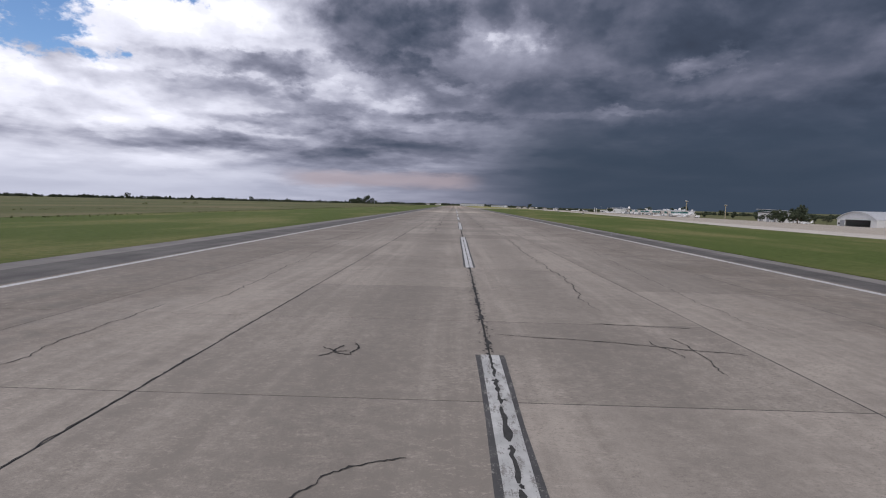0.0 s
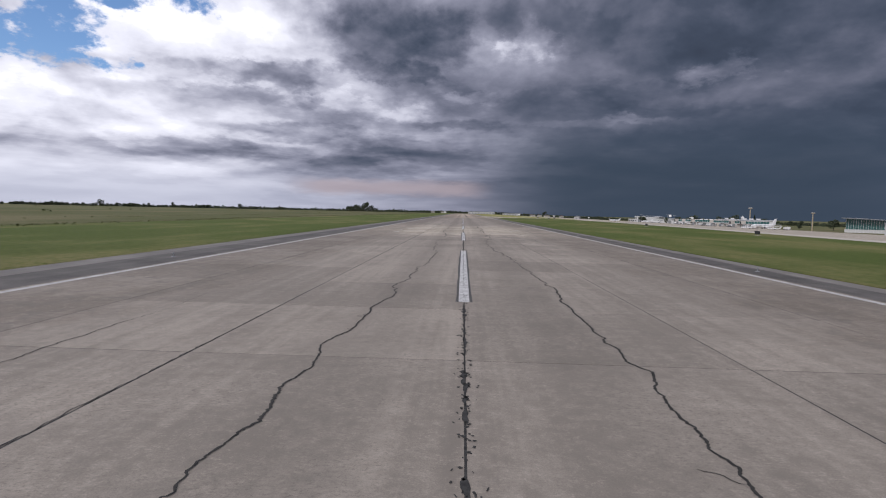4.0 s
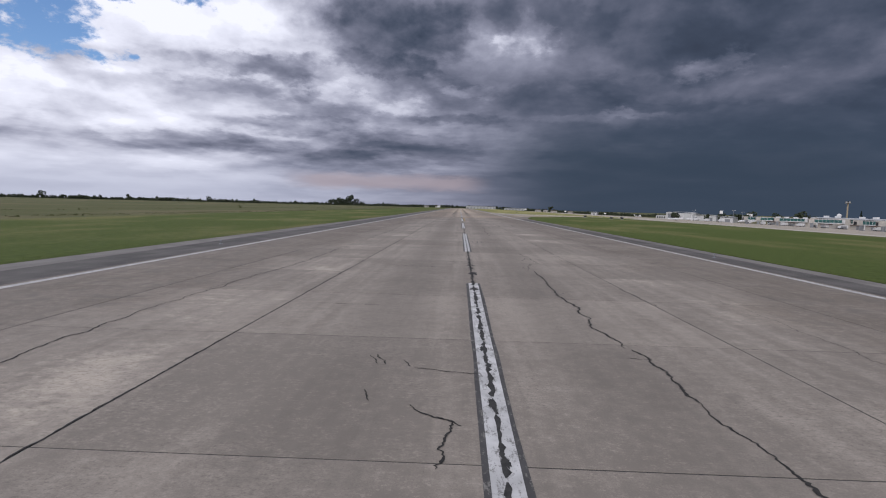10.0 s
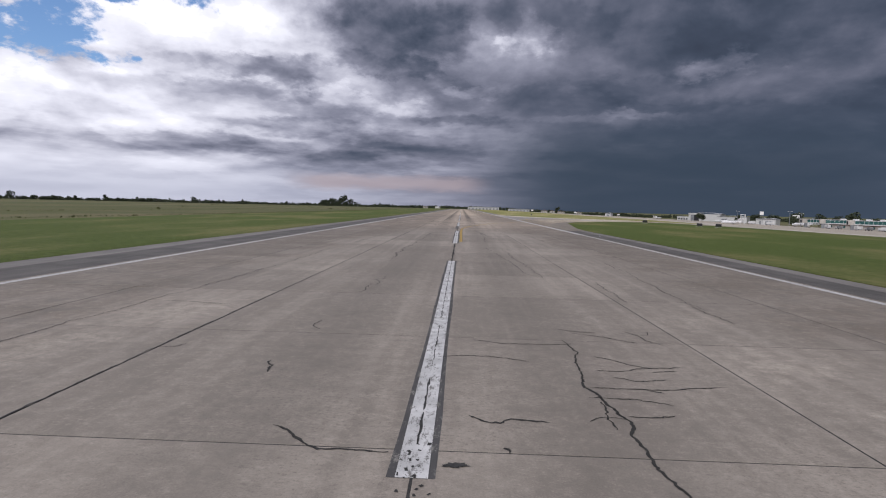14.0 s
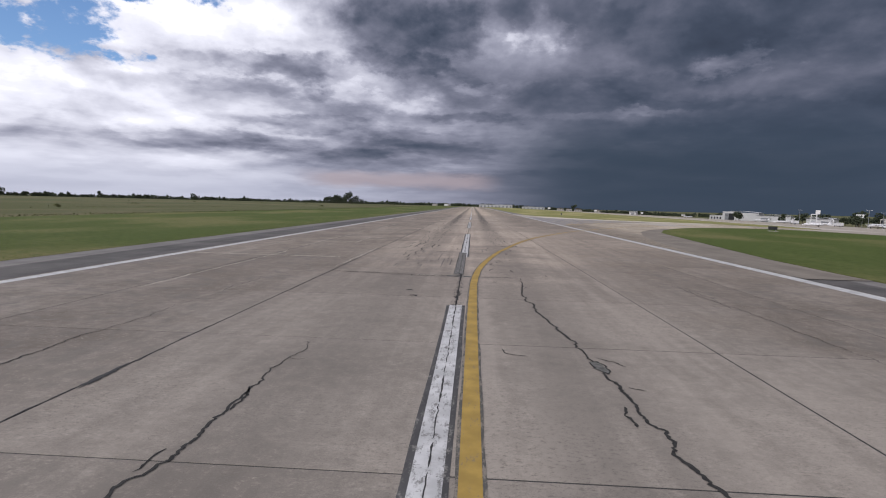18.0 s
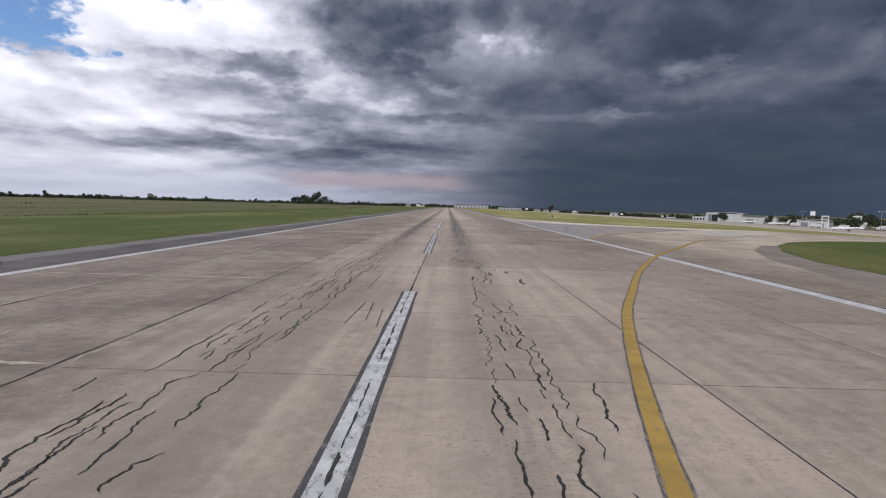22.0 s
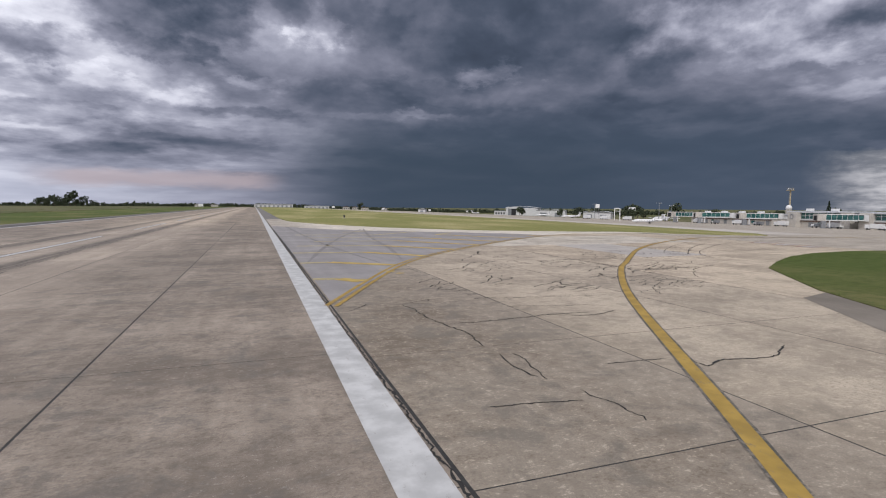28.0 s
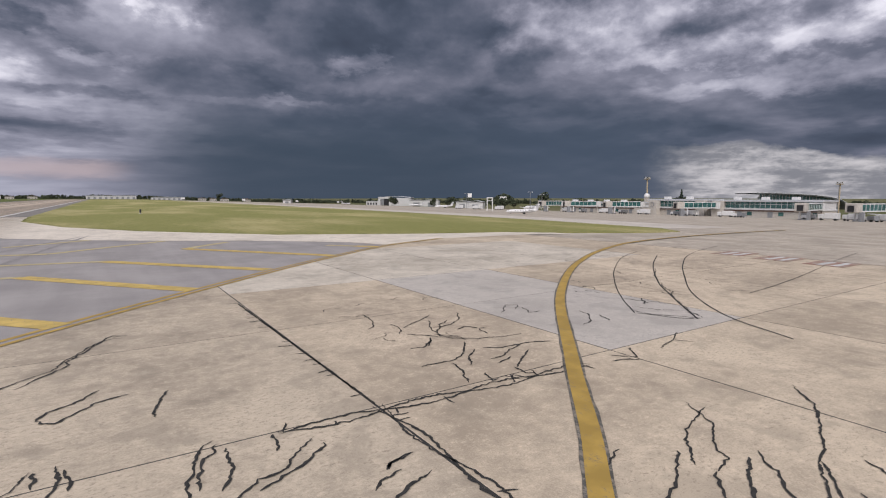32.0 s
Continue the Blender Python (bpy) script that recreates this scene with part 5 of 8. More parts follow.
thin_crack(0.035, (2.39, 531.7), (2.42, 532.0), (2.30, 532.7), (2.18, 533.5), (2.20, 534.5))
thin_crack(0.05, (2.23, 534.5), (2.31, 535.1), (2.27, 535.6))
thin_crack(0.05, (2.72, 532.2), (2.71, 532.8), (2.65, 533.3))
thin_crack(0.025, (3.12, 531.3), (3.02, 531.9), (3.12, 532.2), (2.98, 532.9), (2.83, 533.7), (2.71, 534.8))
thin_crack(0.045, (3.56, 531.1), (3.52, 531.9), (3.39, 532.5), (3.32, 533.3))
thin_crack(0.035, (1.96, 535.9), (2.17, 536.3))
thin_crack(0.05, (2.46, 536.2), (2.58, 536.9), (2.80, 537.5))
thin_crack(0.025, (2.98, 535.3), (2.95, 536.3), (2.97, 537.5), (3.11, 540.3), (3.23, 542.7))
thin_crack(0.035, (1.62, 536.4), (1.55, 536.9))
thin_crack(0.06, (2.48, 539.2), (2.32, 541.2))
thin_crack(0.05, (2.71, 541.3), (2.57, 542.8))
thin_crack(0.05, (3.87, 538.5), (3.96, 539.6))
thin_crack(0.035, (1.20, 545.0), (2.32, 544.9))
thin_crack(0.035, (3.62, 542.7), (3.54, 544.3))
thin_crack(0.035, (4.11, 545.0), (3.92, 546.4))
thin_crack(0.035, (3.24, 548.0), (3.34, 550.5))
thin_crack(0.035, (3.08, 546.7), (2.72, 549.2))
thin_crack(0.05, (1.52, 533.1), (1.56, 533.3))
thin_crack(0.035, (2.13, 487.9), (2.34, 486.9))
thin_crack(0.06, (1.60, 483.1), (1.81, 484.0))
thin_crack(0.06, (2.16, 482.5), (2.29, 482.3))
thin_crack(0.05, (4.61, 481.8), (4.62, 481.1))
thin_crack(0.06, (2.90, 483.8), (2.85, 482.7))
thin_crack(0.035, (1.62, 478.8), (1.89, 478.8))
thin_crack(0.035, (1.60, 478.5), (1.83, 478.5))
thin_crack(0.035, (-9.68, 477.7), (-9.60, 478.0))
thin_crack(0.05, (-3.77, 487.5), (-3.67, 487.8), (-3.79, 488.4), (-3.71, 489.1))
thin_crack(0.06, (-4.13, 489.2), (-3.96, 489.8), (-3.99, 490.8), (-4.01, 491.9))
thin_crack(0.05, (-4.46, 490.6), (-4.40, 491.3), (-4.49, 492.4), (-4.56, 493.3))
thin_crack(0.03, (-3.25, 488.5), (-3.15, 489.2), (-3.22, 490.3))
thin_crack(0.05, (-3.67, 491.2), (-3.63, 492.0), (-3.79, 493.1), (-3.54, 494.5), (-3.62, 497.2))
thin_crack(0.035, (-4.82, 494.4), (-4.31, 494.2))
thin_crack(0.035, (-5.80, 495.5), (-5.76, 496.4))
thin_crack(0.035, (-5.38, 496.8), (-5.25, 497.9))
thin_crack(0.035, (-4.95, 498.3), (-4.99, 500.1))
thin_crack(0.05, (-2.89, 498.2), (-2.94, 500.5), (-3.03, 501.9))
thin_crack(0.05, (-2.58, 499.3), (-2.36, 501.3))
thin_crack(0.05, (-4.43, 498.1), (-4.27, 501.6), (-4.73, 506.8))
thin_crack(0.05, (-4.22, 500.2), (-3.80, 504.1))
thin_crack(0.035, (-5.24, 500.7), (-5.21, 502.4))
thin_crack(0.06, (-8.79, 488.2), (-8.05, 488.1), (-7.27, 487.9))
thin_crack(0.06, (1.49, 486.9), (1.64, 487.1), (1.79, 487.0), (1.79, 486.3), (1.74, 485.9))
thin_crack(0.05, (1.90, 485.9), (1.94, 485.5))
thin_crack(0.05, (3.25, 494.6), (3.11, 493.3))
thin_crack(0.035, (2.50, 494.0), (2.84, 493.8))
thin_crack(0.02, (2.34, 489.1), (2.46, 488.3), (2.61, 487.4))
thin_crack(0.02, (3.21, 489.5), (3.19, 488.2))
thin_crack(0.04, (3.72, 497.5), (3.79, 496.1))
thin_crack(0.06, (6.79, 494.2), (7.12, 494.0))
thin_crack(0.035, (-2.64, 494.6), (-1.49, 494.5))

# black scars of braking wheels along both wheel paths: wavy strands on the right, straighter ones on the left
for y0 in range(500, 640, 14):
    bm = bmesh.new()
    for x in (2.7, 3.3, 3.65, 3.95):
        y = y0 + rng.uniform(0, 2)
        while y < y0 + 14:
            long = rng.uniform(0.3, 2.2)
            if y < 514 or y > 546:
                squiggle(bm, rng, x + rng.gauss(0, 0.07), y, long, math.pi / 2, rng.uniform(0.02, 0.06), rng.uniform(0.25, 0.6), rng.uniform(0.03, 0.11))
            y += long * 0.8 + rng.choice((0.0, 0.15, 0.4, 1.2))
    for x in (-2.9, -3.3, -3.6, -3.85, -4.1, -4.4, -4.95):
        y = y0 + rng.uniform(0, 4)
        while y < y0 + 14:
            long = rng.uniform(0.8, 4.5)
            if y > 508:
                squiggle(bm, rng, x + rng.gauss(0, 0.12), y, long, math.pi / 2, rng.uniform(0.02, 0.05), 0.22)
            y += long * 0.8 + rng.choice((0.1, 0.6, 2.0))
    part("wheel_scars", bm, CRACK, runway, "short wavy black scars in the wheel paths", kind="stuff")
for x, y, rx, ry in ((-1.8, 474.3, 0.17, 0.07), (-1.68, 474.15, 0.05, 0.08), (-2.1, 487.2, 0.08, 0.12)):
    tar_blot(x, y, rx, ry, CRACK, "tar_blot", "small black tar scar on a slab")
part("joint_mortar", ribbon(bmesh.new(), straight(-2.35, 480.45, -0.8, 480.5, 0.2), tapering(0.36, rng), 0.0085, 0.3, rng), MORTAR, runway, "pale mortar filling a broken joint")
part("ground_stripe", ribbon(bmesh.new(), straight(-0.75, 480.45, 0.7, 480.45, 0.2), 0.42, 0.0082, 0.1, rng), PATCH_GREY, runway, "grey patch at the broken joint")
# patched cross joint, sealed on both sides
bm = bmesh.new()
for dy in (0.0, 0.32):
    ribbon(bm, guided(rng, ((-7.1, 481.1), (-5.2, 480.75 + dy * 0.3), (-3.6, 480.35 + dy), (-1.2, 480.2 + dy), (0.5, 480.15 + dy), (2.9, 480.25 + dy * 0.6)), 0.05), tapering(0.05, rng), 0.0112, 0.6, rng)
for x in np.arange(-2.6, 0.6, 0.4):
    ribbon(bm, straight(x, 480.2, x + 0.03, 480.55, 0.1), 0.03, 0.0112, 0.5, rng)
part("patched_joint", bm, CRACK, runway, "cracked cross joint patched with mortar")
for x0, y0, x1, y1, w in ((-1.3, 484.0, -1.3, 489.0, 0.045), (-1.7, 488.0, -1.7, 492.5, 0.04), (-0.8, 485.2, -0.8, 489.2, 0.05), (-1.05, 487, -1.05, 491, 0.03), (-1.6, 513.4, -1.5, 517.1, 0.045), (-1.0, 513.8, -1.2, 517.1, 0.04), (-0.55, 513, -0.7, 515.9, 0.045), (-1.9, 520, -1.9, 525, 0.04),
                          (-2.6, 453, -2.6, 459, 0.03), (1.4, 495, 1.4, 497.5, 0.05), (1.75, 496, 1.75, 498, 0.05), (0.7, 358.8, 0.7, 363.2, 0.05), (1.2, 360.2, 1.3, 362.7, 0.08), (1.6, 360.3, 1.7, 362.4, 0.06), (-1.9, 90, -1.9, 95, 0.03), (-1.4, 91, -1.4, 96, 0.03), (-0.8, 92, -0.8, 95, 0.03)):
    part("tyre_mark", ribbon(bmesh.new(), straight(x0, y0, x1, y1, 0.3), tapering(w, rng), 0.0100, 0.35, rng), RUBBER, runway, "dark tyre mark")
for x, y, spread, long, count in ((-2.6, 484.5, 0.10, 1.0, 5), (-2.85, 485.8, 0.12, 0.9, 5), (-3.85, 484.9, 0.30, 1.5, 9), (-2.5, 492.4, 0.12, 1.2, 4), (-3.3, 494, 0.2, 1.6, 6), (-3.0, 458, 0.2, 2.0, 5)):
    bm = bmesh.new()
    for _ in range(count):
        x0, y0 = x + rng.uniform(-1, 1) * spread, y + rng.uniform(-0.3, 0.3) * long
        ribbon(bm, straight(x0, y0 - long / 2, x0 + rng.uniform(-.03, .03), y0 + long / 2, 0.1), tapering(0.035, rng), 0.0098, 0.5, rng)
    part("rubber_smear", bm, SMEAR, runway, "faint streaks of rubber")
# the stripe that was ground off, sealed in a grid
bm = bmesh.new()
for i in range(21):
    y = 481.0 + i * 0.62
    ribbon(bm, guided(rng, ((-0.40, y), (0.12, y + rng.gauss(0, .02))), 0.01, 0.1), 0.026, 0.0145, 0.5, rng)
for x in (-0.40, -0.12, 0.12):
    ribbon(bm, guided(rng, [(x, 480.9 + 0.7 * i) for i in range(20)], 0.006, 0.25), tapering(0.03, rng), 0.0145, 0.5, rng)
part("grinding_marks", bm, CRACK, runway, "black sealed grid where a stripe was ground off")
part("ground_stripe", ribbon(bmesh.new(), straight(-0.14, 481.0, -0.14, 494.0, 0.5), 0.54, 0.0108, 0.08, rng), PATCH_GREY, runway, "grey scar of a removed stripe")
# pale mortar along some cross joints of the outer lanes
for n, x0, x1 in ((1, -19.0, -7.3), (3, -19.0, -9.0), (4, -13.3, -7.2), (6, -19.0, -7.2), (8, -19.0, -12.0), (9, -13.0, -7.2), (-38, -19, -13.5), (-35, -13.2, -7.2), (-32, -19, -12), (-27, -12.5, -7.2)):
    y = runway_joint(n + 4) + 0.16
    part("joint_mortar", ribbon(bmesh.new(), straight(x0, y, x1, y + 0.02, 0.25), tapering(0.22, rng), 0.0072, 0.5, rng), MORTAR, runway, "pale mortar along a cross joint")


for x, y0, y1, w in ((-13.15, 474.0, 492.0, 0.10), (-13.6, 496.0, 521.0, 0.12), (-7.3, 483.0, 497.0, 0.08), (-6.9, 508.0, 516.0, 0.07), (-13.2, 528.0, 552.0, 0.10), (-16.4, 486.0, 503.0, 0.08), (-10.3, 500.0, 514.0, 0.07), (-13.15, 240.0, 262.0, 0.10)):
    part("joint_mortar", ribbon(bmesh.new(), guided(rng, [(x, y0 + (y1 - y0) * i / 8) for i in range(9)], 0.05, 0.4), tapering(w, rng), 0.0074, 0.6, rng), MORTAR, runway, "pale mortar along a lane joint")


def blob(x, y, rx, ry, name, mat, label, lift=0.0105, parent=None):
    bm = bmesh.new()
    n, ph = 40, rng.uniform(0, 6)
    ring = []
    for i in range(n):
        a = 2 * math.pi * i / n
        r = 1 + 0.22 * math.sin(3 * a + ph) + 0.13 * math.sin(7 * a + 2 * ph) + rng.uniform(-0.10, 0.10)
        ring.append(bm.verts.new((x + rx * r * math.cos(a), y + ry * r * math.sin(a), lift + fall(x))))
    mid = bm.verts.new((x, y, lift + fall(x)))
    for a, b in zip(ring, ring[1:] + ring[:1]):
        bm.faces.new((mid, a, b))
    return part(name, bm, mat, parent or runway, label)
BARE = paint("bare_patch", (0.60, 0.57, 0.50), (0.42, 0.39, 0.34), 0.50)
for x, y, rx, ry in ((-12.6, 243.6, 0.45, 0.7), (-8.5, 241.3, 0.95, 1.0), (-12.1, 240.2, 0.9, 0.45), (-10.2, 238.4, 0.6, 0.4), (-11.3, 249.5, 0.7, 0.9), (-8.2, 255.0, 0.6, 1.3), (-12.0, 232.0, 0.5, 0.8), (9.6, 243.0, 0.8, 0.7), (11.4, 251.0, 0.6, 1.1)):
    blob(x, y, rx, ry, "bare_patch", BARE, "pale scoured patch on the concrete", 0.0071)


for x, y, rx, ry in ((-1.5, 291.5, 0.50, 0.33), (-2.9, 291.55, 0.95, 0.12), (-0.2, 296.5, 0.14, 0.3), (-7.0, 306.0, 0.25, 0.5), (3.65, 263.5, 0.12, 0.8), (3.85, 257.5, 0.13, 0.7), (3.75, 253.2, 0.15, 0.7), (0.1, 334.5, 0.25, 0.5),
                     (-2.1, 475.6, 0.16, 0.10), (-5.6, 197.0, 0.5, 0.09), (0.0, 329.0, 0.2, 0.35)):
    blob(x, y, rx, ry, "tar_patch", SEALANT, "spilled black tar patch")
bm = bmesh.new()
for p, q in (((-4.2, -0.5), (-3.9, -0.1)), ((-4.25, 0.3), (-3.85, -0.05)), ((-3.9, -0.1), (-3.5, 0.0)), ((-3.9, -0.15), (-3.4, -0.3)), ((-3.45, -0.25), (-3.5, 0.75)), ((-3.9, -0.1), (-3.75, 0.5))):
    ribbon(bm, guided(rng, (p, q), 0.06, 0.08), tapering(0.055, rng), 0.011, 0.5, rng)
part("slab_scar", bm, CRACK, runway, "dark star shaped scar on a slab")

# ---- taxiway ----
taxiway = empty("taxiway", (19.5, 486, 0), "pale concrete taxiway with crazed slabs and a yellow line", "taxiway", kind="structure")
inv = Matrix.Translation((-19.5, -486, 0))


def inside(x, y, outline):
    hit = False
    for (x0, y0), (x1, y1) in zip(outline, outline[1:] + outline[:1]):
        if (y0 > y) != (y1 > y) and x < (x1 - x0) * (y - y0) / (y1 - y0) + x0:
            hit = not hit
    return hit


def under(ob):
    """Hangs a mesh built at its true place under the taxiway's origin."""
    ob.matrix_parent_inverse = inv
    return ob


TAXI_LANES = [19.53, 25.85, 32.15, 38.4, 44.7, 51.0, 57.3, 63.6, 69.9]
under(sheet([(19.5, 484), (70, 484), (70, 668), (19.5, 668)], -0.005, SEALANT, "taxiway_bed", taxiway, "dark joint filler"))
for zone, count, length in (((39.5, 45, 578, 585), 10, (0.3, 0.9)), ((50, 62, 574, 590), 22, (0.4, 1.3))):
    for half in range(2):
        bm = bmesh.new()
        for _ in range(count // 2):
            x, y = rng.uniform(zone[0], zone[1]), rng.uniform(zone[2], zone[3])
            if not inside(x, y, ISLAND_1) and not inside(x, y, TURNOFF):
                a = rng.choice((0.3, 0.8, 1.6, 2.4)) + rng.gauss(0, 0.4)
                w = rng.uniform(0.022, 0.05)
                q = squiggle(bm, rng, x, y, rng.uniform(*length), a, w, 0.8, 0.22)
                for _ in range(rng.choice((0, 0, 1, 2))):
                    squiggle(bm, rng, q.x, q.y, rng.uniform(0.3, 0.9), a + rng.choice((-1, 1)) * rng.uniform(0.6, 1.4), w * 0.8, 0.7)
        under(part("crazing", bm, CRACK, taxiway, "crazed black cracks in the slabs", kind="stuff"))


def taxi_crack(w, *knots):
    under(part("crack", ribbon(bmesh.new(), guided(rng, knots, 0.07), tapering(w, rng), 0.0112, 0.5, rng), CRACK, taxiway, "black crack in a slab"))


taxi_crack(0.038, (35.52, 566.44), (36.20, 566.46), (37.06, 566.60), (37.43, 566.82), (37.43, 566.50))
taxi_crack(0.038, (36.59, 565.74), (36.77, 565.65), (37.43, 566.04), (37.69, 565.91))
taxi_crack(0.038, (36.50, 565.61), (36.59, 565.40), (37.00, 565.37))
taxi_crack(0.038, (35.36, 565.09), (36.19, 565.44), (36.47, 565.30), (37.14, 565.47), (37.62, 565.76))
taxi_crack(0.038, (37.66, 565.74), (37.42, 565.33), (37.19, 565.11))
taxi_crack(0.038, (36.14, 564.85), (36.77, 565.00), (37.58, 564.91))
taxi_crack(0.038, (36.51, 564.97), (36.42, 564.56), (36.26, 564.36), (36.02, 564.34), (35.77, 564.06), (35.51, 563.94), (35.70, 563.97), (35.56, 563.67))
taxi_crack(0.038, (35.51, 563.94), (35.63, 563.88), (35.59, 563.65), (35.79, 563.92))
taxi_crack(0.038, (35.41, 563.74), (34.95, 563.50), (34.69, 563.20), (34.34, 562.97), (34.15, 562.68), (34.06, 562.37), (34.52, 562.32))
taxi_crack(0.044, (34.78, 563.26), (34.89, 563.10), (34.64, 562.82), (34.51, 562.69), (34.49, 562.42), (34.83, 562.34))
taxi_crack(0.044, (34.14, 564.37), (34.52, 564.38), (34.74, 564.32), (35.18, 564.62), (35.38, 564.66), (35.66, 564.94), (35.70, 565.06))
taxi_crack(0.038, (35.06, 565.38), (34.90, 565.17), (35.16, 565.18), (35.31, 565.56))
taxi_crack(0.038, (35.16, 565.18), (35.73, 565.51))
taxi_crack(0.044, (34.34, 563.69), (34.62, 563.89), (34.80, 563.92), (35.08, 564.28))
taxi_crack(0.038, (35.98, 564.64), (36.46, 564.84))
taxi_crack(0.038, (36.62, 564.18), (36.31, 563.80), (36.03, 563.68), (35.76, 563.38))
taxi_crack(0.038, (36.54, 564.08), (36.77, 563.97), (37.21, 564.32), (37.46, 564.65))
taxi_crack(0.038, (37.05, 563.97), (36.68, 563.61), (36.48, 563.26), (36.83, 563.28))
taxi_crack(0.038, (37.05, 563.97), (37.55, 564.15), (37.62, 563.97), (38.15, 564.16), (38.01, 564.38))
taxi_crack(0.038, (37.49, 564.64), (37.73, 564.27), (38.15, 564.16))
taxi_crack(0.038, (37.58, 564.91), (38.08, 564.84), (38.44, 565.00))
taxi_crack(0.038, (36.01, 563.44), (35.82, 563.07), (35.71, 562.69))
taxi_crack(0.038, (38.57, 563.95), (37.66, 563.39))
taxi_crack(0.038, (36.74, 563.08), (36.82, 562.58), (37.20, 562.73))
taxi_crack(0.044, (33.06, 562.29), (32.90, 562.07), (32.95, 561.90))
taxi_crack(0.044, (33.53, 562.38), (33.41, 562.19), (33.56, 562.12))
taxi_crack(0.044, (33.99, 562.31), (33.71, 562.05), (33.71, 561.81), (33.39, 561.46))
taxi_crack(0.034, (40.67, 566.78), (41.44, 567.43), (41.89, 567.48))
taxi_crack(0.034, (40.67, 566.78), (40.10, 566.14), (39.45, 565.16))
taxi_crack(0.038, (34.38, 566.02), (34.90, 566.40), (35.78, 567.04), (35.73, 566.88))
taxi_crack(0.038, (34.72, 566.33), (35.26, 566.56))
taxi_crack(0.038, (34.32, 567.03), (35.06, 567.78), (35.02, 568.00))
taxi_crack(0.038, (33.35, 566.75), (33.87, 566.91), (34.39, 567.17))
taxi_crack(0.038, (34.94, 567.64), (34.72, 566.83), (34.79, 566.46))
taxi_crack(0.044, (30.20, 563.48), (30.53, 563.63), (30.85, 563.88), (31.30, 564.10), (31.87, 564.39), (32.12, 564.37))
taxi_crack(0.044, (30.70, 563.95), (31.04, 564.04), (31.56, 564.34), (31.95, 564.35), (32.12, 564.37))
taxi_crack(0.044, (30.22, 563.07), (30.52, 563.17), (30.93, 563.27), (31.51, 563.47), (31.96, 563.77), (31.99, 563.85), (32.19, 563.97))
taxi_crack(0.044, (30.76, 563.67), (31.10, 563.67), (31.80, 563.85))
taxi_crack(0.044, (31.76, 564.55), (32.21, 564.81))
taxi_crack(0.052, (27.13, 566.46), (27.39, 566.84), (28.01, 567.46), (28.41, 568.16), (28.65, 568.37), (28.88, 568.96), (28.75, 569.13), (28.49, 568.89), (28.34, 568.35))
taxi_crack(0.052, (28.91, 568.34), (28.82, 567.80), (28.54, 567.05), (28.18, 566.83), (27.71, 566.49))
taxi_crack(0.052, (27.64, 565.98), (28.11, 566.25), (28.57, 566.38))
taxi_crack(0.052, (28.14, 565.78), (28.46, 566.07), (28.69, 566.15))
taxi_crack(0.052, (29.62, 568.41), (29.43, 567.66), (28.84, 567.48))
taxi_crack(0.052, (29.29, 568.65), (29.58, 569.11))
taxi_crack(0.052, (29.03, 564.67), (29.29, 564.99), (29.69, 565.23), (30.06, 565.47), (30.58, 565.64), (30.96, 565.99), (31.76, 566.51), (32.07, 566.68))
taxi_crack(0.052, (31.24, 565.85), (30.83, 565.14), (31.09, 565.01), (31.41, 565.15), (32.08, 565.17))
taxi_crack(0.052, (29.80, 564.57), (30.33, 564.80), (30.52, 565.05), (31.09, 565.01))
taxi_crack(0.052, (29.40, 564.12), (29.65, 564.31), (30.13, 564.47), (30.56, 564.65))
taxi_crack(0.052, (30.00, 564.14), (30.32, 564.28), (30.59, 564.56), (31.13, 564.75), (31.49, 564.76))
taxi_crack(0.052, (29.15, 563.79), (29.53, 563.91), (29.84, 564.22))
taxi_crack(0.052, (24.36, 567.55), (24.50, 567.92), (24.88, 568.21), (25.20, 568.70), (25.68, 568.89))
taxi_crack(0.052, (24.40, 566.20), (24.72, 566.66), (25.08, 566.84), (25.39, 567.59), (25.54, 567.81))
taxi_crack(0.052, (25.10, 566.76), (25.28, 566.73), (25.57, 566.94), (25.91, 567.11), (26.05, 567.46), (26.15, 567.46))
taxi_crack(0.052, (24.60, 565.57), (24.78, 565.93), (25.01, 566.07), (24.78, 566.36), (24.84, 566.60))
taxi_crack(0.052, (24.60, 565.57), (24.83, 565.32), (25.14, 565.35), (25.47, 565.58), (25.75, 565.61))
taxi_crack(0.052, (24.43, 565.19), (24.57, 565.38))
taxi_crack(0.052, (25.11, 564.78), (25.37, 564.87), (25.82, 564.90))
taxi_crack(0.052, (25.30, 563.83), (25.54, 563.88), (25.83, 563.95))
taxi_crack(0.038, (25.32, 573.29), (25.56, 573.42), (25.62, 572.65), (25.55, 571.58), (25.67, 571.11))
taxi_crack(0.038, (41.23, 582.30), (41.14, 581.42), (40.88, 580.74), (40.58, 580.51))
taxi_crack(0.038, (41.36, 580.70), (41.38, 580.14), (41.08, 579.59))
taxi_crack(0.044, (40.65, 578.21), (40.98, 578.11), (41.52, 578.60))
taxi_crack(0.038, (41.47, 580.08), (42.37, 580.61), (43.03, 581.11))
taxi_crack(0.038, (42.57, 580.48), (42.05, 579.44), (41.98, 578.75), (42.33, 578.52))
taxi_crack(0.038, (42.17, 579.62), (42.88, 579.69), (43.50, 580.17), (43.91, 580.87))
taxi_crack(0.038, (42.07, 579.17), (42.60, 579.88), (43.06, 580.16))
taxi_crack(0.038, (41.21, 579.50), (41.83, 578.71), (42.61, 578.01), (43.38, 577.83), (43.96, 577.78))
taxi_crack(0.044, (40.14, 576.89), (40.61, 576.90), (40.94, 576.85), (41.51, 577.18), (42.13, 577.97))
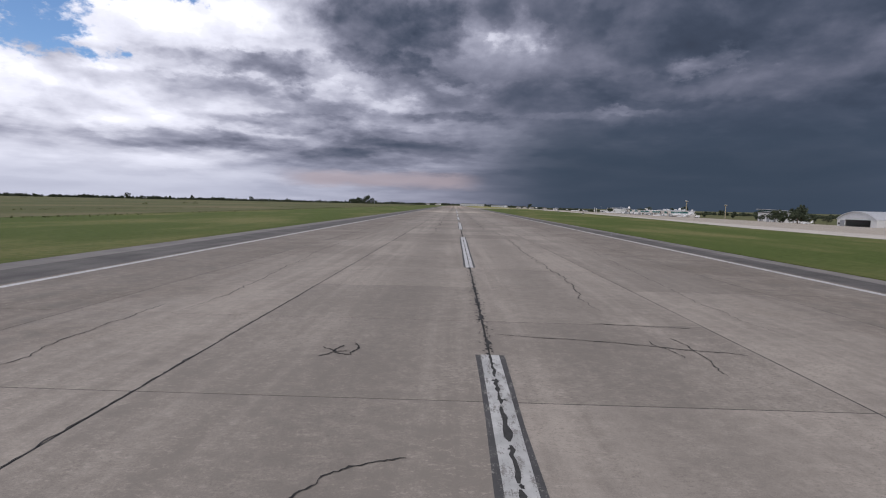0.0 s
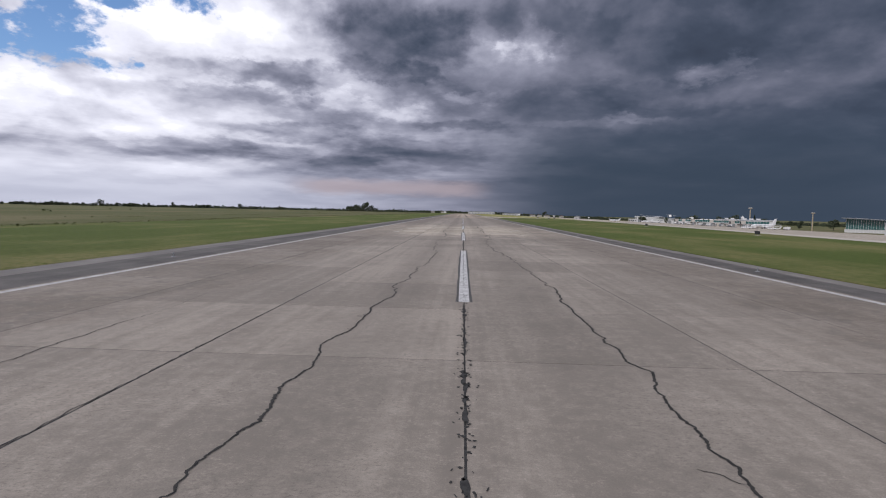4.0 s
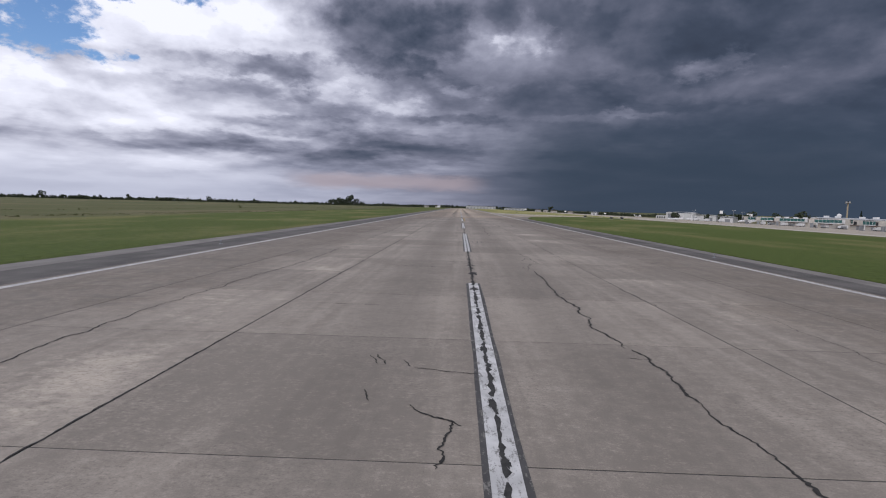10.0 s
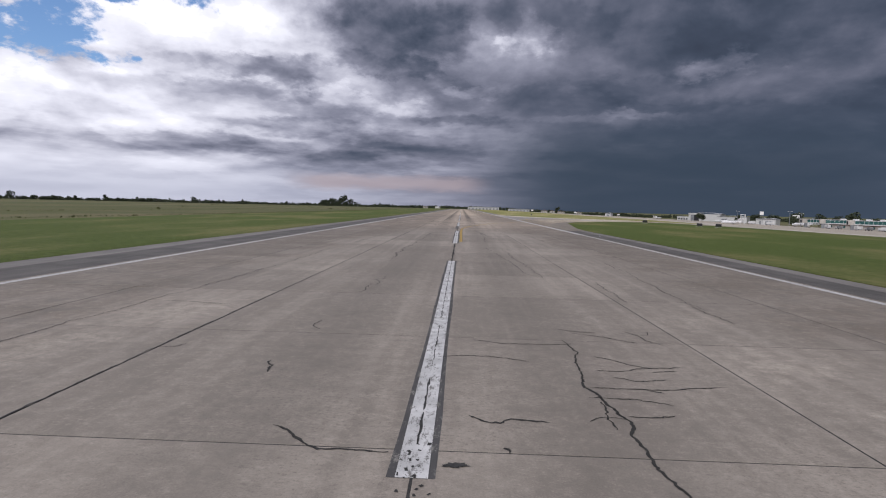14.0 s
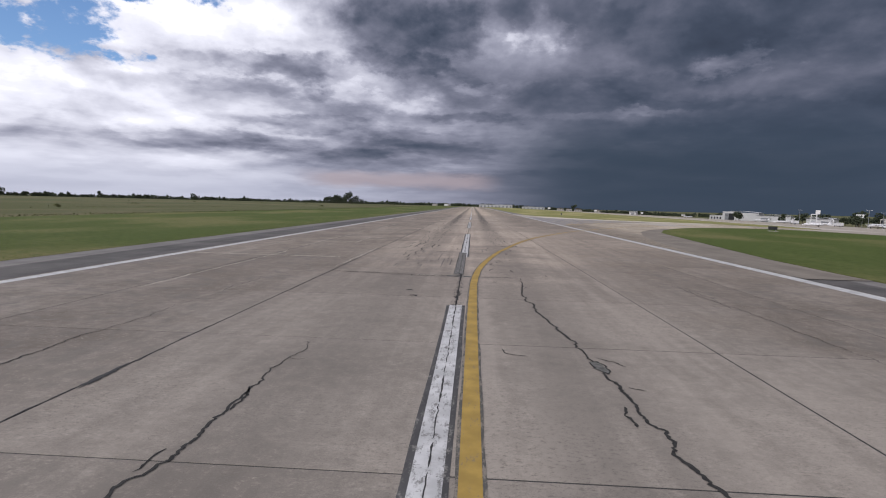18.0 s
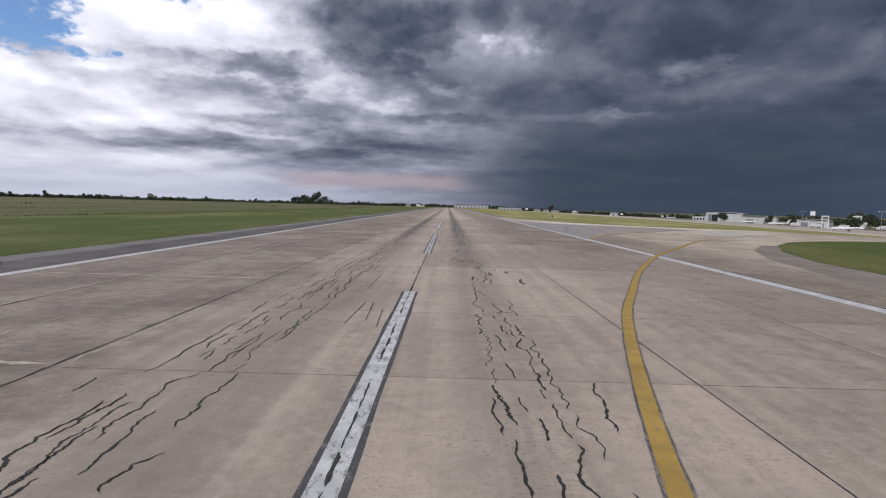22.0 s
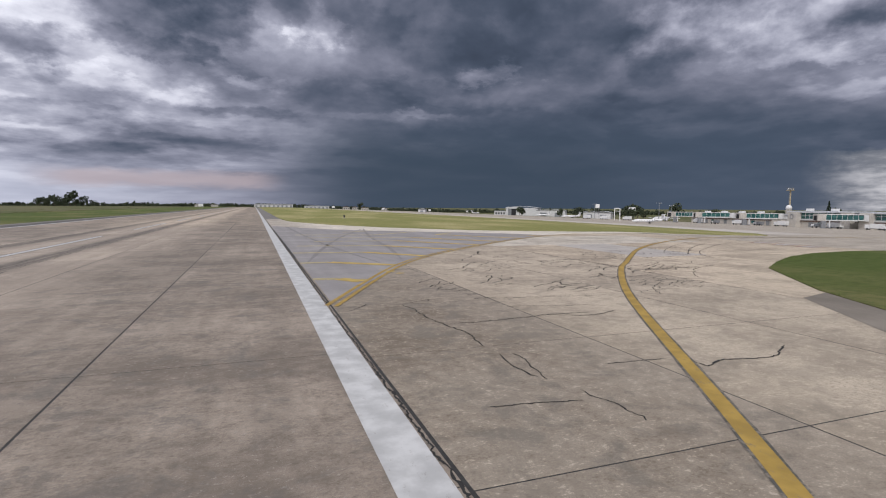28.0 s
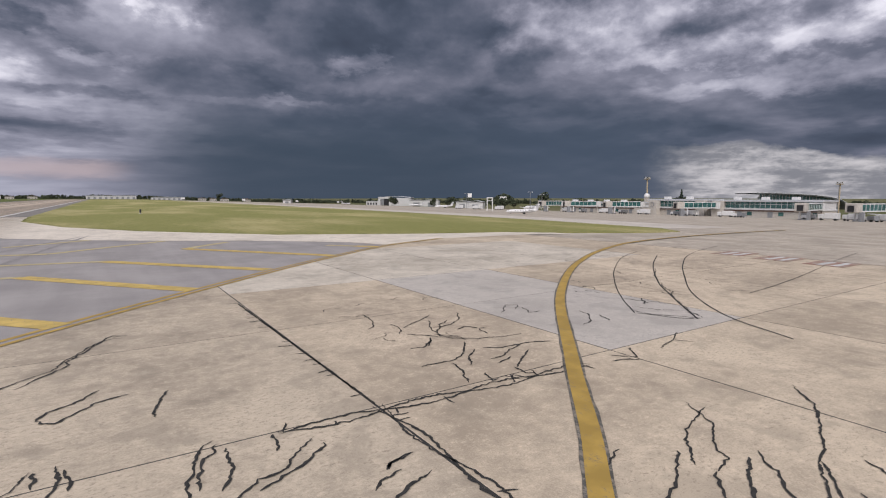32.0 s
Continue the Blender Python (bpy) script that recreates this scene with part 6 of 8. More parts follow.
taxi_crack(0.044, (40.86, 576.73), (40.78, 576.16), (40.46, 575.52))
taxi_crack(0.044, (41.15, 576.38), (41.44, 576.86), (41.93, 577.28))
taxi_crack(0.044, (42.19, 577.31), (42.59, 577.04), (43.36, 577.04), (44.07, 576.78))
taxi_crack(0.044, (41.73, 576.50), (42.13, 576.48), (42.65, 576.81), (43.23, 577.04))
taxi_crack(0.044, (41.74, 576.16), (42.32, 576.36))
taxi_crack(0.044, (41.92, 575.71), (42.27, 575.97), (43.04, 576.55))
taxi_crack(0.044, (41.85, 575.76), (41.81, 575.33), (42.01, 575.20))
taxi_crack(0.044, (41.08, 575.81), (40.93, 575.35), (41.10, 575.38))
taxi_crack(0.044, (41.49, 575.40), (41.22, 575.03))
taxi_crack(0.044, (37.53, 573.42), (37.67, 573.58), (37.87, 573.58), (38.07, 573.65))
taxi_crack(0.044, (37.17, 573.04), (37.33, 573.20), (37.70, 573.33))
taxi_crack(0.038, (45.12, 580.07), (46.01, 580.93), (46.35, 580.71), (45.87, 580.27))
taxi_crack(0.038, (46.25, 580.40), (45.85, 579.59), (46.37, 579.59))
taxi_crack(0.038, (47.44, 578.88), (47.26, 578.32), (46.69, 577.76), (46.12, 577.56))
taxi_crack(0.038, (47.52, 578.15), (47.14, 577.47))
taxi_crack(0.044, (44.33, 575.14), (44.74, 574.69), (45.25, 575.29))
taxi_crack(0.044, (44.01, 574.83), (44.39, 574.75), (44.65, 574.57))
taxi_crack(0.038, (45.90, 574.86), (46.79, 575.12), (47.04, 574.74))
taxi_crack(0.038, (46.79, 575.12), (47.60, 575.53))
taxi_crack(0.038, (48.93, 577.90), (48.96, 577.20), (49.53, 576.50), (49.74, 576.05))
taxi_crack(0.034, (58.60, 583.86), (55.82, 581.74), (51.38, 577.79), (49.74, 576.05))
taxi_crack(0.05, (32.85, 580.04), (33.20, 580.59), (33.63, 581.19), (33.82, 582.08), (34.12, 582.84), (34.54, 583.66), (34.85, 583.46))
taxi_crack(0.05, (33.34, 578.04), (33.53, 578.39), (33.85, 578.58), (34.23, 579.13))
taxi_crack(0.05, (33.34, 578.04), (33.46, 577.84), (33.62, 577.73), (33.82, 577.97), (34.15, 578.39), (34.70, 578.58))
taxi_crack(0.05, (35.36, 578.38), (35.20, 578.02), (35.03, 577.11))
taxi_crack(0.05, (33.48, 575.97), (33.52, 575.77), (33.49, 575.46))
taxi_crack(0.05, (33.85, 575.85), (33.86, 575.60), (33.91, 575.34), (33.90, 575.19))
taxi_crack(0.05, (35.70, 575.50), (35.66, 575.24), (35.40, 574.95), (35.33, 574.63), (35.30, 574.27))
taxi_crack(0.05, (35.80, 575.29), (35.79, 574.82), (35.67, 574.35), (35.55, 574.10))
taxi_crack(0.05, (36.50, 575.36), (36.49, 575.06), (36.41, 574.79))
taxi_crack(0.05, (37.10, 574.65), (36.76, 574.31), (36.60, 574.16), (36.23, 573.98), (35.94, 573.84))
taxi_crack(0.05, (38.06, 573.66), (37.69, 573.57), (37.55, 573.41))
taxi_crack(0.045, (22.1, 562.5), (22.5, 558.6), (22.6, 556.1))
taxi_crack(0.04, (22.7, 555.3), (22.7, 553.4))
taxi_crack(0.035, (22.1, 562.5), (23.4, 563.2), (23.2, 562.8))
taxi_crack(0.065, (25.9, 562.9), (25.5, 562.9), (25.2, 562.8))

taxi_crack(0.045, (22.7, 558.9), (23.6, 558.8), (24.2, 558.9), (25.0, 559.0), (26.3, 559.2), (27.7, 559.1), (28.2, 559.1))
taxi_crack(0.035, (26.3, 559.2), (27.4, 558.7), (28.2, 558.7), (29.3, 559.1))
taxi_crack(0.035, (25.7, 560.9), (26.8, 560.7), (27.7, 560.4), (29.1, 560.3))
taxi_crack(0.03, (25.2, 562.8), (26.1, 562.9), (27.2, 562.5), (28.6, 562.3), (29.8, 562.1), (31.1, 561.9))
taxi_crack(0.035, (23.0, 555.3), (22.9, 554.1), (22.8, 553.2))
taxi_crack(0.035, (20.9, 552.2), (21.8, 552.1), (22.8, 551.9))
taxi_crack(0.03, (23.1, 552.4), (23.3, 551.6), (23.3, 550.7))
taxi_crack(0.05, (26.9, 553.2), (26.9, 552.8), (27.7, 553.1), (28.6, 552.9), (29.5, 553.0), (30.5, 553.6))
taxi_crack(0.03, (24.7, 553.7), (25.5, 553.7), (26.4, 553.6))
taxi_crack(0.035, (19.9, 561.8), (20.2, 562.1), (20.8, 563.0))


taxi_crack(0.045, (48.7, 577.7), (48.9, 577.2), (49.2, 576.5), (49.6, 576.1))
taxi_crack(0.04, (51.0, 579.1), (50.1, 578.3))
taxi_crack(0.025, (52.9, 581.6), (53.1, 580.3), (53.1, 579.5))
taxi_crack(0.03, (50.4, 579.5), (50.8, 578.5), (51.0, 577.7))
taxi_crack(0.03, (49.4, 578.4), (49.7, 577.6), (50.3, 577.0))

taxi_crack(0.055, (28.04, 572.66), (28.32, 572.67), (28.59, 572.72), (28.86, 572.88), (29.05, 573.43), (29.31, 573.66), (29.48, 573.94), (29.73, 574.46), (29.88, 574.49), (30.06, 574.94), (30.41, 575.22), (30.72, 575.62), (31.11, 575.61), (31.84, 575.61))
taxi_crack(0.055, (28.36, 571.10), (28.25, 571.48), (28.27, 571.65), (28.47, 571.79), (28.62, 572.04), (28.78, 572.30), (29.01, 572.37), (29.25, 572.47), (29.54, 572.49), (29.69, 572.57), (29.79, 572.87), (30.14, 572.99), (30.58, 572.89), (30.82, 572.60), (31.25, 572.71), (31.74, 572.81))
taxi_crack(0.06, (28.50, 571.02), (28.58, 571.20), (28.73, 571.32), (28.92, 571.40), (28.93, 571.79), (28.98, 571.80))
taxi_crack(0.05, (29.54, 570.74), (29.34, 570.89), (29.53, 571.05), (29.80, 571.19), (30.00, 571.38), (30.11, 571.73), (30.52, 571.65), (30.89, 571.97), (31.26, 572.15), (31.69, 572.35), (31.90, 572.61))
taxi_crack(0.05, (27.27, 572.29), (27.44, 572.16), (27.65, 572.26), (27.92, 572.24))
taxi_crack(0.03, (29.94, 573.20), (30.32, 573.63), (30.80, 573.66))
taxi_crack(0.05, (30.07, 573.81), (30.54, 574.04), (30.64, 574.30), (31.04, 574.45), (31.39, 574.94), (31.60, 575.27))
taxi_crack(0.04, (31.04, 573.21), (31.35, 573.53), (31.81, 573.56), (32.21, 573.52), (32.74, 573.66), (33.40, 573.94))
taxi_crack(0.03, (30.94, 574.43), (31.46, 574.14), (31.98, 574.00), (32.26, 574.16))
taxi_crack(0.04, (28.66, 576.45), (28.86, 576.75), (29.22, 576.33), (29.88, 576.32), (30.28, 576.57), (30.54, 577.40), (30.75, 577.66), (31.68, 578.71), (32.22, 579.80), (32.97, 580.63), (33.46, 581.17), (33.97, 582.66), (34.56, 583.37), (34.81, 583.14))
taxi_crack(0.035, (28.83, 576.56), (28.80, 576.82), (29.16, 576.98), (29.37, 577.46), (30.09, 577.54), (30.75, 577.66))
taxi_crack(0.03, (29.29, 576.91), (29.84, 576.85), (29.95, 576.92))
taxi_crack(0.035, (29.51, 578.06), (29.89, 578.76))
taxi_crack(0.03, (29.75, 578.04), (30.11, 578.43))
taxi_crack(0.05, (33.72, 576.04), (33.78, 575.55), (33.54, 574.70), (33.72, 574.30), (33.74, 573.59), (33.90, 573.59), (33.99, 573.83), (33.73, 573.89), (33.91, 574.26), (34.00, 574.71))
taxi_crack(0.03, (33.43, 576.01), (33.27, 575.58), (32.81, 574.95), (32.18, 574.57))
taxi_crack(0.03, (31.93, 573.94), (32.31, 574.19), (33.37, 574.20), (33.67, 574.15))
taxi_crack(0.045, (35.67, 575.66), (35.29, 574.73), (35.16, 573.96), (34.43, 573.27), (34.29, 572.34), (34.39, 571.76))
taxi_crack(0.04, (37.01, 574.90), (36.40, 574.21), (35.99, 574.13), (35.24, 573.64), (35.18, 573.16), (34.95, 572.82), (34.72, 572.65))
taxi_crack(0.035, (34.19, 571.50), (34.78, 571.71), (35.35, 571.86))
taxi_crack(0.05, (35.11, 571.34), (35.37, 571.71), (35.97, 572.14), (36.24, 572.62), (36.51, 572.73), (37.01, 572.51), (37.36, 572.77), (38.03, 573.08))
taxi_crack(0.035, (37.18, 572.18), (37.89, 572.22))
taxi_crack(0.035, (37.72, 571.87), (38.31, 571.87))
taxi_crack(0.035, (37.99, 572.23), (38.14, 571.87), (38.27, 571.29))
taxi_crack(0.045, (36.87, 570.64), (37.17, 570.95), (37.54, 571.18), (37.89, 571.20))
taxi_crack(0.045, (35.86, 569.91), (36.36, 570.14), (36.92, 570.42), (37.15, 570.69))
taxi_crack(0.055, (35.17, 569.16), (35.45, 569.40), (35.90, 569.80))
taxi_crack(0.05, (36.30, 569.14), (36.57, 569.57), (37.08, 570.21), (37.66, 570.53), (38.19, 570.87), (38.34, 571.19))
taxi_crack(0.03, (37.08, 570.21), (37.54, 570.20), (38.23, 570.49))
taxi_crack(0.03, (36.65, 569.57), (36.78, 569.34), (36.84, 568.99))
taxi_crack(0.05, (35.28, 568.24), (35.18, 567.86), (35.04, 567.55))
taxi_crack(0.05, (35.16, 567.88), (34.89, 567.58))
taxi_crack(0.05, (37.81, 569.07), (38.09, 569.14), (38.34, 569.48), (38.90, 569.82), (38.90, 569.96), (38.46, 569.67), (38.26, 569.28), (38.16, 568.99))
taxi_crack(0.045, (37.76, 568.46), (38.08, 568.48), (37.53, 568.20), (37.45, 567.97), (37.23, 567.83), (37.12, 567.61))
taxi_crack(0.045, (37.96, 567.36), (38.31, 567.57), (38.77, 567.62))
taxi_crack(0.04, (37.79, 568.49), (38.44, 568.60), (38.76, 568.53), (38.96, 568.64), (39.58, 568.64), (40.10, 568.60), (40.49, 568.77), (41.05, 568.72), (41.70, 568.79), (42.25, 568.78), (43.44, 568.93))
taxi_crack(0.04, (38.67, 568.47), (39.33, 568.55), (39.73, 568.44), (40.08, 568.36), (40.57, 568.59))
taxi_crack(0.05, (39.32, 569.04), (40.08, 569.57), (39.58, 569.16), (40.49, 569.05))
taxi_crack(0.045, (39.64, 569.82), (40.36, 570.19), (41.25, 570.92))
taxi_crack(0.045, (39.76, 570.70), (40.44, 571.01), (41.36, 571.54))
taxi_crack(0.05, (38.97, 570.36), (39.32, 570.62), (39.81, 570.91))
taxi_crack(0.05, (40.38, 569.70), (40.99, 570.23), (42.02, 570.87))
taxi_crack(0.045, (42.34, 570.90), (41.48, 570.06), (40.59, 569.28))
taxi_crack(0.035, (41.16, 571.17), (42.13, 571.88), (43.24, 572.21))
taxi_crack(0.035, (41.29, 570.90), (41.78, 571.01), (42.73, 571.77), (43.16, 572.51))
taxi_crack(0.04, (41.12, 569.59), (41.88, 569.82), (42.76, 570.25), (44.12, 570.75), (45.02, 571.19), (45.75, 571.85))
taxi_crack(0.04, (40.95, 569.22), (41.64, 569.45), (42.76, 570.25))
taxi_crack(0.04, (41.12, 569.12), (41.69, 569.27), (41.66, 569.12))
taxi_crack(0.035, (43.31, 569.93), (43.17, 569.63), (42.73, 569.17))
taxi_crack(0.035, (42.25, 569.61), (41.83, 569.02))
taxi_crack(0.035, (39.82, 571.74), (40.68, 572.06))
taxi_crack(0.05, (43.47, 568.91), (42.49, 568.34), (41.74, 567.79))
taxi_crack(0.04, (40.78, 568.34), (40.96, 568.37), (41.37, 568.83))


def chain(bm, rng, a, b, width, spread):
    """A spalled joint: two strands that part and meet again."""
    a, b = Vector((*a, 0)), Vector((*b, 0))
    side = Vector((a.y - b.y, b.x - a.x, 0)).normalized()
    n, ph = max(8, int((b - a).length / 0.07)), rng.uniform(0, 6)
    for sign in (-1, 1):
        pts = [a.lerp(b, i / n) + side * (sign * spread * abs(math.sin(i * 0.13 + ph)) * rng.uniform(0.7, 1.3)) for i in range(n + 1)]
        ribbon(bm, pts, tapering(width, rng), 0.0114, 0.5, rng)
    for _ in range(int((b - a).length * 1.4)):
        q = a.lerp(b, rng.random())
        squiggle(bm, rng, q.x, q.y, rng.uniform(0.2, 0.5), math.atan2(side.y, side.x) * rng.choice((-1, 1)), width * 0.8, 0.5)


for a, b, spread in (((38.4, 575.5), (38.5, 568.8), 0.10), ((36.6, 575.35), (43.4, 575.0), 0.14), ((38.5, 568.8), (45.0, 569.3), 0.12), ((38.4, 575.6), (38.3, 586.4), 0.015)):
    bm = bmesh.new()
    chain(bm, rng, a, b, 0.045, spread)
    under(part("joint_spall", bm, CRACK, taxiway, "spalled joint edge", kind="stuff"))
for line, w in (([(49.5, 573.4), (50.8, 575.9), (53.6, 578.7), (57.3, 581.3), (61.5, 584), (66.7, 586.7), (75, 589.5)], 0.05), ([(48.7, 577.7), (50.4, 579.5), (52.8, 581.7), (56.4, 584.6), (61.3, 587.9), (65.3, 589.7)], 0.04), ([(49.6, 576.1), (50.7, 577.2), (52.6, 579.0), (54.8, 581.0), (59.5, 584.5), (64.1, 587.4)], 0.05), ([(55.3, 577.4), (58.7, 577.8), (65.1, 578.9), (79.7, 581.9)], 0.04)):
    under(part("curved_joint", ribbon(bmesh.new(), curve_points(line, 0.4), w, 0.0115, 0.3, rng), SEALANT, taxiway, "black joint curving with the fillet"))
RED_PAINT = paint("red_sign_paint", (0.30, 0.11, 0.075), (0.33, 0.29, 0.235), 0.53)
for k, (x, y) in enumerate(((69.3, 585.2), (68.7, 582.2), (68.4, 579.4))):
    sign = under(part("painted_sign", boxed(x - 1.3, x + 1.3, y - 1.0, y + 1.0, 0.012, 0.016), RED_PAINT, taxiway, "faded red sign painted on the concrete"))
    for j in range(2):
        bar = part("white_bar", boxed(x - 1.0, x + 1.0, y - 0.65 + j * 0.75, y - 0.3 + j * 0.75, 0.017, 0.020), EDGE_PAINT, sign)
# dark ragged gap along the outer side of the right line
bm = bmesh.new()
for y0 in range(480, 660, 6):
    ribbon(bm, guided(rng, [(RIGHT_EDGE + 0.455, y0 + 0.8 * i) for i in range(9)], 0.02), tapering(0.05, rng), 0.0118, 0.7, rng)
part("line_gap", bm, CRACK, runway, "dark ragged joint beside the side line", kind="stuff")

# dark tyre tracks over the grey turnoff
for line in ([(24.6, 577.0), (23.8, 586), (23.3, 593.4), (22.6, 610), (22.0, 640)], [(26.6, 579.0), (27.4, 584), (28.4, 591), (30.0, 606), (33.5, 628)], [(20.0, 578), (22.3, 589), (26.5, 605.8), (33.0, 627)]):
    part("tyre_track", ribbon(bmesh.new(), curve_points(line, 0.5), lambda t: 0.34 * min(1.0, 0.25 + 6 * min(t, 1 - t)), 0.0120, 0.25, rng), TRACK, runway, "faint dark tyre track")

# ---- more materials ----
WHITE_WALL = plain("white_plaster", (0.54, 0.54, 0.53), 0.7, spread=0.08)
CREAM_WALL = plain("cream_concrete", (0.46, 0.43, 0.385), 0.75, spread=0.1)
WHITE_STEEL = plain("white_painted_steel", (0.66, 0.66, 0.65), 0.45, spread=0.06)
GREY_STEEL = plain("grey_steel", (0.24, 0.25, 0.26), 0.5, 0.3, spread=0.1)
HALL_ROOF = plain("grey_hall_roof", (0.20, 0.215, 0.225), 0.4, 0.3, spread=0.1)
PALE_ROOF = plain("pale_metal_roof", (0.54, 0.55, 0.56), 0.45, 0.3, spread=0.08)
# near-black colour holds the shade of unlit insides; also used for dark panes
DARK_HOLE = plain("unlit_interior", (0.02, 0.021, 0.023), 0.9)
RUST = plain("dark_red_band", (0.13, 0.07, 0.055), 0.8)
AIRCRAFT_WHITE = plain("aircraft_white", (0.72, 0.72, 0.72), 0.3, spread=0.04)
AIRCRAFT_BLUE = plain("aircraft_blue", (0.12, 0.17, 0.26), 0.35, spread=0.05)
TYRE = plain("tyre_rubber", (0.03, 0.03, 0.03), 0.85)
BARK = plain("bark", (0.10, 0.078, 0.058), 0.95, spread=0.2, scale=4.0)
MAST_PAINT = plain("tan_mast_paint", (0.42, 0.34, 0.22), 0.6, spread=0.1)
BOARD_WHITE = plain("white_board", (0.72, 0.72, 0.70), 0.5, spread=0.04)
BLACK_BOX = plain("black_sign_back", (0.022, 0.022, 0.024), 0.6)


def glass_material():
    mat, g, bsdf, place = material("teal_glass")
    tone = g.noise(g.scale(place, (0.2, 0.45, 0.8)), 1.0, 3.0)
    g.put(bsdf.inputs["Base Color"], g.mix(g.smooth(tone, 0.35, 0.65), (0.025, 0.080, 0.080), (0.060, 0.150, 0.140)))
    bsdf.inputs["Roughness"].default_value = 0.12
    bsdf.inputs["Specular IOR Level"].default_value = 0.6
    return mat


GLASS = glass_material()


def leaf_material(name, dark, light):
    mat, g, bsdf, place = material(name)
    rnd = g.tree.nodes.new("ShaderNodeNewGeometry").outputs["Random Per Island"]
    tone = g.math("ADD", g.math("MULTIPLY", rnd, 0.6), g.math("MULTIPLY", g.noise(place, 0.4, 3.0), 0.4))
    g.put(bsdf.inputs["Base Color"], g.mix(tone, dark, light))
    bsdf.inputs["Roughness"].default_value = 0.8
    bsdf.inputs["Specular IOR Level"].default_value = 0.2
    return mat


LEAVES = leaf_material("dark_foliage", (0.030, 0.040, 0.026), (0.072, 0.086, 0.048))
CYPRESS_LEAVES = leaf_material("cypress_foliage", (0.012, 0.022, 0.014), (0.030, 0.045, 0.024))
SCRUB = leaf_material("scrub_foliage", (0.075, 0.085, 0.035), (0.150, 0.155, 0.068))
BLADES = leaf_material("grass_blades", (0.075, 0.110, 0.026), (0.160, 0.190, 0.058))


# ---- things of an airport ----
def leaf_cloud(bm, r, centre, radii, count, size):
    """Small leaf clumps, denser towards the outside of an uneven crown."""
    for _ in range(count):
        d = Vector((r.gauss(0, 1), r.gauss(0, 1), r.gauss(0, 1))).normalized() * r.uniform(0.45, 1.0) ** 0.5
        c = Vector(centre) + Vector((d.x * radii[0], d.y * radii[1], d.z * radii[2]))
        s = size * r.uniform(0.5, 1.4)
        m = Matrix.Translation(c) @ Euler((r.uniform(0, 6.3), r.uniform(0, 6.3), r.uniform(0, 6.3))).to_matrix().to_4x4()
        pts = [m @ Vector((s * math.cos(a) * r.uniform(.6, 1.2), s * math.sin(a) * r.uniform(.6, 1.2), r.uniform(-.2, .2) * s)) for a in (0, 1.3, 2.5, 3.8, 5.0)]
        bm.faces.new([bm.verts.new(p) for p in pts])


def build_tree(seed, height, spread, label, name="tree"):
    r = random.Random(seed)
    top = empty(name, (0, 0, 0), label, "tree", "far trees")
    bm = bmesh.new()
    fork = Vector((r.uniform(-.3, .3), r.uniform(-.3, .3), height * 0.35))
    rod(bm, (0, 0, -0.5), fork, height * 0.035, height * 0.022)
    lobes = []
    for _ in range(r.randint(5, 7)):
        a, h = r.uniform(0, 6.3), r.uniform(0.30, 0.86) * height
        tip = Vector((math.cos(a) * spread * r.uniform(.25, .75), math.sin(a) * spread * r.uniform(.25, .75), h))
        rod(bm, fork, tip, height * 0.016, height * 0.005, 6)
        lobes.append(tip)
    part("trunk", bm, BARK, top)
    bm = bmesh.new()
    for tip in lobes:
        k = r.uniform(0.38, 0.58)
        leaf_cloud(bm, r, tip, (spread * k * 1.15, spread * k * 1.15, height * k * 0.42), 64, height * 0.055)
    part("crown", bm, LEAVES, top, "dark green leafy crown")
    return top


def build_cypress(seed, height):
    r = random.Random(seed)
    top = empty("cypress", (0, 0, 0), "tall narrow dark green cypress behind the terminal", "tree", "cypresses")
    bm = bmesh.new()
    rod(bm, (0, 0, -0.5), (0, 0, height * 0.9), 0.22, 0.05)
    part("trunk", bm, BARK, top)
    bm = bmesh.new()
    for i in range(12):
        f = i / 11
        w = height * 0.13 * (1 - f) ** 0.7 + 0.15
        leaf_cloud(bm, r, (0, 0, height * (0.08 + 0.9 * f)), (w, w, height * 0.07), 34, 0.45)
    part("crown", bm, CYPRESS_LEAVES, top)
    return top


def build_mast():
    top = empty("floodlight_mast", (0, 0, 0), "tall tan floodlight mast with a crown of lamps", "light mast", "floodlight masts")
    bm = bmesh.new()
    rod(bm, (0, 0, 0), (0, 0, 25.5), 0.75, 0.55, 12)
    part("pole", bm, MAST_PAINT, top)
    part("ladder", boxed(-0.95, -0.7, -0.2, 0.2, 1, 25), GREY_STEEL, top)
    part("platform", boxed(-1.9, 1.9, -1.9, 1.9, 24.6, 25.0, 0.05), MAST_PAINT, top)
    for i in range(8):
        a = i * math.pi / 4
        lamp = part("lamp", boxed(-0.35, 0.35, -0.3, 0.3, -0.45, 0.45, 0.06), WHITE_STEEL, top, "floodlight")
        lamp.matrix_local = Matrix.Translation((1.75 * math.cos(a), 1.75 * math.sin(a), 25.7)) @ Euler((0.4, 0, a)).to_matrix().to_4x4()
    part("rail", boxed(-2.0, 2.0, -2.0, 2.0, 26.3, 26.5, 0.05), GREY_STEEL, top)
    return top


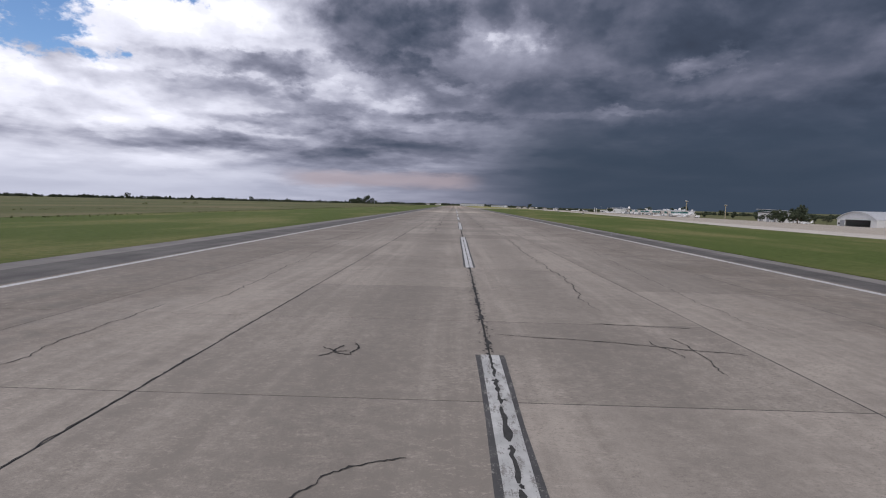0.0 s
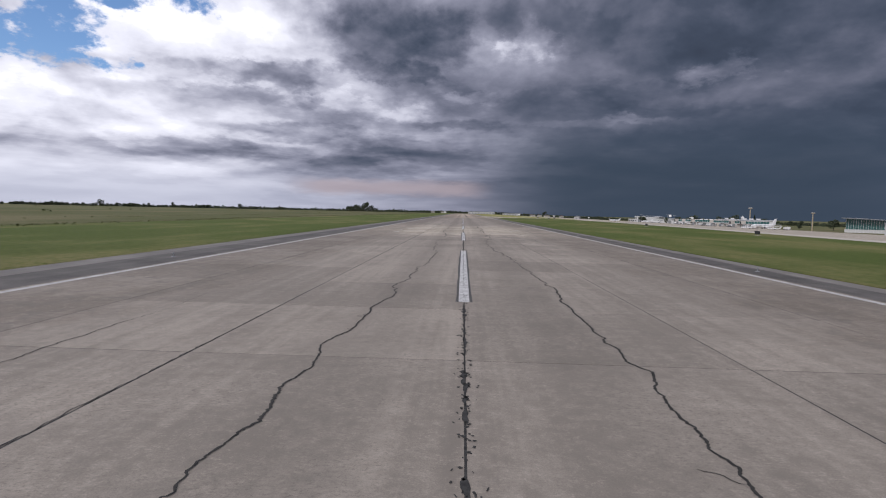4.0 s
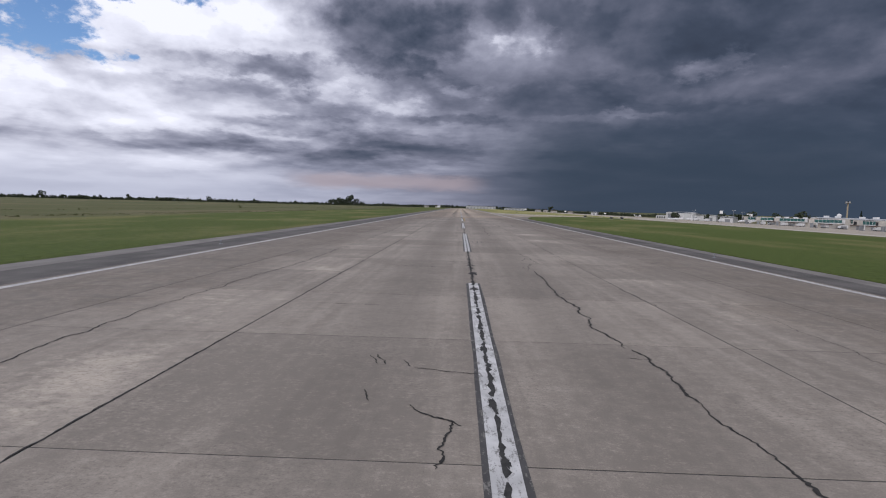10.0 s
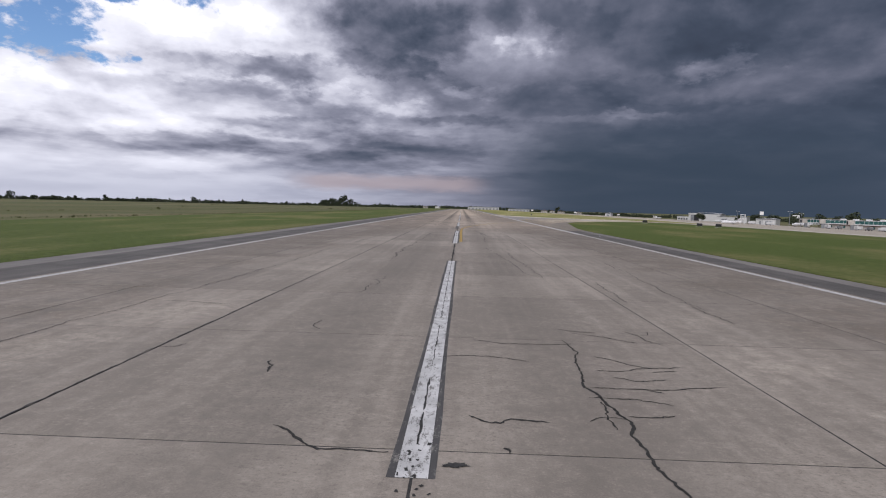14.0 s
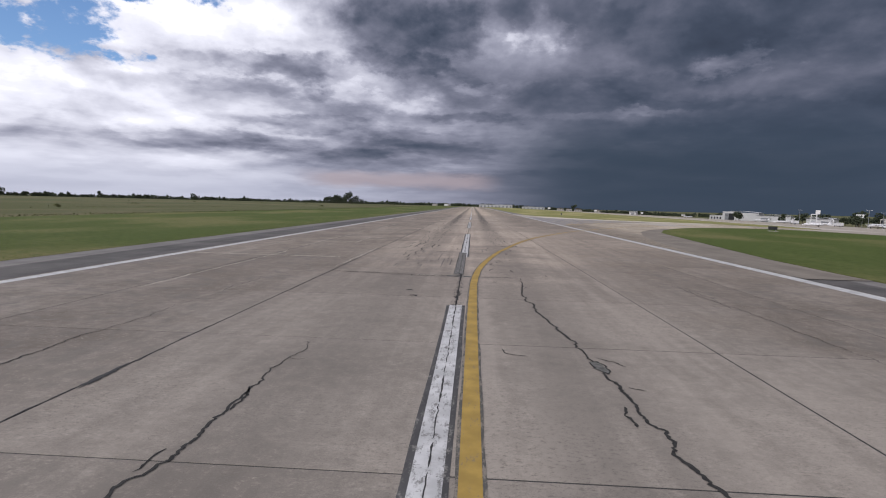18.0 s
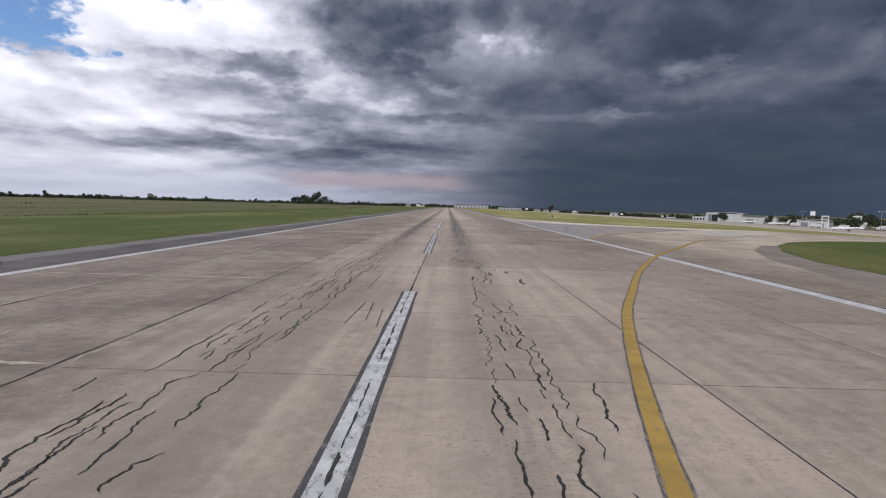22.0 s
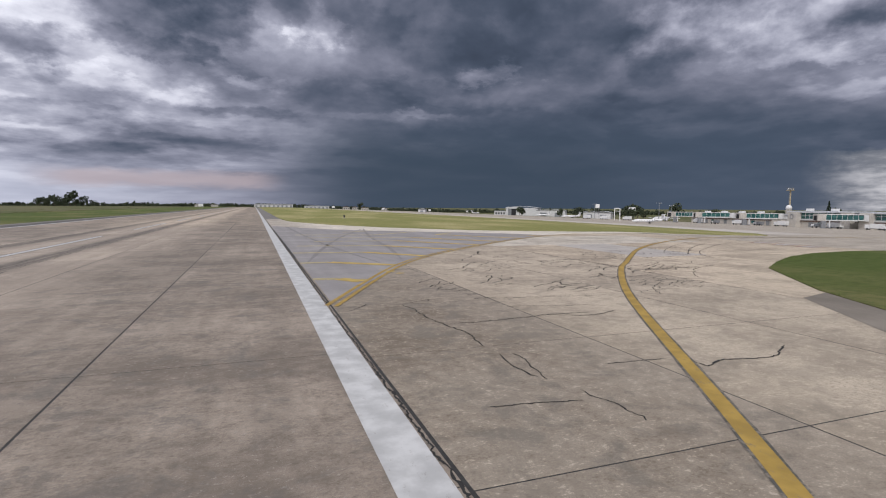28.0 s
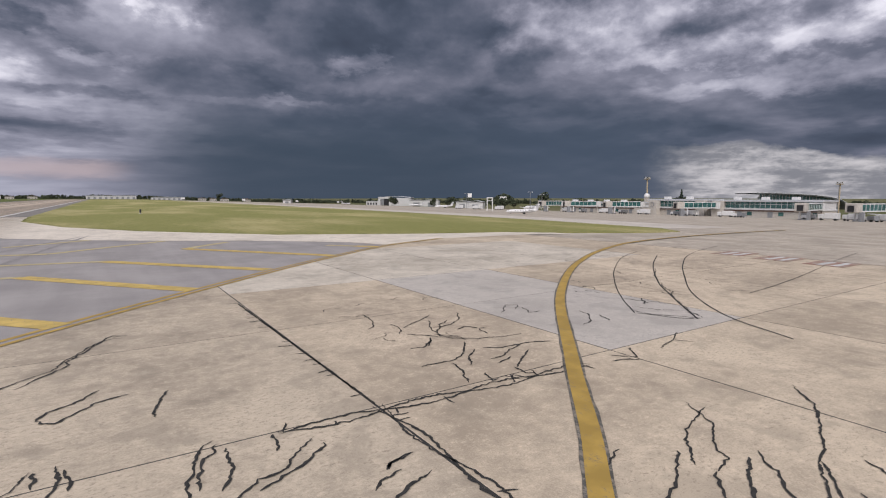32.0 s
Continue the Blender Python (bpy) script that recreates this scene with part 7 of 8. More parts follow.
def build_concourse(length, tall, pier_at, label):
    """A glazed boarding concourse: runs along local x, its front looks to local -y."""
    top = empty("concourse", (0, 0, 0), label, "terminal", "terminal wings")
    L = length / 2
    part("ground_floor", boxed(-L, L, 0.6, 15, -0.5, 3.6), CREAM_WALL, top, "cream ground floor wall")
    n = int(length / 4.5)
    for i in range(n):
        x = -L + (i + 0.5) * length / n
        if i % 3 != 1:
            part("service_door" if i % 3 else "ground_window", boxed(x - 1.1, x + 1.1, 0.52, 0.7, 0.2 if i % 3 else 1.0, 2.7), GREY_STEEL if i % 3 else GLASS, top)
    part("red_band", boxed(-L, L, 0.25, 0.62, 3.0, 3.45), RUST, top, "dark red band")
    part("deck", boxed(-L - 0.3, L + 0.3, -0.1, 15.2, 3.6, 4.25, 0.06), WHITE_WALL, top, "white floor edge")
    part("upper_wall", boxed(-L, L, 0.9, 14.6, 4.25, tall - 0.9), WHITE_WALL, top)
    m = int(length / 2.2)
    for i in range(m):
        x0, x1 = -L + i * length / m, -L + (i + 1) * length / m
        part("glass_pane", boxed(x0 + 0.07, x1 - 0.07, 0.72, 0.86, 4.5, tall - 1.1), GLASS, top)
        part("mullion", boxed(x1 - 0.06, x1 + 0.06, 0.60, 0.90, 4.3, tall - 0.95), WHITE_STEEL, top)
    part("transom", boxed(-L, L, 0.62, 0.9, 6.2, 6.32), WHITE_STEEL, top)
    part("eave", boxed(-L - 0.6, L + 0.6, -0.4, 15.4, tall - 0.95, tall - 0.35, 0.08), PALE_ROOF, top)
    part("roof", boxed(-L - 0.2, L + 0.2, 0.4, 15.0, tall - 0.35, tall, 0.1), PALE_ROOF, top, "pale metal roof")
    for i in range(max(2, int(length / 14))):
        x = -L + 6 + i * 13.0
        part("roof_unit", boxed(x, x + 2.6, 5, 8, tall, tall + 1.3, 0.08), WHITE_STEEL, top, "air conditioning unit")
    for x in pier_at:
        pier = part("stair_tower", boxed(x - 2.3, x + 2.3, -3.2, 1.0, -0.5, tall - 0.6, 0.05), CREAM_WALL, top, "cream concrete stair tower")
        bm = bmesh.new()
        ring = [Vector((x + 0.85 * math.cos(a * math.pi / 8), -3.27, tall * 0.66 + 1.25 * math.sin(a * math.pi / 8))) for a in range(17)]
        for a, b in zip(ring, ring[1:]):
            rod(bm, a, b, 0.17, 0.17, 6)
        part("gate_ring", bm, GREY_STEEL, pier, "grey oval ring on the tower")
    return top


def build_bridge(length, label):
    """A boarding bridge: starts at its rotunda at the origin and reaches along local -y."""
    top = empty("boarding_bridge", (0, 0, 0), label, "boarding bridge", "boarding bridges")
    bm = bmesh.new()
    rod(bm, (0, 0, -0.4), (0, 0, 4.0), 0.6, 0.6, 10)
    part("column", bm, CREAM_WALL, top)
    bm = bmesh.new()
    rod(bm, (0, 0, 3.9), (0, 0, 7.0), 2.2, 2.2, 14)
    part("rotunda", bm, WHITE_WALL, top)
    tunnel = part("tunnel", boxed(-1.6, 1.6, -length, -1.6, 4.1, 4.5, 0.04), WHITE_STEEL, top, "glazed walkway tunnel")
    part("tunnel_roof", boxed(-1.75, 1.75, -length, -1.6, 6.85, 7.15, 0.05), WHITE_STEEL, tunnel)
    k = int(length / 2.6)
    for i in range(k):
        y1 = -1.7 - i * (length - 2) / k
        y0 = y1 - (length - 2) / k
        for sx in (-1, 1):
            part("side_pane", boxed(min(sx * 1.5, sx * 1.42), max(sx * 1.5, sx * 1.42), y0 + 0.06, y1 - 0.06, 4.55, 6.82), GLASS, tunnel)
            part("tunnel_post", boxed(min(sx * 1.62, sx * 1.40), max(sx * 1.62, sx * 1.40), y0 - 0.06, y0 + 0.06, 4.4, 6.9), WHITE_STEEL, tunnel)
    cab = part("cab", boxed(-2.0, 2.0, -length - 3.6, -length, 3.9, 7.3, 0.15), CREAM_WALL, top, "cab at the bridge head")
    part("cab_door", boxed(-1.1, 1.1, -length - 3.72, -length - 3.55, 4.2, 6.5), DARK_HOLE, cab)
    for sx in (-1.5, 1.5):
        bm = bmesh.new()
        rod(bm, (sx, -length + 2.0, 0.5), (sx, -length + 2.0, 4.3), 0.28, 0.28, 8)
        part("lift_leg", bm, WHITE_STEEL, top)
        bm = bmesh.new()
        rod(bm, (sx - 0.25, -length + 2.0, 0.45), (sx + 0.25, -length + 2.0, 0.45), 0.5, 0.5, 12)
        part("wheel", bm, TYRE, top)
    part("bogie", boxed(-1.9, 1.9, -length + 1.5, -length + 2.5, 0.55, 0.95), GREY_STEEL, top)
    part("side_stair", boxed(2.0, 3.0, -length - 2.5, -length - 0.5, 0.0, 4.0), GREY_STEEL, top, "service stair")
    return top


def arch_profile(w, h, flat, n=18):
    return [(-w / 2 + w * i / n, flat + (h - flat) * math.sin(math.pi * i / n) ** 0.75) for i in range(n + 1)]


def shell(bm, profile, y0, y1, t):
    """A bent roof sheet of some thickness over a profile in x and z."""
    low = [[bm.verts.new((x, y, z)) for x, z in profile] for y in (y0, y1)]
    high = [[bm.verts.new((x, y, z + t)) for x, z in profile] for y in (y0, y1)]
    for i in range(len(profile) - 1):
        bm.faces.new((high[0][i], high[0][i + 1], high[1][i + 1], high[1][i]))
        bm.faces.new((low[0][i], low[1][i], low[1][i + 1], low[0][i + 1]))
        for k in (0, 1):
            q = (low[k][i], low[k][i + 1], high[k][i + 1], high[k][i])
            bm.faces.new(q if k == 0 else q[::-1])
    return bm


def build_arched_hangar():
    """Front looks to local -y."""
    top = empty("arched_hangar", (0, 0, 0), "old hangar with a grey arched roof and a dark open front", "hangar")
    prof = arch_profile(38, 11, 5.2)
    part("roof", shell(bmesh.new(), prof, -0.8, 40, 0.35), PALE_ROOF, top, "grey curved metal roof")
    for x0, x1 in ((-19, -11), (13.5, 19)):
        part("front_wall", boxed(x0, x1, 0, 0.4, -0.5, 5.2), WHITE_WALL, top)
    part("side_wall", boxed(-19, -18.6, 0.4, 40, -0.5, 5.2), WHITE_WALL, top)
    part("side_wall", boxed(18.6, 19, 0.4, 40, -0.5, 5.2), WHITE_WALL, top)
    # back wall coloured near black for the shade deep in the hangar
    part("back_wall", boxed(-18.6, 18.6, 39, 39.4, -0.5, 7), DARK_HOLE, top)
    bm = bmesh.new()
    face = [bm.verts.new((x, 0.2, z)) for x, z in prof] + [bm.verts.new((19, 0.2, 5.0)), bm.verts.new((-19, 0.2, 5.0))]
    bm.faces.new(face)
    part("gable", bm, PALE_ROOF, top, "grey gable sheet")
    part("sliding_door", boxed(-16, -11.2, -0.2, 0.0, -0.3, 4.6), GREY_STEEL, top)
    part("office_window", boxed(-18, -15, -0.06, 0.1, 1.0, 2.6), DARK_HOLE, top)
    return top


def build_hangar():
    top = empty("maintenance_hangar", (0, 0, 0), "large white hangar with a tall dark door and a low annex", "hangar")
    part("wall", boxed(-27, 27, 0.4, 42, -0.5, 12.0), WHITE_WALL, top, "white metal wall")
    for x0, x1 in ((-27, -23.4), (-9, -6)):
        part("door_jamb", boxed(x0, x1, -0.6, 0.4, -0.5, 12.8), WHITE_WALL, top)
    part("lintel", boxed(-27, -6, -0.6, 0.4, 10.6, 13.4), WHITE_WALL, top)
    # thin near-black sheet before the wall, standing for the shaded inside
    part("door_opening", boxed(-23.3, -9.1, 0.1, 0.38, -0.5, 10.5), DARK_HOLE, top, "dark open doorway")
    for i in range(3):
        part("door_leaf", boxed(-23.0 + i * 1.9, -21.3 + i * 1.9, -0.3 - i * 0.1, -0.15 - i * 0.1, -0.3, 10.3), GREY_STEEL, top)
    part("roof", shell(bmesh.new(), [(-27.5 + 55 * i / 14, 12.0 + 2.2 * math.sin(math.pi * i / 14)) for i in range(15)], -0.8, 42.5, 0.4), PALE_ROOF, top)
    part("annex", boxed(-48, -27.2, 3, 20, -0.5, 6.4), WHITE_WALL, top, "low white annex")
    for i in range(4):
        part("annex_window", boxed(-46 + i * 4.6, -43.4 + i * 4.6, 2.9, 3.1, 1.4, 4.6), DARK_HOLE, top)
    part("annex_roof", boxed(-48.4, -27.2, 2.6, 20.4, 6.4, 6.9), PALE_ROOF, top)
    return top


def build_shed(length, height, deep, label, name="shed", doors=3):
    top = empty(name, (0, 0, 0), label, "shed", "long sheds")
    L = length / 2
    part("wall", boxed(-L, L, 0, deep, -0.5, height), WHITE_WALL, top, "white wall")
    part("roof", shell(bmesh.new(), [(-L - .4 + (length + .8) * i / 2, height + (1.1 if i == 1 else 0)) for i in range(3)], -0.5, deep + 0.5, 0.25), PALE_ROOF, top)
    for i in range(doors):
        x = -L + (i + 0.5) * length / doors
        part("door", boxed(x - length / doors * .22, x + length / doors * .22, -0.1, 0.1, -0.3, height * 0.62), GREY_STEEL, top)
    part("gutter", boxed(-L - .3, L + .3, -0.6, -0.4, height - 0.3, height), GREY_STEEL, top)
    return top


def build_house(name, w, h, label):
    top = empty(name, (0, 0, 0), label, "house", "far houses")
    part("wall", boxed(-w / 2, w / 2, 0, 8, -0.5, h), CREAM_WALL, top)
    part("roof", shell(bmesh.new(), [(-w / 2 - .5, h - .2), (0, h + 2.2), (w / 2 + .5, h - .2)], -0.5, 8.5, 0.25), RUST, top, "dark red roof")
    for i in range(3):
        x = -w / 2 + (i + .5) * w / 3
        part("window", boxed(x - .8, x + .8, -0.08, 0.06, 1.0, 2.4), DARK_HOLE, top)
    return top


def hull(bm, stations, sides=14):
    """A body of revolution with squashed rings along x: (x, radius, height)."""
    rings = [[bm.verts.new((x, r * math.cos(2 * math.pi * k / sides), z + r * math.sin(2 * math.pi * k / sides))) for k in range(sides)] for x, r, z in stations]
    for a, b in zip(rings, rings[1:]):
        for k in range(sides):
            bm.faces.new((a[k], a[(k + 1) % sides], b[(k + 1) % sides], b[k]))
    bm.faces.new(rings[0][::-1])
    bm.faces.new(rings[-1])
    return bm


def plate(bm, outline, t, upright=False):
    """A wing or fin: outline in plan (x, y), or upright (x, z), with thickness t."""
    put = (lambda x, y, s: (x, s, y)) if upright else (lambda x, y, s: (x, y, s))
    a = [bm.verts.new(put(*p[:2], (p[2] if len(p) > 2 else 0) - t / 2)) for p in outline]
    b = [bm.verts.new(put(*p[:2], (p[2] if len(p) > 2 else 0) + t / 2)) for p in outline]
    bm.faces.new(a[::-1])
    bm.faces.new(b)
    for i in range(len(a)):
        j = (i + 1) % len(a)
        bm.faces.new((a[i], a[j], b[j], b[i]))
    bmesh.ops.recalc_face_normals(bm, faces=bm.faces[:])
    return bm


def build_aircraft(name, label, size, tail_engines, fin=AIRCRAFT_WHITE):
    """Nose towards local +x; size is the length in metres."""
    s = size / 20.0
    top = empty(name, (0, 0, 0), label, "aircraft", "parked aircraft")
    part("fuselage", hull(bmesh.new(), [(10 * s, 0.1 * s, 1.6 * s), (9.5 * s, 0.45 * s, 1.65 * s), (8.2 * s, 0.85 * s, 1.8 * s), (6 * s, 1.05 * s, 1.9 * s), (-4 * s, 1.05 * s, 1.9 * s), (-7.5 * s, 0.7 * s, 2.2 * s), (-10 * s, 0.2 * s, 2.5 * s)]), AIRCRAFT_WHITE, top, "white fuselage", smooth=True)
    for sy in (-1, 1):
        part("wing", plate(bmesh.new(), [(2 * s, sy * 0.9 * s, 1.4 * s), (-2.2 * s, sy * 9.5 * s, 2.0 * s), (-3.4 * s, sy * 9.5 * s, 2.0 * s), (-2 * s, sy * 0.9 * s, 1.4 * s)], 0.22 * s), AIRCRAFT_WHITE, top)
        if tail_engines:
            eng, ez = (-5.2 * s, sy * 1.7 * s), 2.6 * s
        else:
            eng, ez = (1.2 * s, sy * 3.4 * s), 1.0 * s
        bm = bmesh.new()
        rod(bm, (eng[0] - 1.5 * s, eng[1], ez), (eng[0] + 1.3 * s, eng[1], ez), 0.42 * s, 0.58 * s, 12)
        engine = part("engine", bm, AIRCRAFT_WHITE, top)
        bm = bmesh.new()
        rod(bm, (eng[0] + 1.25 * s, eng[1], ez), (eng[0] + 1.34 * s, eng[1], ez), 0.48 * s, 0.48 * s, 12)
        part("intake", bm, DARK_HOLE, engine)
        tz = 6.0 * s if tail_engines else 2.6 * s
        part("tailplane", plate(bmesh.new(), [(-8.0 * s, 0, tz), (-9.6 * s, sy * 3.6 * s, tz), (-10.6 * s, sy * 3.6 * s, tz), (-10.0 * s, 0, tz)], 0.16 * s), AIRCRAFT_WHITE, top)
        bm = bmesh.new()
        rod(bm, (-1.2 * s, sy * 1.6 * s, 0.45 * s), (-1.2 * s, sy * 1.6 * s, 1.4 * s), 0.1 * s)
        part("gear_leg", bm, GREY_STEEL, top)
        bm = bmesh.new()
        rod(bm, (-1.2 * s, sy * 1.5 * s, 0.42 * s), (-1.2 * s, sy * 1.75 * s, 0.42 * s), 0.42 * s, None, 12)
        part("main_wheel", bm, TYRE, top)
        for i in range(9):
            y = sy * 1.04 * s
            part("window", boxed(5.2 * s - i * s - 0.16 * s, 5.2 * s - i * s + 0.16 * s, min(y, y * 1.012), max(y, y * 1.012), 2.02 * s, 2.4 * s), DARK_HOLE, top)
    part("tail_fin", plate(bmesh.new(), [(-6.6 * s, 2.6 * s), (-9.2 * s, 6.3 * s), (-10.8 * s, 6.3 * s), (-9.8 * s, 2.5 * s)], 0.24 * s, True), fin, top, "tail fin")
    bm = bmesh.new()
    rod(bm, (7.2 * s, 0, 0.3 * s), (7.2 * s, 0, 1.4 * s), 0.08 * s)
    part("nose_leg", bm, GREY_STEEL, top)
    bm = bmesh.new()
    rod(bm, (7.2 * s, -0.12 * s, 0.3 * s), (7.2 * s, 0.12 * s, 0.3 * s), 0.3 * s, None, 12)
    part("nose_wheel", bm, TYRE, top)
    part("windscreen", boxed(8.5 * s, 8.95 * s, -0.5 * s, 0.5 * s, 2.0 * s, 2.42 * s, 0.05 * s), DARK_HOLE, top)
    return top


def build_truck(name, label, body_mat, length=7.0, height=2.9):
    top = empty(name, (0, 0, 0), label, "vehicle", "ground vehicles")
    L = length / 2
    part("load_body", boxed(-L, L - 2.1, -1.15, 1.15, 0.75, height, 0.06), body_mat, top)
    cab = part("cab", boxed(L - 2.0, L, -1.1, 1.1, 0.6, height * 0.82, 0.18), WHITE_STEEL, top)
    part("windscreen", boxed(L - 0.02, L + 0.03, -0.95, 0.95, 1.35, height * 0.74), DARK_HOLE, cab)
    part("chassis", boxed(-L, L - 0.1, -0.8, 0.8, 0.5, 0.75), GREY_STEEL, top)
    for x in (-L + 1.2, L - 1.1):
        for sy in (-1, 1):
            bm = bmesh.new()
            rod(bm, (x, sy * 0.85, 0.45), (x, sy * 1.15, 0.45), 0.45, None, 12)
            part("wheel", bm, TYRE, top)
    return top


def build_gate():
    top = empty("portal_frame", (0, 0, 0), "white steel portal frame standing on the apron", "frame")
    for x in (-2.2, 2.2):
        part("post", boxed(x - 0.35, x + 0.35, -0.35, 0.35, -0.3, 9.6, 0.04), WHITE_STEEL, top)
    part("beam", boxed(-2.6, 2.6, -0.4, 0.4, 9.6, 10.3, 0.04), WHITE_STEEL, top)
    part("brace", boxed(-1.9, 1.9, -0.2, 0.2, 7.6, 7.9), WHITE_STEEL, top)
    for x in (-2.2, 2.2):
        part("footing", boxed(x - 0.7, x + 0.7, -0.7, 0.7, -0.3, 0.35, 0.05), CREAM_WALL, top)
    return top


def build_sign():
    top = empty("taxi_sign", (0, 0, 0), "black backed taxiway sign board low in the grass", "sign", "taxiway signs")
    part("panel", boxed(-0.14, 0.14, -0.85, 0.85, 0.3, 1.0, 0.03), BLACK_BOX, top)
    for y in (-0.55, 0.55):
        part("leg", boxed(-0.05, 0.05, y - 0.05, y + 0.05, -0.1, 0.32), GREY_STEEL, top)
    part("footing", boxed(-0.3, 0.3, -0.95, 0.95, -0.1, 0.06), CREAM_WALL, top)
    return top


def build_light():
    top = empty("edge_light", (0, 0, 0), "small runway edge light on a short stem", "lamp", "edge lights")
    bm = bmesh.new()
    rod(bm, (0, 0, -0.05), (0, 0, 0.04), 0.16, 0.14, 10)
    part("base", bm, GREY_STEEL, top)
    bm = bmesh.new()
    rod(bm, (0, 0, 0.03), (0, 0, 0.26), 0.035, 0.035, 8)
    part("stem", bm, GREY_STEEL, top)
    bm = bmesh.new()
    bmesh.ops.create_uvsphere(bm, u_segments=10, v_segments=6, radius=0.07)
    bmesh.ops.translate(bm, vec=(0, 0, 0.29), verts=bm.verts[:])
    part("lens", bm, GREY_STEEL, top, smooth=True)
    return top


def build_board():
    top = empty("marker_board", (0, 0, 0), "white marker board on two posts in the field", "sign", "marker boards")
    part("panel", boxed(-2.2, 2.2, -0.08, 0.08, 2.2, 4.6, 0.03), BOARD_WHITE, top)
    for x in (-1.6, 1.6):
        part("post", boxed(x - 0.1, x + 0.1, -0.1, 0.1, -0.2, 2.3), GREY_STEEL, top)
    part("rail", boxed(-2.0, 2.0, 0.08, 0.16, 3.3, 3.5), GREY_STEEL, top)
    return top


def build_pole():
    top = empty("lamp_post", (0, 0, 0), "thin grey lamp post on the apron", "lamp post", "lamp posts")
    bm = bmesh.new()
    rod(bm, (0, 0, -0.3), (0, 0, 12.0), 0.22, 0.12, 8)
    part("pole", bm, GREY_STEEL, top)
    for sx in (-1, 1):
        arm = part("arm", boxed(min(0, sx * 1.3), max(0, sx * 1.3), -0.06, 0.06, 11.8, 11.95), GREY_STEEL, top)
        part("lamp_head", boxed(sx * 1.3 - 0.35, sx * 1.3 + 0.35, -0.18, 0.18, 11.7, 11.92, 0.04), WHITE_STEEL, arm)
    part("footing", boxed(-0.5, 0.5, -0.5, 0.5, -0.3, 0.4, 0.05), CREAM_WALL, top)
    return top


def build_billboard():
    top = empty("billboard", (0, 0, 0), "white billboard on tall steel posts behind the apron", "billboard", "billboards")
    panel = part("panel", boxed(-3.0, 3.0, -0.15, 0.15, 8.4, 11.4, 0.03), BOARD_WHITE, top)
    part("panel_edge", boxed(-3.1, 3.1, -0.05, 0.22, 8.2, 8.4), GREY_STEEL, panel)
    for x in (-1.8, 1.8):
        part("post", boxed(x - 0.16, x + 0.16, -0.05, 0.28, -0.3, 8.4), GREY_STEEL, top)
    part("brace", boxed(-1.8, 1.8, 0.0, 0.12, 4.2, 4.4), GREY_STEEL, top)
    return top


def stand(ob, x, y, turn=0.0, lift=0.0):
    ob.matrix_basis = pose(x, y, fall(x) + lift, 0, 0, turn) @ Matrix.Diagonal((*ob.scale, 1))
    return ob


# ---- terminal, along the apron's far side; its front looks to the runway ----
WEST = -90.0
FRONT = 292.0
stand(build_concourse(34, 8.6, (-12.5, 14.5), "white boarding concourse with a teal glass band"), FRONT, 731, WEST)
stand(build_concourse(46, 8.4, (-21.0,), "long white concourse glazed in teal along the apron"), FRONT, 687, WEST)
stand(build_concourse(58, 6.8, (), "lower white concourse wing with teal windows"), FRONT + 4, 790, WEST)
for y, turn, length, label in ((708, WEST - 24, 19, "boarding bridge with glazed sides at the concourse"), (664, WEST + 8, 24, "white boarding bridge with teal glazing"), (751, WEST - 18, 20, "boarding bridge folded beside the concourse"),
                               (782, WEST - 25, 18, "white boarding bridge at the lower wing"), (812, WEST + 4, 17, "white boarding bridge at the end of the wing"), (640, WEST - 10, 22, "boarding bridge over parked vehicles")):
    stand(build_bridge(length, label), FRONT - 2.5, y, turn)
mast = build_mast()
mast.scale = (0.9, 0.9, 0.95)
stand(mast, 352, 792)
copy_thing(mast, pose(354, 680, fall(354)) @ Matrix.Diagonal((0.8, 0.8, 0.76, 1)))


def build_hall():
    """Main hall behind the concourse: a long curved dark roof over glass, front to local -y."""
    top = empty("terminal_hall", (0, 0, 0), "terminal hall with a sweeping grey curved roof over teal glass", "terminal")
    prof = [(-38.5, 16.8), (-23, 16.6), (-8, 16.0), (8, 15.0), (20, 13.6), (28, 11.6), (33, 8.6), (36.5, 4.6)]
    part("roof", shell(bmesh.new(), prof, -6, 34, 0.7), HALL_ROOF, top, "grey curved metal roof")
    part("roof_edge", shell(bmesh.new(), [(x, z + 0.72) for x, z in prof], -6.6, -5.4, 0.35), PALE_ROOF, top, "pale roof edge")
    for i in range(24):
        x0 = -33.6 + i * 2.7
        z = np.interp(x0 + 2.7, [p[0] for p in prof], [p[1] for p in prof]) - 0.1
        part("glass_panel", boxed(x0 + 0.1, x0 + 2.6, 0, 0.3, 4, float(z)), GLASS, top)
        part("mullion", boxed(x0 - 0.1, x0 + 0.1, -0.2, 0.4, 0, float(z)), WHITE_STEEL, top)
    part("plinth", boxed(-35, 31.5, 0.1, 30, -0.5, 4), WHITE_WALL, top)
    return top


hall = build_hall()
hall.scale = (0.85, 1.0, 0.95)
stand(hall, 468, 744, -42)
for x, y, h in ((339, 758, 15),):
    stand(build_cypress(int(y), h), x, y)
bm = bmesh.new()
bmesh.ops.create_uvsphere(bm, u_segments=16, v_segments=10, radius=1.9)
dome = part("radar_dome", bm, WHITE_STEEL, smooth=True)
tagged(dome, "white round radar dome above the concourse roof", "dome")
dome.location = (338, 782, fall(338) + 11.5)
pedestal = part("pedestal", boxed(-1.2, 1.2, -1.2, 1.2, -11.7, -1.2), CREAM_WALL, dome)
gate = build_gate()
gate.scale = (0.66, 0.7, 0.72)
stand(gate, 215, 794, -37)
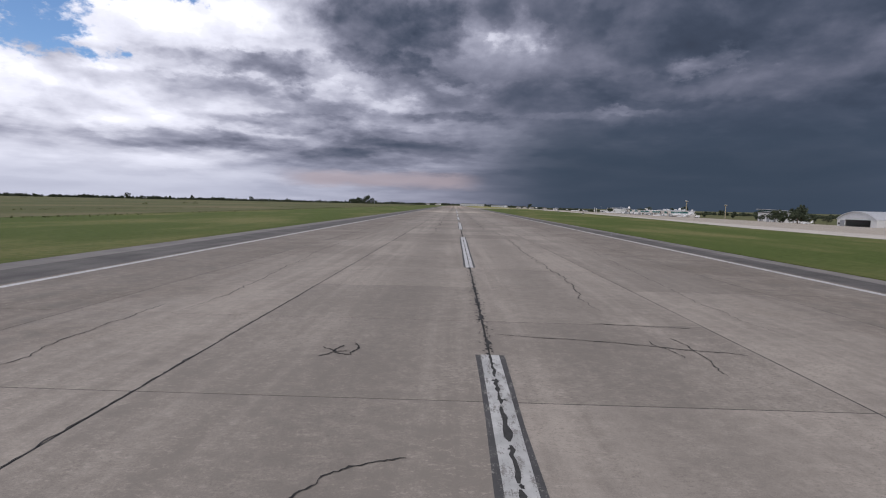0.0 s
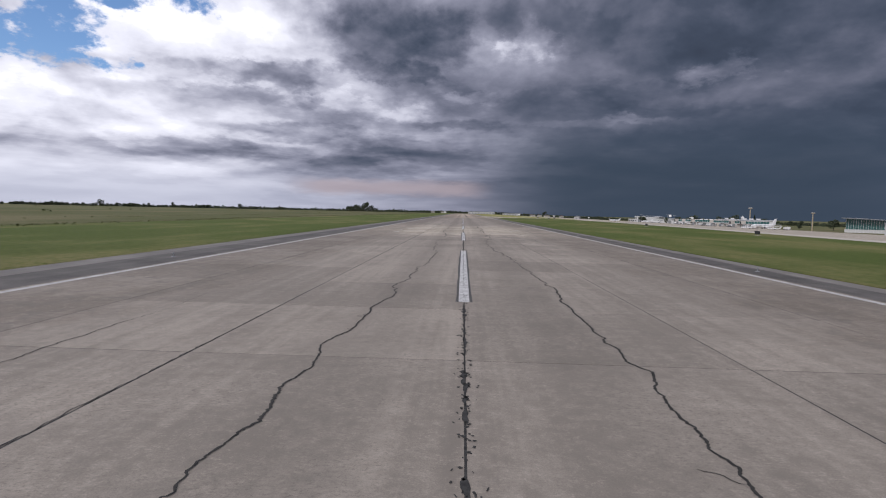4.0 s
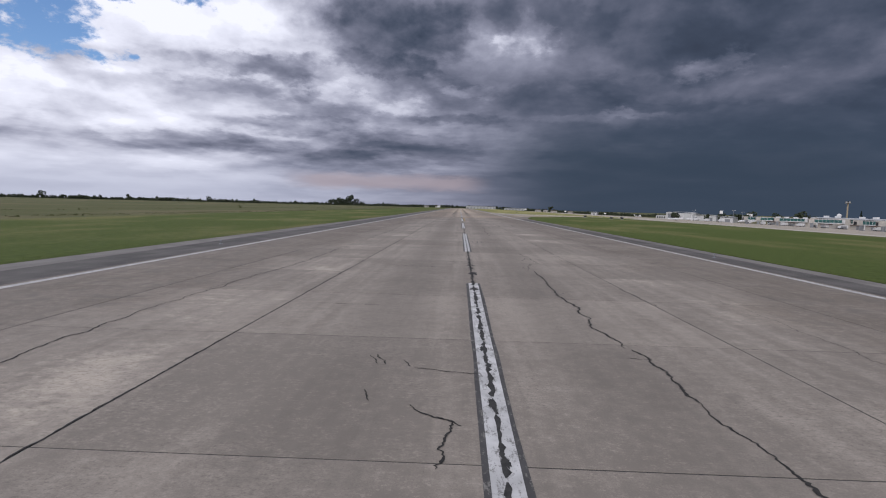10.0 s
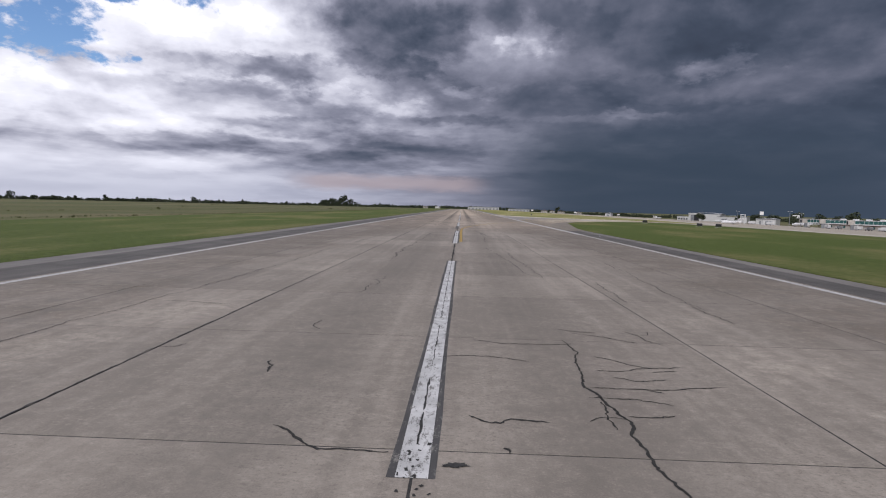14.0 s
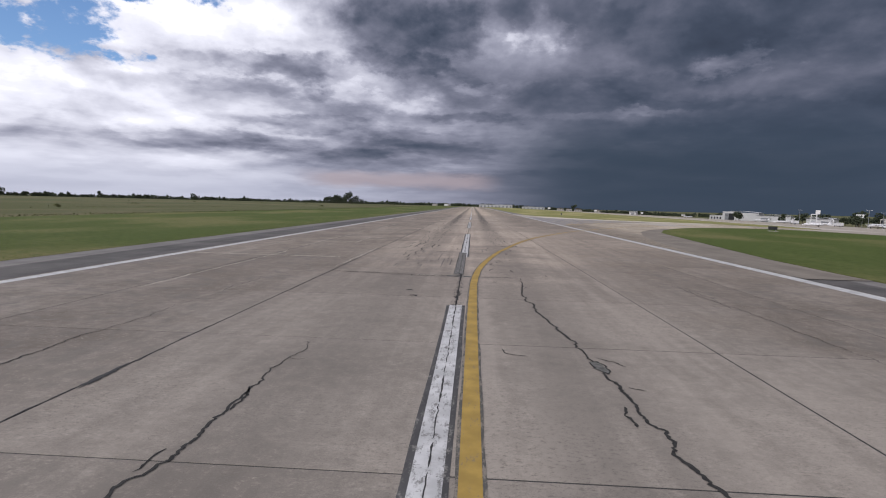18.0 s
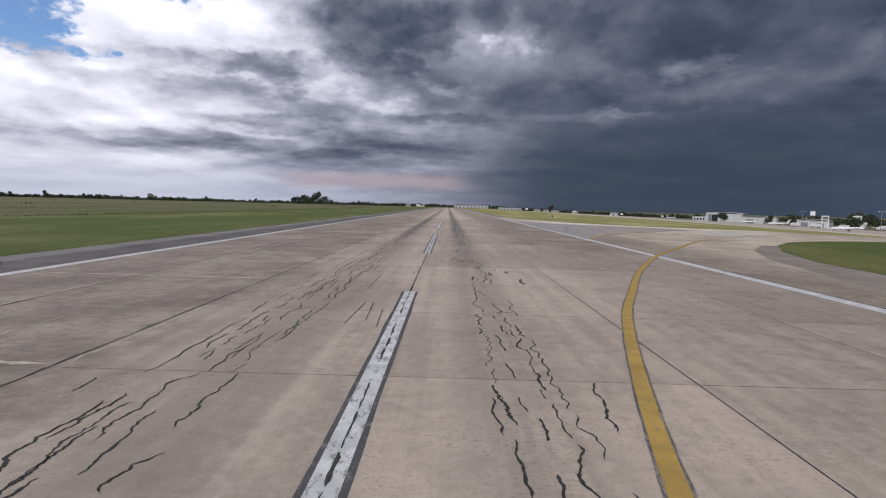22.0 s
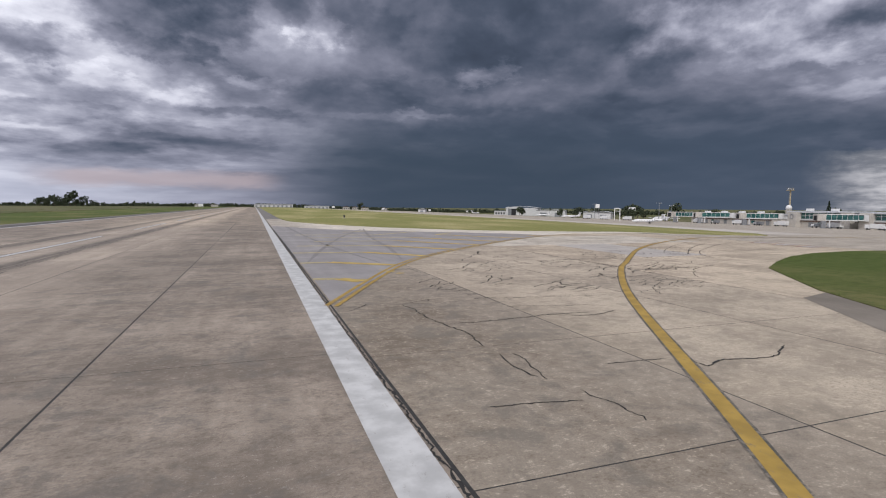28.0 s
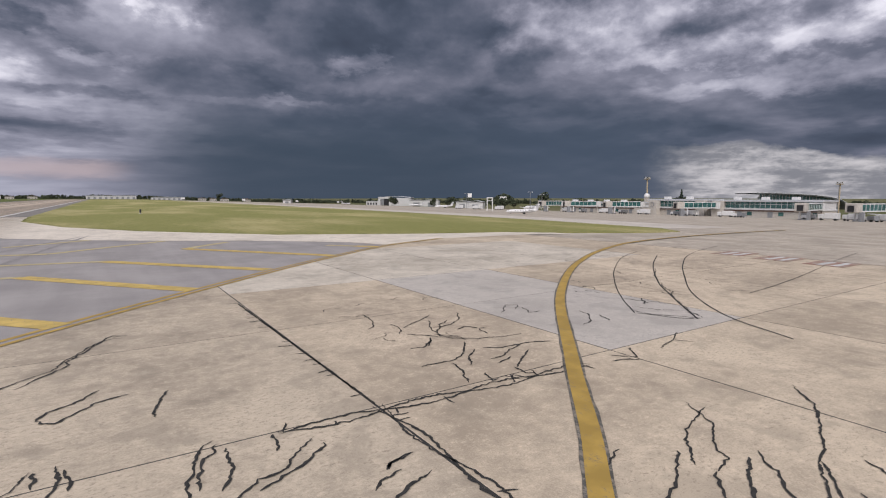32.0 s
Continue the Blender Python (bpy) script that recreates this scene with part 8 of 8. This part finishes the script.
stand(build_shed(30, 9.0, 24, "white cargo building with grey doors beside the apron", "cargo_building", 3), 318, 528, WEST)
stand(build_shed(20, 5.5, 16, "low cream store beside the cargo building", "store_building", 2), 306, 500, WEST)
pole = stand(build_pole(), 259, 809, -37)
copy_thing(pole, pose(266, 806, fall(266), 0, 0, -37) @ Matrix.Scale(0.9, 4))
copy_thing(pole, pose(240, 850, fall(240), 0, 0, -30) @ Matrix.Scale(0.9, 4))
sign_board = stand(build_billboard(), 343, 935, -38)
copy_thing(sign_board, pose(319, 954, fall(319), 0, 0, -36) @ Matrix.Diagonal((0.6, 1, 1.2, 1)))
stand(build_shed(13, 6.5, 10, "pale two storey hut behind the apron", "control_hut", 1), 356, 1018, WEST + 52)
stand(build_arched_hangar(), 295, 378, WEST)
stand(build_shed(44, 6.5, 26, "white gabled hangar beside the arched one", "hangar_shed", 2), 300, 328, WEST)
big_hangar = build_hangar()
big_hangar.scale = (0.82, 0.82, 0.88)
stand(big_hangar, 369, 1194, WEST + 52)
stand(build_shed(38, 8.2, 18, "long white storage hangar with grey doors", doors=2), 384, 1142, WEST + 50)
stand(build_shed(14, 6.0, 12, "small white store with a grey door", doors=1), 330, 960, WEST + 40)
stand(build_shed(10, 4.0, 10, "small white hut in the far field", doors=1), 240, 1250, WEST + 60)
stand(build_shed(78, 6.2, 24, "very long white shed beyond the runway end", doors=9), 55, 1700)
stand(build_shed(52, 5.0, 20, "long pale shed beyond the runway end", doors=6), 146, 1715)
for i, (x, w) in enumerate(((206, 14), (228, 12), (252, 16), (292, 12), (-60, 13), (-92, 12))):
    stand(build_house("house", w, 4.2, "cream house with a dark red roof near the trees"), x, 1690 + 12 * (i % 3))

# parked aircraft and vehicles
jet = stand(build_aircraft("business_jet", "white business jet parked on the apron", 12, True), 165, 712, 148)
stand(build_aircraft("airliner", "white airliner with a blue tail parked by the terminal", 24, False, AIRCRAFT_BLUE), 288, 838, 200)
copy_thing(jet, pose(276, 932, fall(276), 0, 0, 165) @ Matrix.Scale(1.35, 4))
copy_thing(jet, pose(352, 1108, fall(352), 0, 0, 150) @ Matrix.Scale(1.5, 4))
stand(build_aircraft("turboprop", "small white aircraft parked before the hangar", 15, True), 300, 1196, 20)
stand(build_aircraft("light_aircraft", "small white light aircraft beside the old hangar", 9, False), 268, 392, 120)
stand(build_aircraft("airliner", "white airliner nosed in at the concourse", 30, False), 276, 628, 200)
small = stand(build_aircraft("light_jet", "small white jet on the taxi lane", 10, True), 244, 556, 168)
copy_thing(small, pose(204, 518, fall(204), 0, 0, 160))
truck = stand(build_truck("service_truck", "white service truck parked at the concourse", WHITE_STEEL), 278, 648, 80)
for x, y, a in ((275, 655, 95), (272, 636, 70), (280, 628, 88), (283, 700, 100), (281, 716, 85), (279, 742, 90), (284, 772, 95), (282, 800, 80), (262, 868, 100), (255, 880, 90), (268, 850, 95), (284, 606, 90)):
    copy_thing(truck, pose(x, y, fall(x), 0, 0, a))
van = stand(build_truck("baggage_van", "small grey baggage van on the apron", GREY_STEEL, 5.0, 2.2), 276, 690, 85)
for x, y, a in ((280, 664, 100), (277, 722, 75), (280, 756, 95), (270, 640, 60), (281, 786, 90)):
    copy_thing(van, pose(x, y, fall(x), 0, 0, a))

# signs and lights in the grass
sign = stand(build_sign(), 64, 530, 20, 0.03)
for x, y, a in ((67.5, 527, 20), (66.5, 330, 0), (64.5, 255, 0), (60, 560, 30), (42, 700, 0)):
    copy_thing(sign, pose(x, y, fall(x) + 0.03, 0, 0, a))
lamp = stand(build_light(), -21.5, 0)
for k in range(0, 24):
    y = 2 + k * 58.0
    for x in (-21.5, 20.9):
        if (k or x > 0) and not (x > 0 and 486 < y < 650):
            copy_thing(lamp, pose(x, y, -0.03))
board = stand(build_board(), 130, 1350, 0)
for x, y in ((215, 1380), (300, 1395), (380, 1420), (470, 1440), (-34, 1120)):
    copy_thing(board, pose(x, y, fall(x)))

# ---- trees ----
kinds = [build_tree(s, h, w, label) for s, h, w, label in ((11, 9, 4.2, "dark broadleaf tree in the far treeline"), (12, 7, 4.0, "low rounded tree in the far treeline"), (13, 11, 4.6, "taller tree standing out of the far treeline"),
                                                           (14, 8, 3.2, "slender dark tree in the far treeline"), (15, 10, 5.4, "wide spreading tree in the far treeline"))]
LINE = [(-1650, 150), (-1400, 750), (-1000, 1350), (-480, 1720), (-60, 1840), (330, 1800), (640, 1560), (820, 1250), (860, 900), (780, 560), (700, 200), (560, -100)]
rng = random.Random(9)
spots = []
for (x0, y0), (x1, y1) in zip(LINE, LINE[1:]):
    for i in range(int(math.hypot(x1 - x0, y1 - y0) / 19)):
        f = rng.random()
        spots.append((x0 + (x1 - x0) * f + rng.gauss(0, 25), y0 + (y1 - y0) * f + rng.gauss(0, 25), rng.uniform(0.5, 0.9) * (rng.uniform(1.4, 2.0) if rng.random() < 0.12 else 1)))
GROVE = [(-296, 1575, 2.1), (-284, 1580, 2.3), (-272, 1572, 2.2), (-310, 1585, 1.7), (-258, 1590, 1.7), (-322, 1590, 1.6), (-246, 1600, 1.5), (-290, 1562, 1.4), (-277, 1564, 1.5), (-302, 1566, 1.3), (-264, 1570, 1.4), (-283, 1560, 1.2), (-314, 1572, 1.3), (-760, 1480, 1.7), (-900, 1400, 1.6), (345, 1150, 1.2), (352, 1160, 1), (338, 1142, 0.9), (365, 1090, 1.3), (380, 1075, 1.2), (395, 1060, 1.4), (410, 1050, 1.3), (430, 1030, 1.3), (340, 935, 1.3), (350, 945, 1.4), (332, 920, 1.1), (400, 985, 1.4), (420, 960, 1.5), (445, 930, 1.4), (380, 880, 1.1)]
BY_APRON = [(300, 430, 0.9), (296, 442, 1), (302, 455, 1.1), (298, 468, 0.9), (305, 480, 1), (300, 415, 0.8), (292, 424, 1.2), (290, 436, 1.3), (294, 448, 1.2), (290, 460, 1.1), (293, 472, 1.2), (300, 490, 1), (288, 428, 0.8), (286, 452, 0.8), (310, 520, 0.7), (300, 512, 0.6), (335, 350, 1.3), (340, 335, 1.4), (480, 900, 1.5), (500, 860, 1.4), (460, 1180, 1.4), (480, 1120, 1.3)]
for a, (x, y, s) in enumerate(GROVE + BY_APRON + spots):
    src = kinds[a % 5]
    if a < 5:
        src.matrix_basis = pose(x, y, fall(x), 0, 0, rng.uniform(0, 360)) @ Matrix.Scale(s, 4)
    else:
        copy_thing(src, pose(x, y, fall(x), 0, 0, rng.uniform(0, 360))).scale = (s, s, s)
bm = bmesh.new()
for (x0, y0), (x1, y1) in zip(LINE, LINE[1:]):
    for i in range(int(math.hypot(x1 - x0, y1 - y0) / 1.25)):
        f = rng.random()
        x, y = x0 + (x1 - x0) * f + rng.gauss(0, 14), y0 + (y1 - y0) * f + rng.gauss(0, 14)
        h = rng.uniform(0.7, 1.25) * (6.0 + 2.6 * noise.noise((x / 70, y / 70, 0)) + 2.4 * noise.noise((x / 22, y / 22, 5)))
        if h > 1.2:
            leaf_cloud(bm, rng, (x, y, fall(x) + h * 0.42), (3.2, 3.2, h * 0.58), 20, 0.40 + 0.18 * h)
woods = part("far_woods", bm, LEAVES, label="dark hedge and scrub along the horizon", kind="stuff")
# scrub in the long grass and tufts along the pavement edges
bm = bmesh.new()
for _ in range(36):
    x, y = -rng.uniform(110, 620), rng.uniform(60, 1500)
    w = rng.uniform(0.6, 1.6)
    leaf_cloud(bm, rng, (x, y, 0.25), (w * rng.uniform(1, 3), w, 0.55), 16, 0.42)
for _ in range(1500):
    y = rng.uniform(-60, 1200)
    x = -76 + 5 * math.sin(y / 90) + rng.gauss(0, 1.6) if rng.random() < 0.75 else -118 + 9 * math.sin(y / 140) + rng.gauss(0, 2)
    leaf_cloud(bm, rng, (x, y, 0.03), (1.6, 3.2, 0.10), 4, 0.16)
part("scrub", bm, SCRUB, label="tufts of long grass and scrub in the field", kind="stuff")


def tufts(bm, x, y, z, h):
    for _ in range(3):
        a, lean = rng.uniform(0, 6.3), rng.uniform(0.02, 0.09)
        w = Vector((math.cos(a), math.sin(a), 0)) * 0.02
        p = Vector((x + rng.gauss(0, .05), y + rng.gauss(0, .05), z))
        bm.faces.new([bm.verts.new(q) for q in (p - w, p + w, p + Vector((rng.gauss(0, lean), rng.gauss(0, lean), h * rng.uniform(.6, 1.3))))])


bm = bmesh.new()
for _ in range(4500):
    y = rng.uniform(-20, 640)
    tufts(bm, -25.6 - abs(rng.gauss(0, 1.2)), y, -0.02, 0.07)
for outline, whole in ((ISLAND_1[:17], ISLAND_1), (ISLAND_2[1:13], ISLAND_2)):
    for (x0, y0), (x1, y1) in zip(outline, outline[1:]):
        n = int(min(math.hypot(x1 - x0, y1 - y0), 560) * 12)
        for _ in range(n):
            f = rng.random()
            x, y = x0 + (x1 - x0) * f, y0 + (y1 - y0) * f
            x, y = x + rng.gauss(0, 0.3), y + rng.gauss(0, 0.3)
            if y > -20 and inside(x, y, whole):
                tufts(bm, x, y, fall(x) + 0.02, 0.07)
part("verge_tufts", bm, BLADES, label="uneven grass tufts along the pavement edge", kind="stuff")

# ---- slabs ----
GREY_SLAB = concrete("replaced_slab_concrete", (0.365, 0.338, 0.305), (0.48, 0.445, 0.40), streaks=False)
pave(runway, LANES, range(-73, 152), CONCRETE, lambda x, y: abs(x) < 7.1 and 60 < y < 600 or (abs(x) < 19 and 470 < y < 570), runway_joint)
pave(taxiway, TAXI_LANES, range(-11, 17), TAXI_CONCRETE, lambda x, y: 495 < y < 650, taxi_joint,
     skip=lambda x, y: inside(x, y, TURNOFF) and y > 580 and all(inside(x + a, y + b, TURNOFF) for a in (-3, 3) for b in (-3, 3)))
PALE_SLAB = concrete("scaled_slab_concrete", (0.35, 0.312, 0.255), (0.60, 0.545, 0.46), streaks=False)
ROUGH_SLAB = concrete("weathered_slab_concrete", (0.258, 0.220, 0.173), (0.445, 0.384, 0.303), streaks=False, flaky=True)
FLAKY_SLAB = concrete("flaking_slab_concrete", (0.285, 0.240, 0.184), (0.510, 0.435, 0.334), streaks=False, flaky=True)
grey, pale, rough, flaky = {}, {}, {}, {}
for ob in taxiway.children:
    if ob.name.startswith(("slab", "far_slabs")):
        ob.matrix_parent_inverse = inv
    if ob.name.startswith("slab") and 44 < ob.location.x < 52 and 577 < ob.location.y < 588:
        if ob.data.name not in grey:
            grey[ob.data.name] = ob.data.copy()
            grey[ob.data.name].materials[0] = GREY_SLAB
        ob.data = grey[ob.data.name]
        tagged(ob, "newer grey concrete slab")
    elif ob.name.startswith("slab") and 38 < ob.location.x < 64 and 586 < ob.location.y < 604:
        if ob.data.name not in pale:
            pale[ob.data.name] = ob.data.copy()
            pale[ob.data.name].materials[0] = PALE_SLAB
        ob.data = pale[ob.data.name]
        tagged(ob, "pale flaking concrete slab")

    elif ob.name.startswith("slab") and ob.location.x < 25:
        if ob.data.name not in rough:
            rough[ob.data.name] = ob.data.copy()
            rough[ob.data.name].materials[0] = ROUGH_SLAB
        ob.data = rough[ob.data.name]
        tagged(ob, "weathered slab with flaking skin")
    elif ob.name.startswith("slab") and ob.location.x < 38:
        if ob.data.name not in flaky:
            flaky[ob.data.name] = ob.data.copy()
            flaky[ob.data.name].materials[0] = FLAKY_SLAB
        ob.data = flaky[ob.data.name]
        tagged(ob, "beige slab with flaking skin")
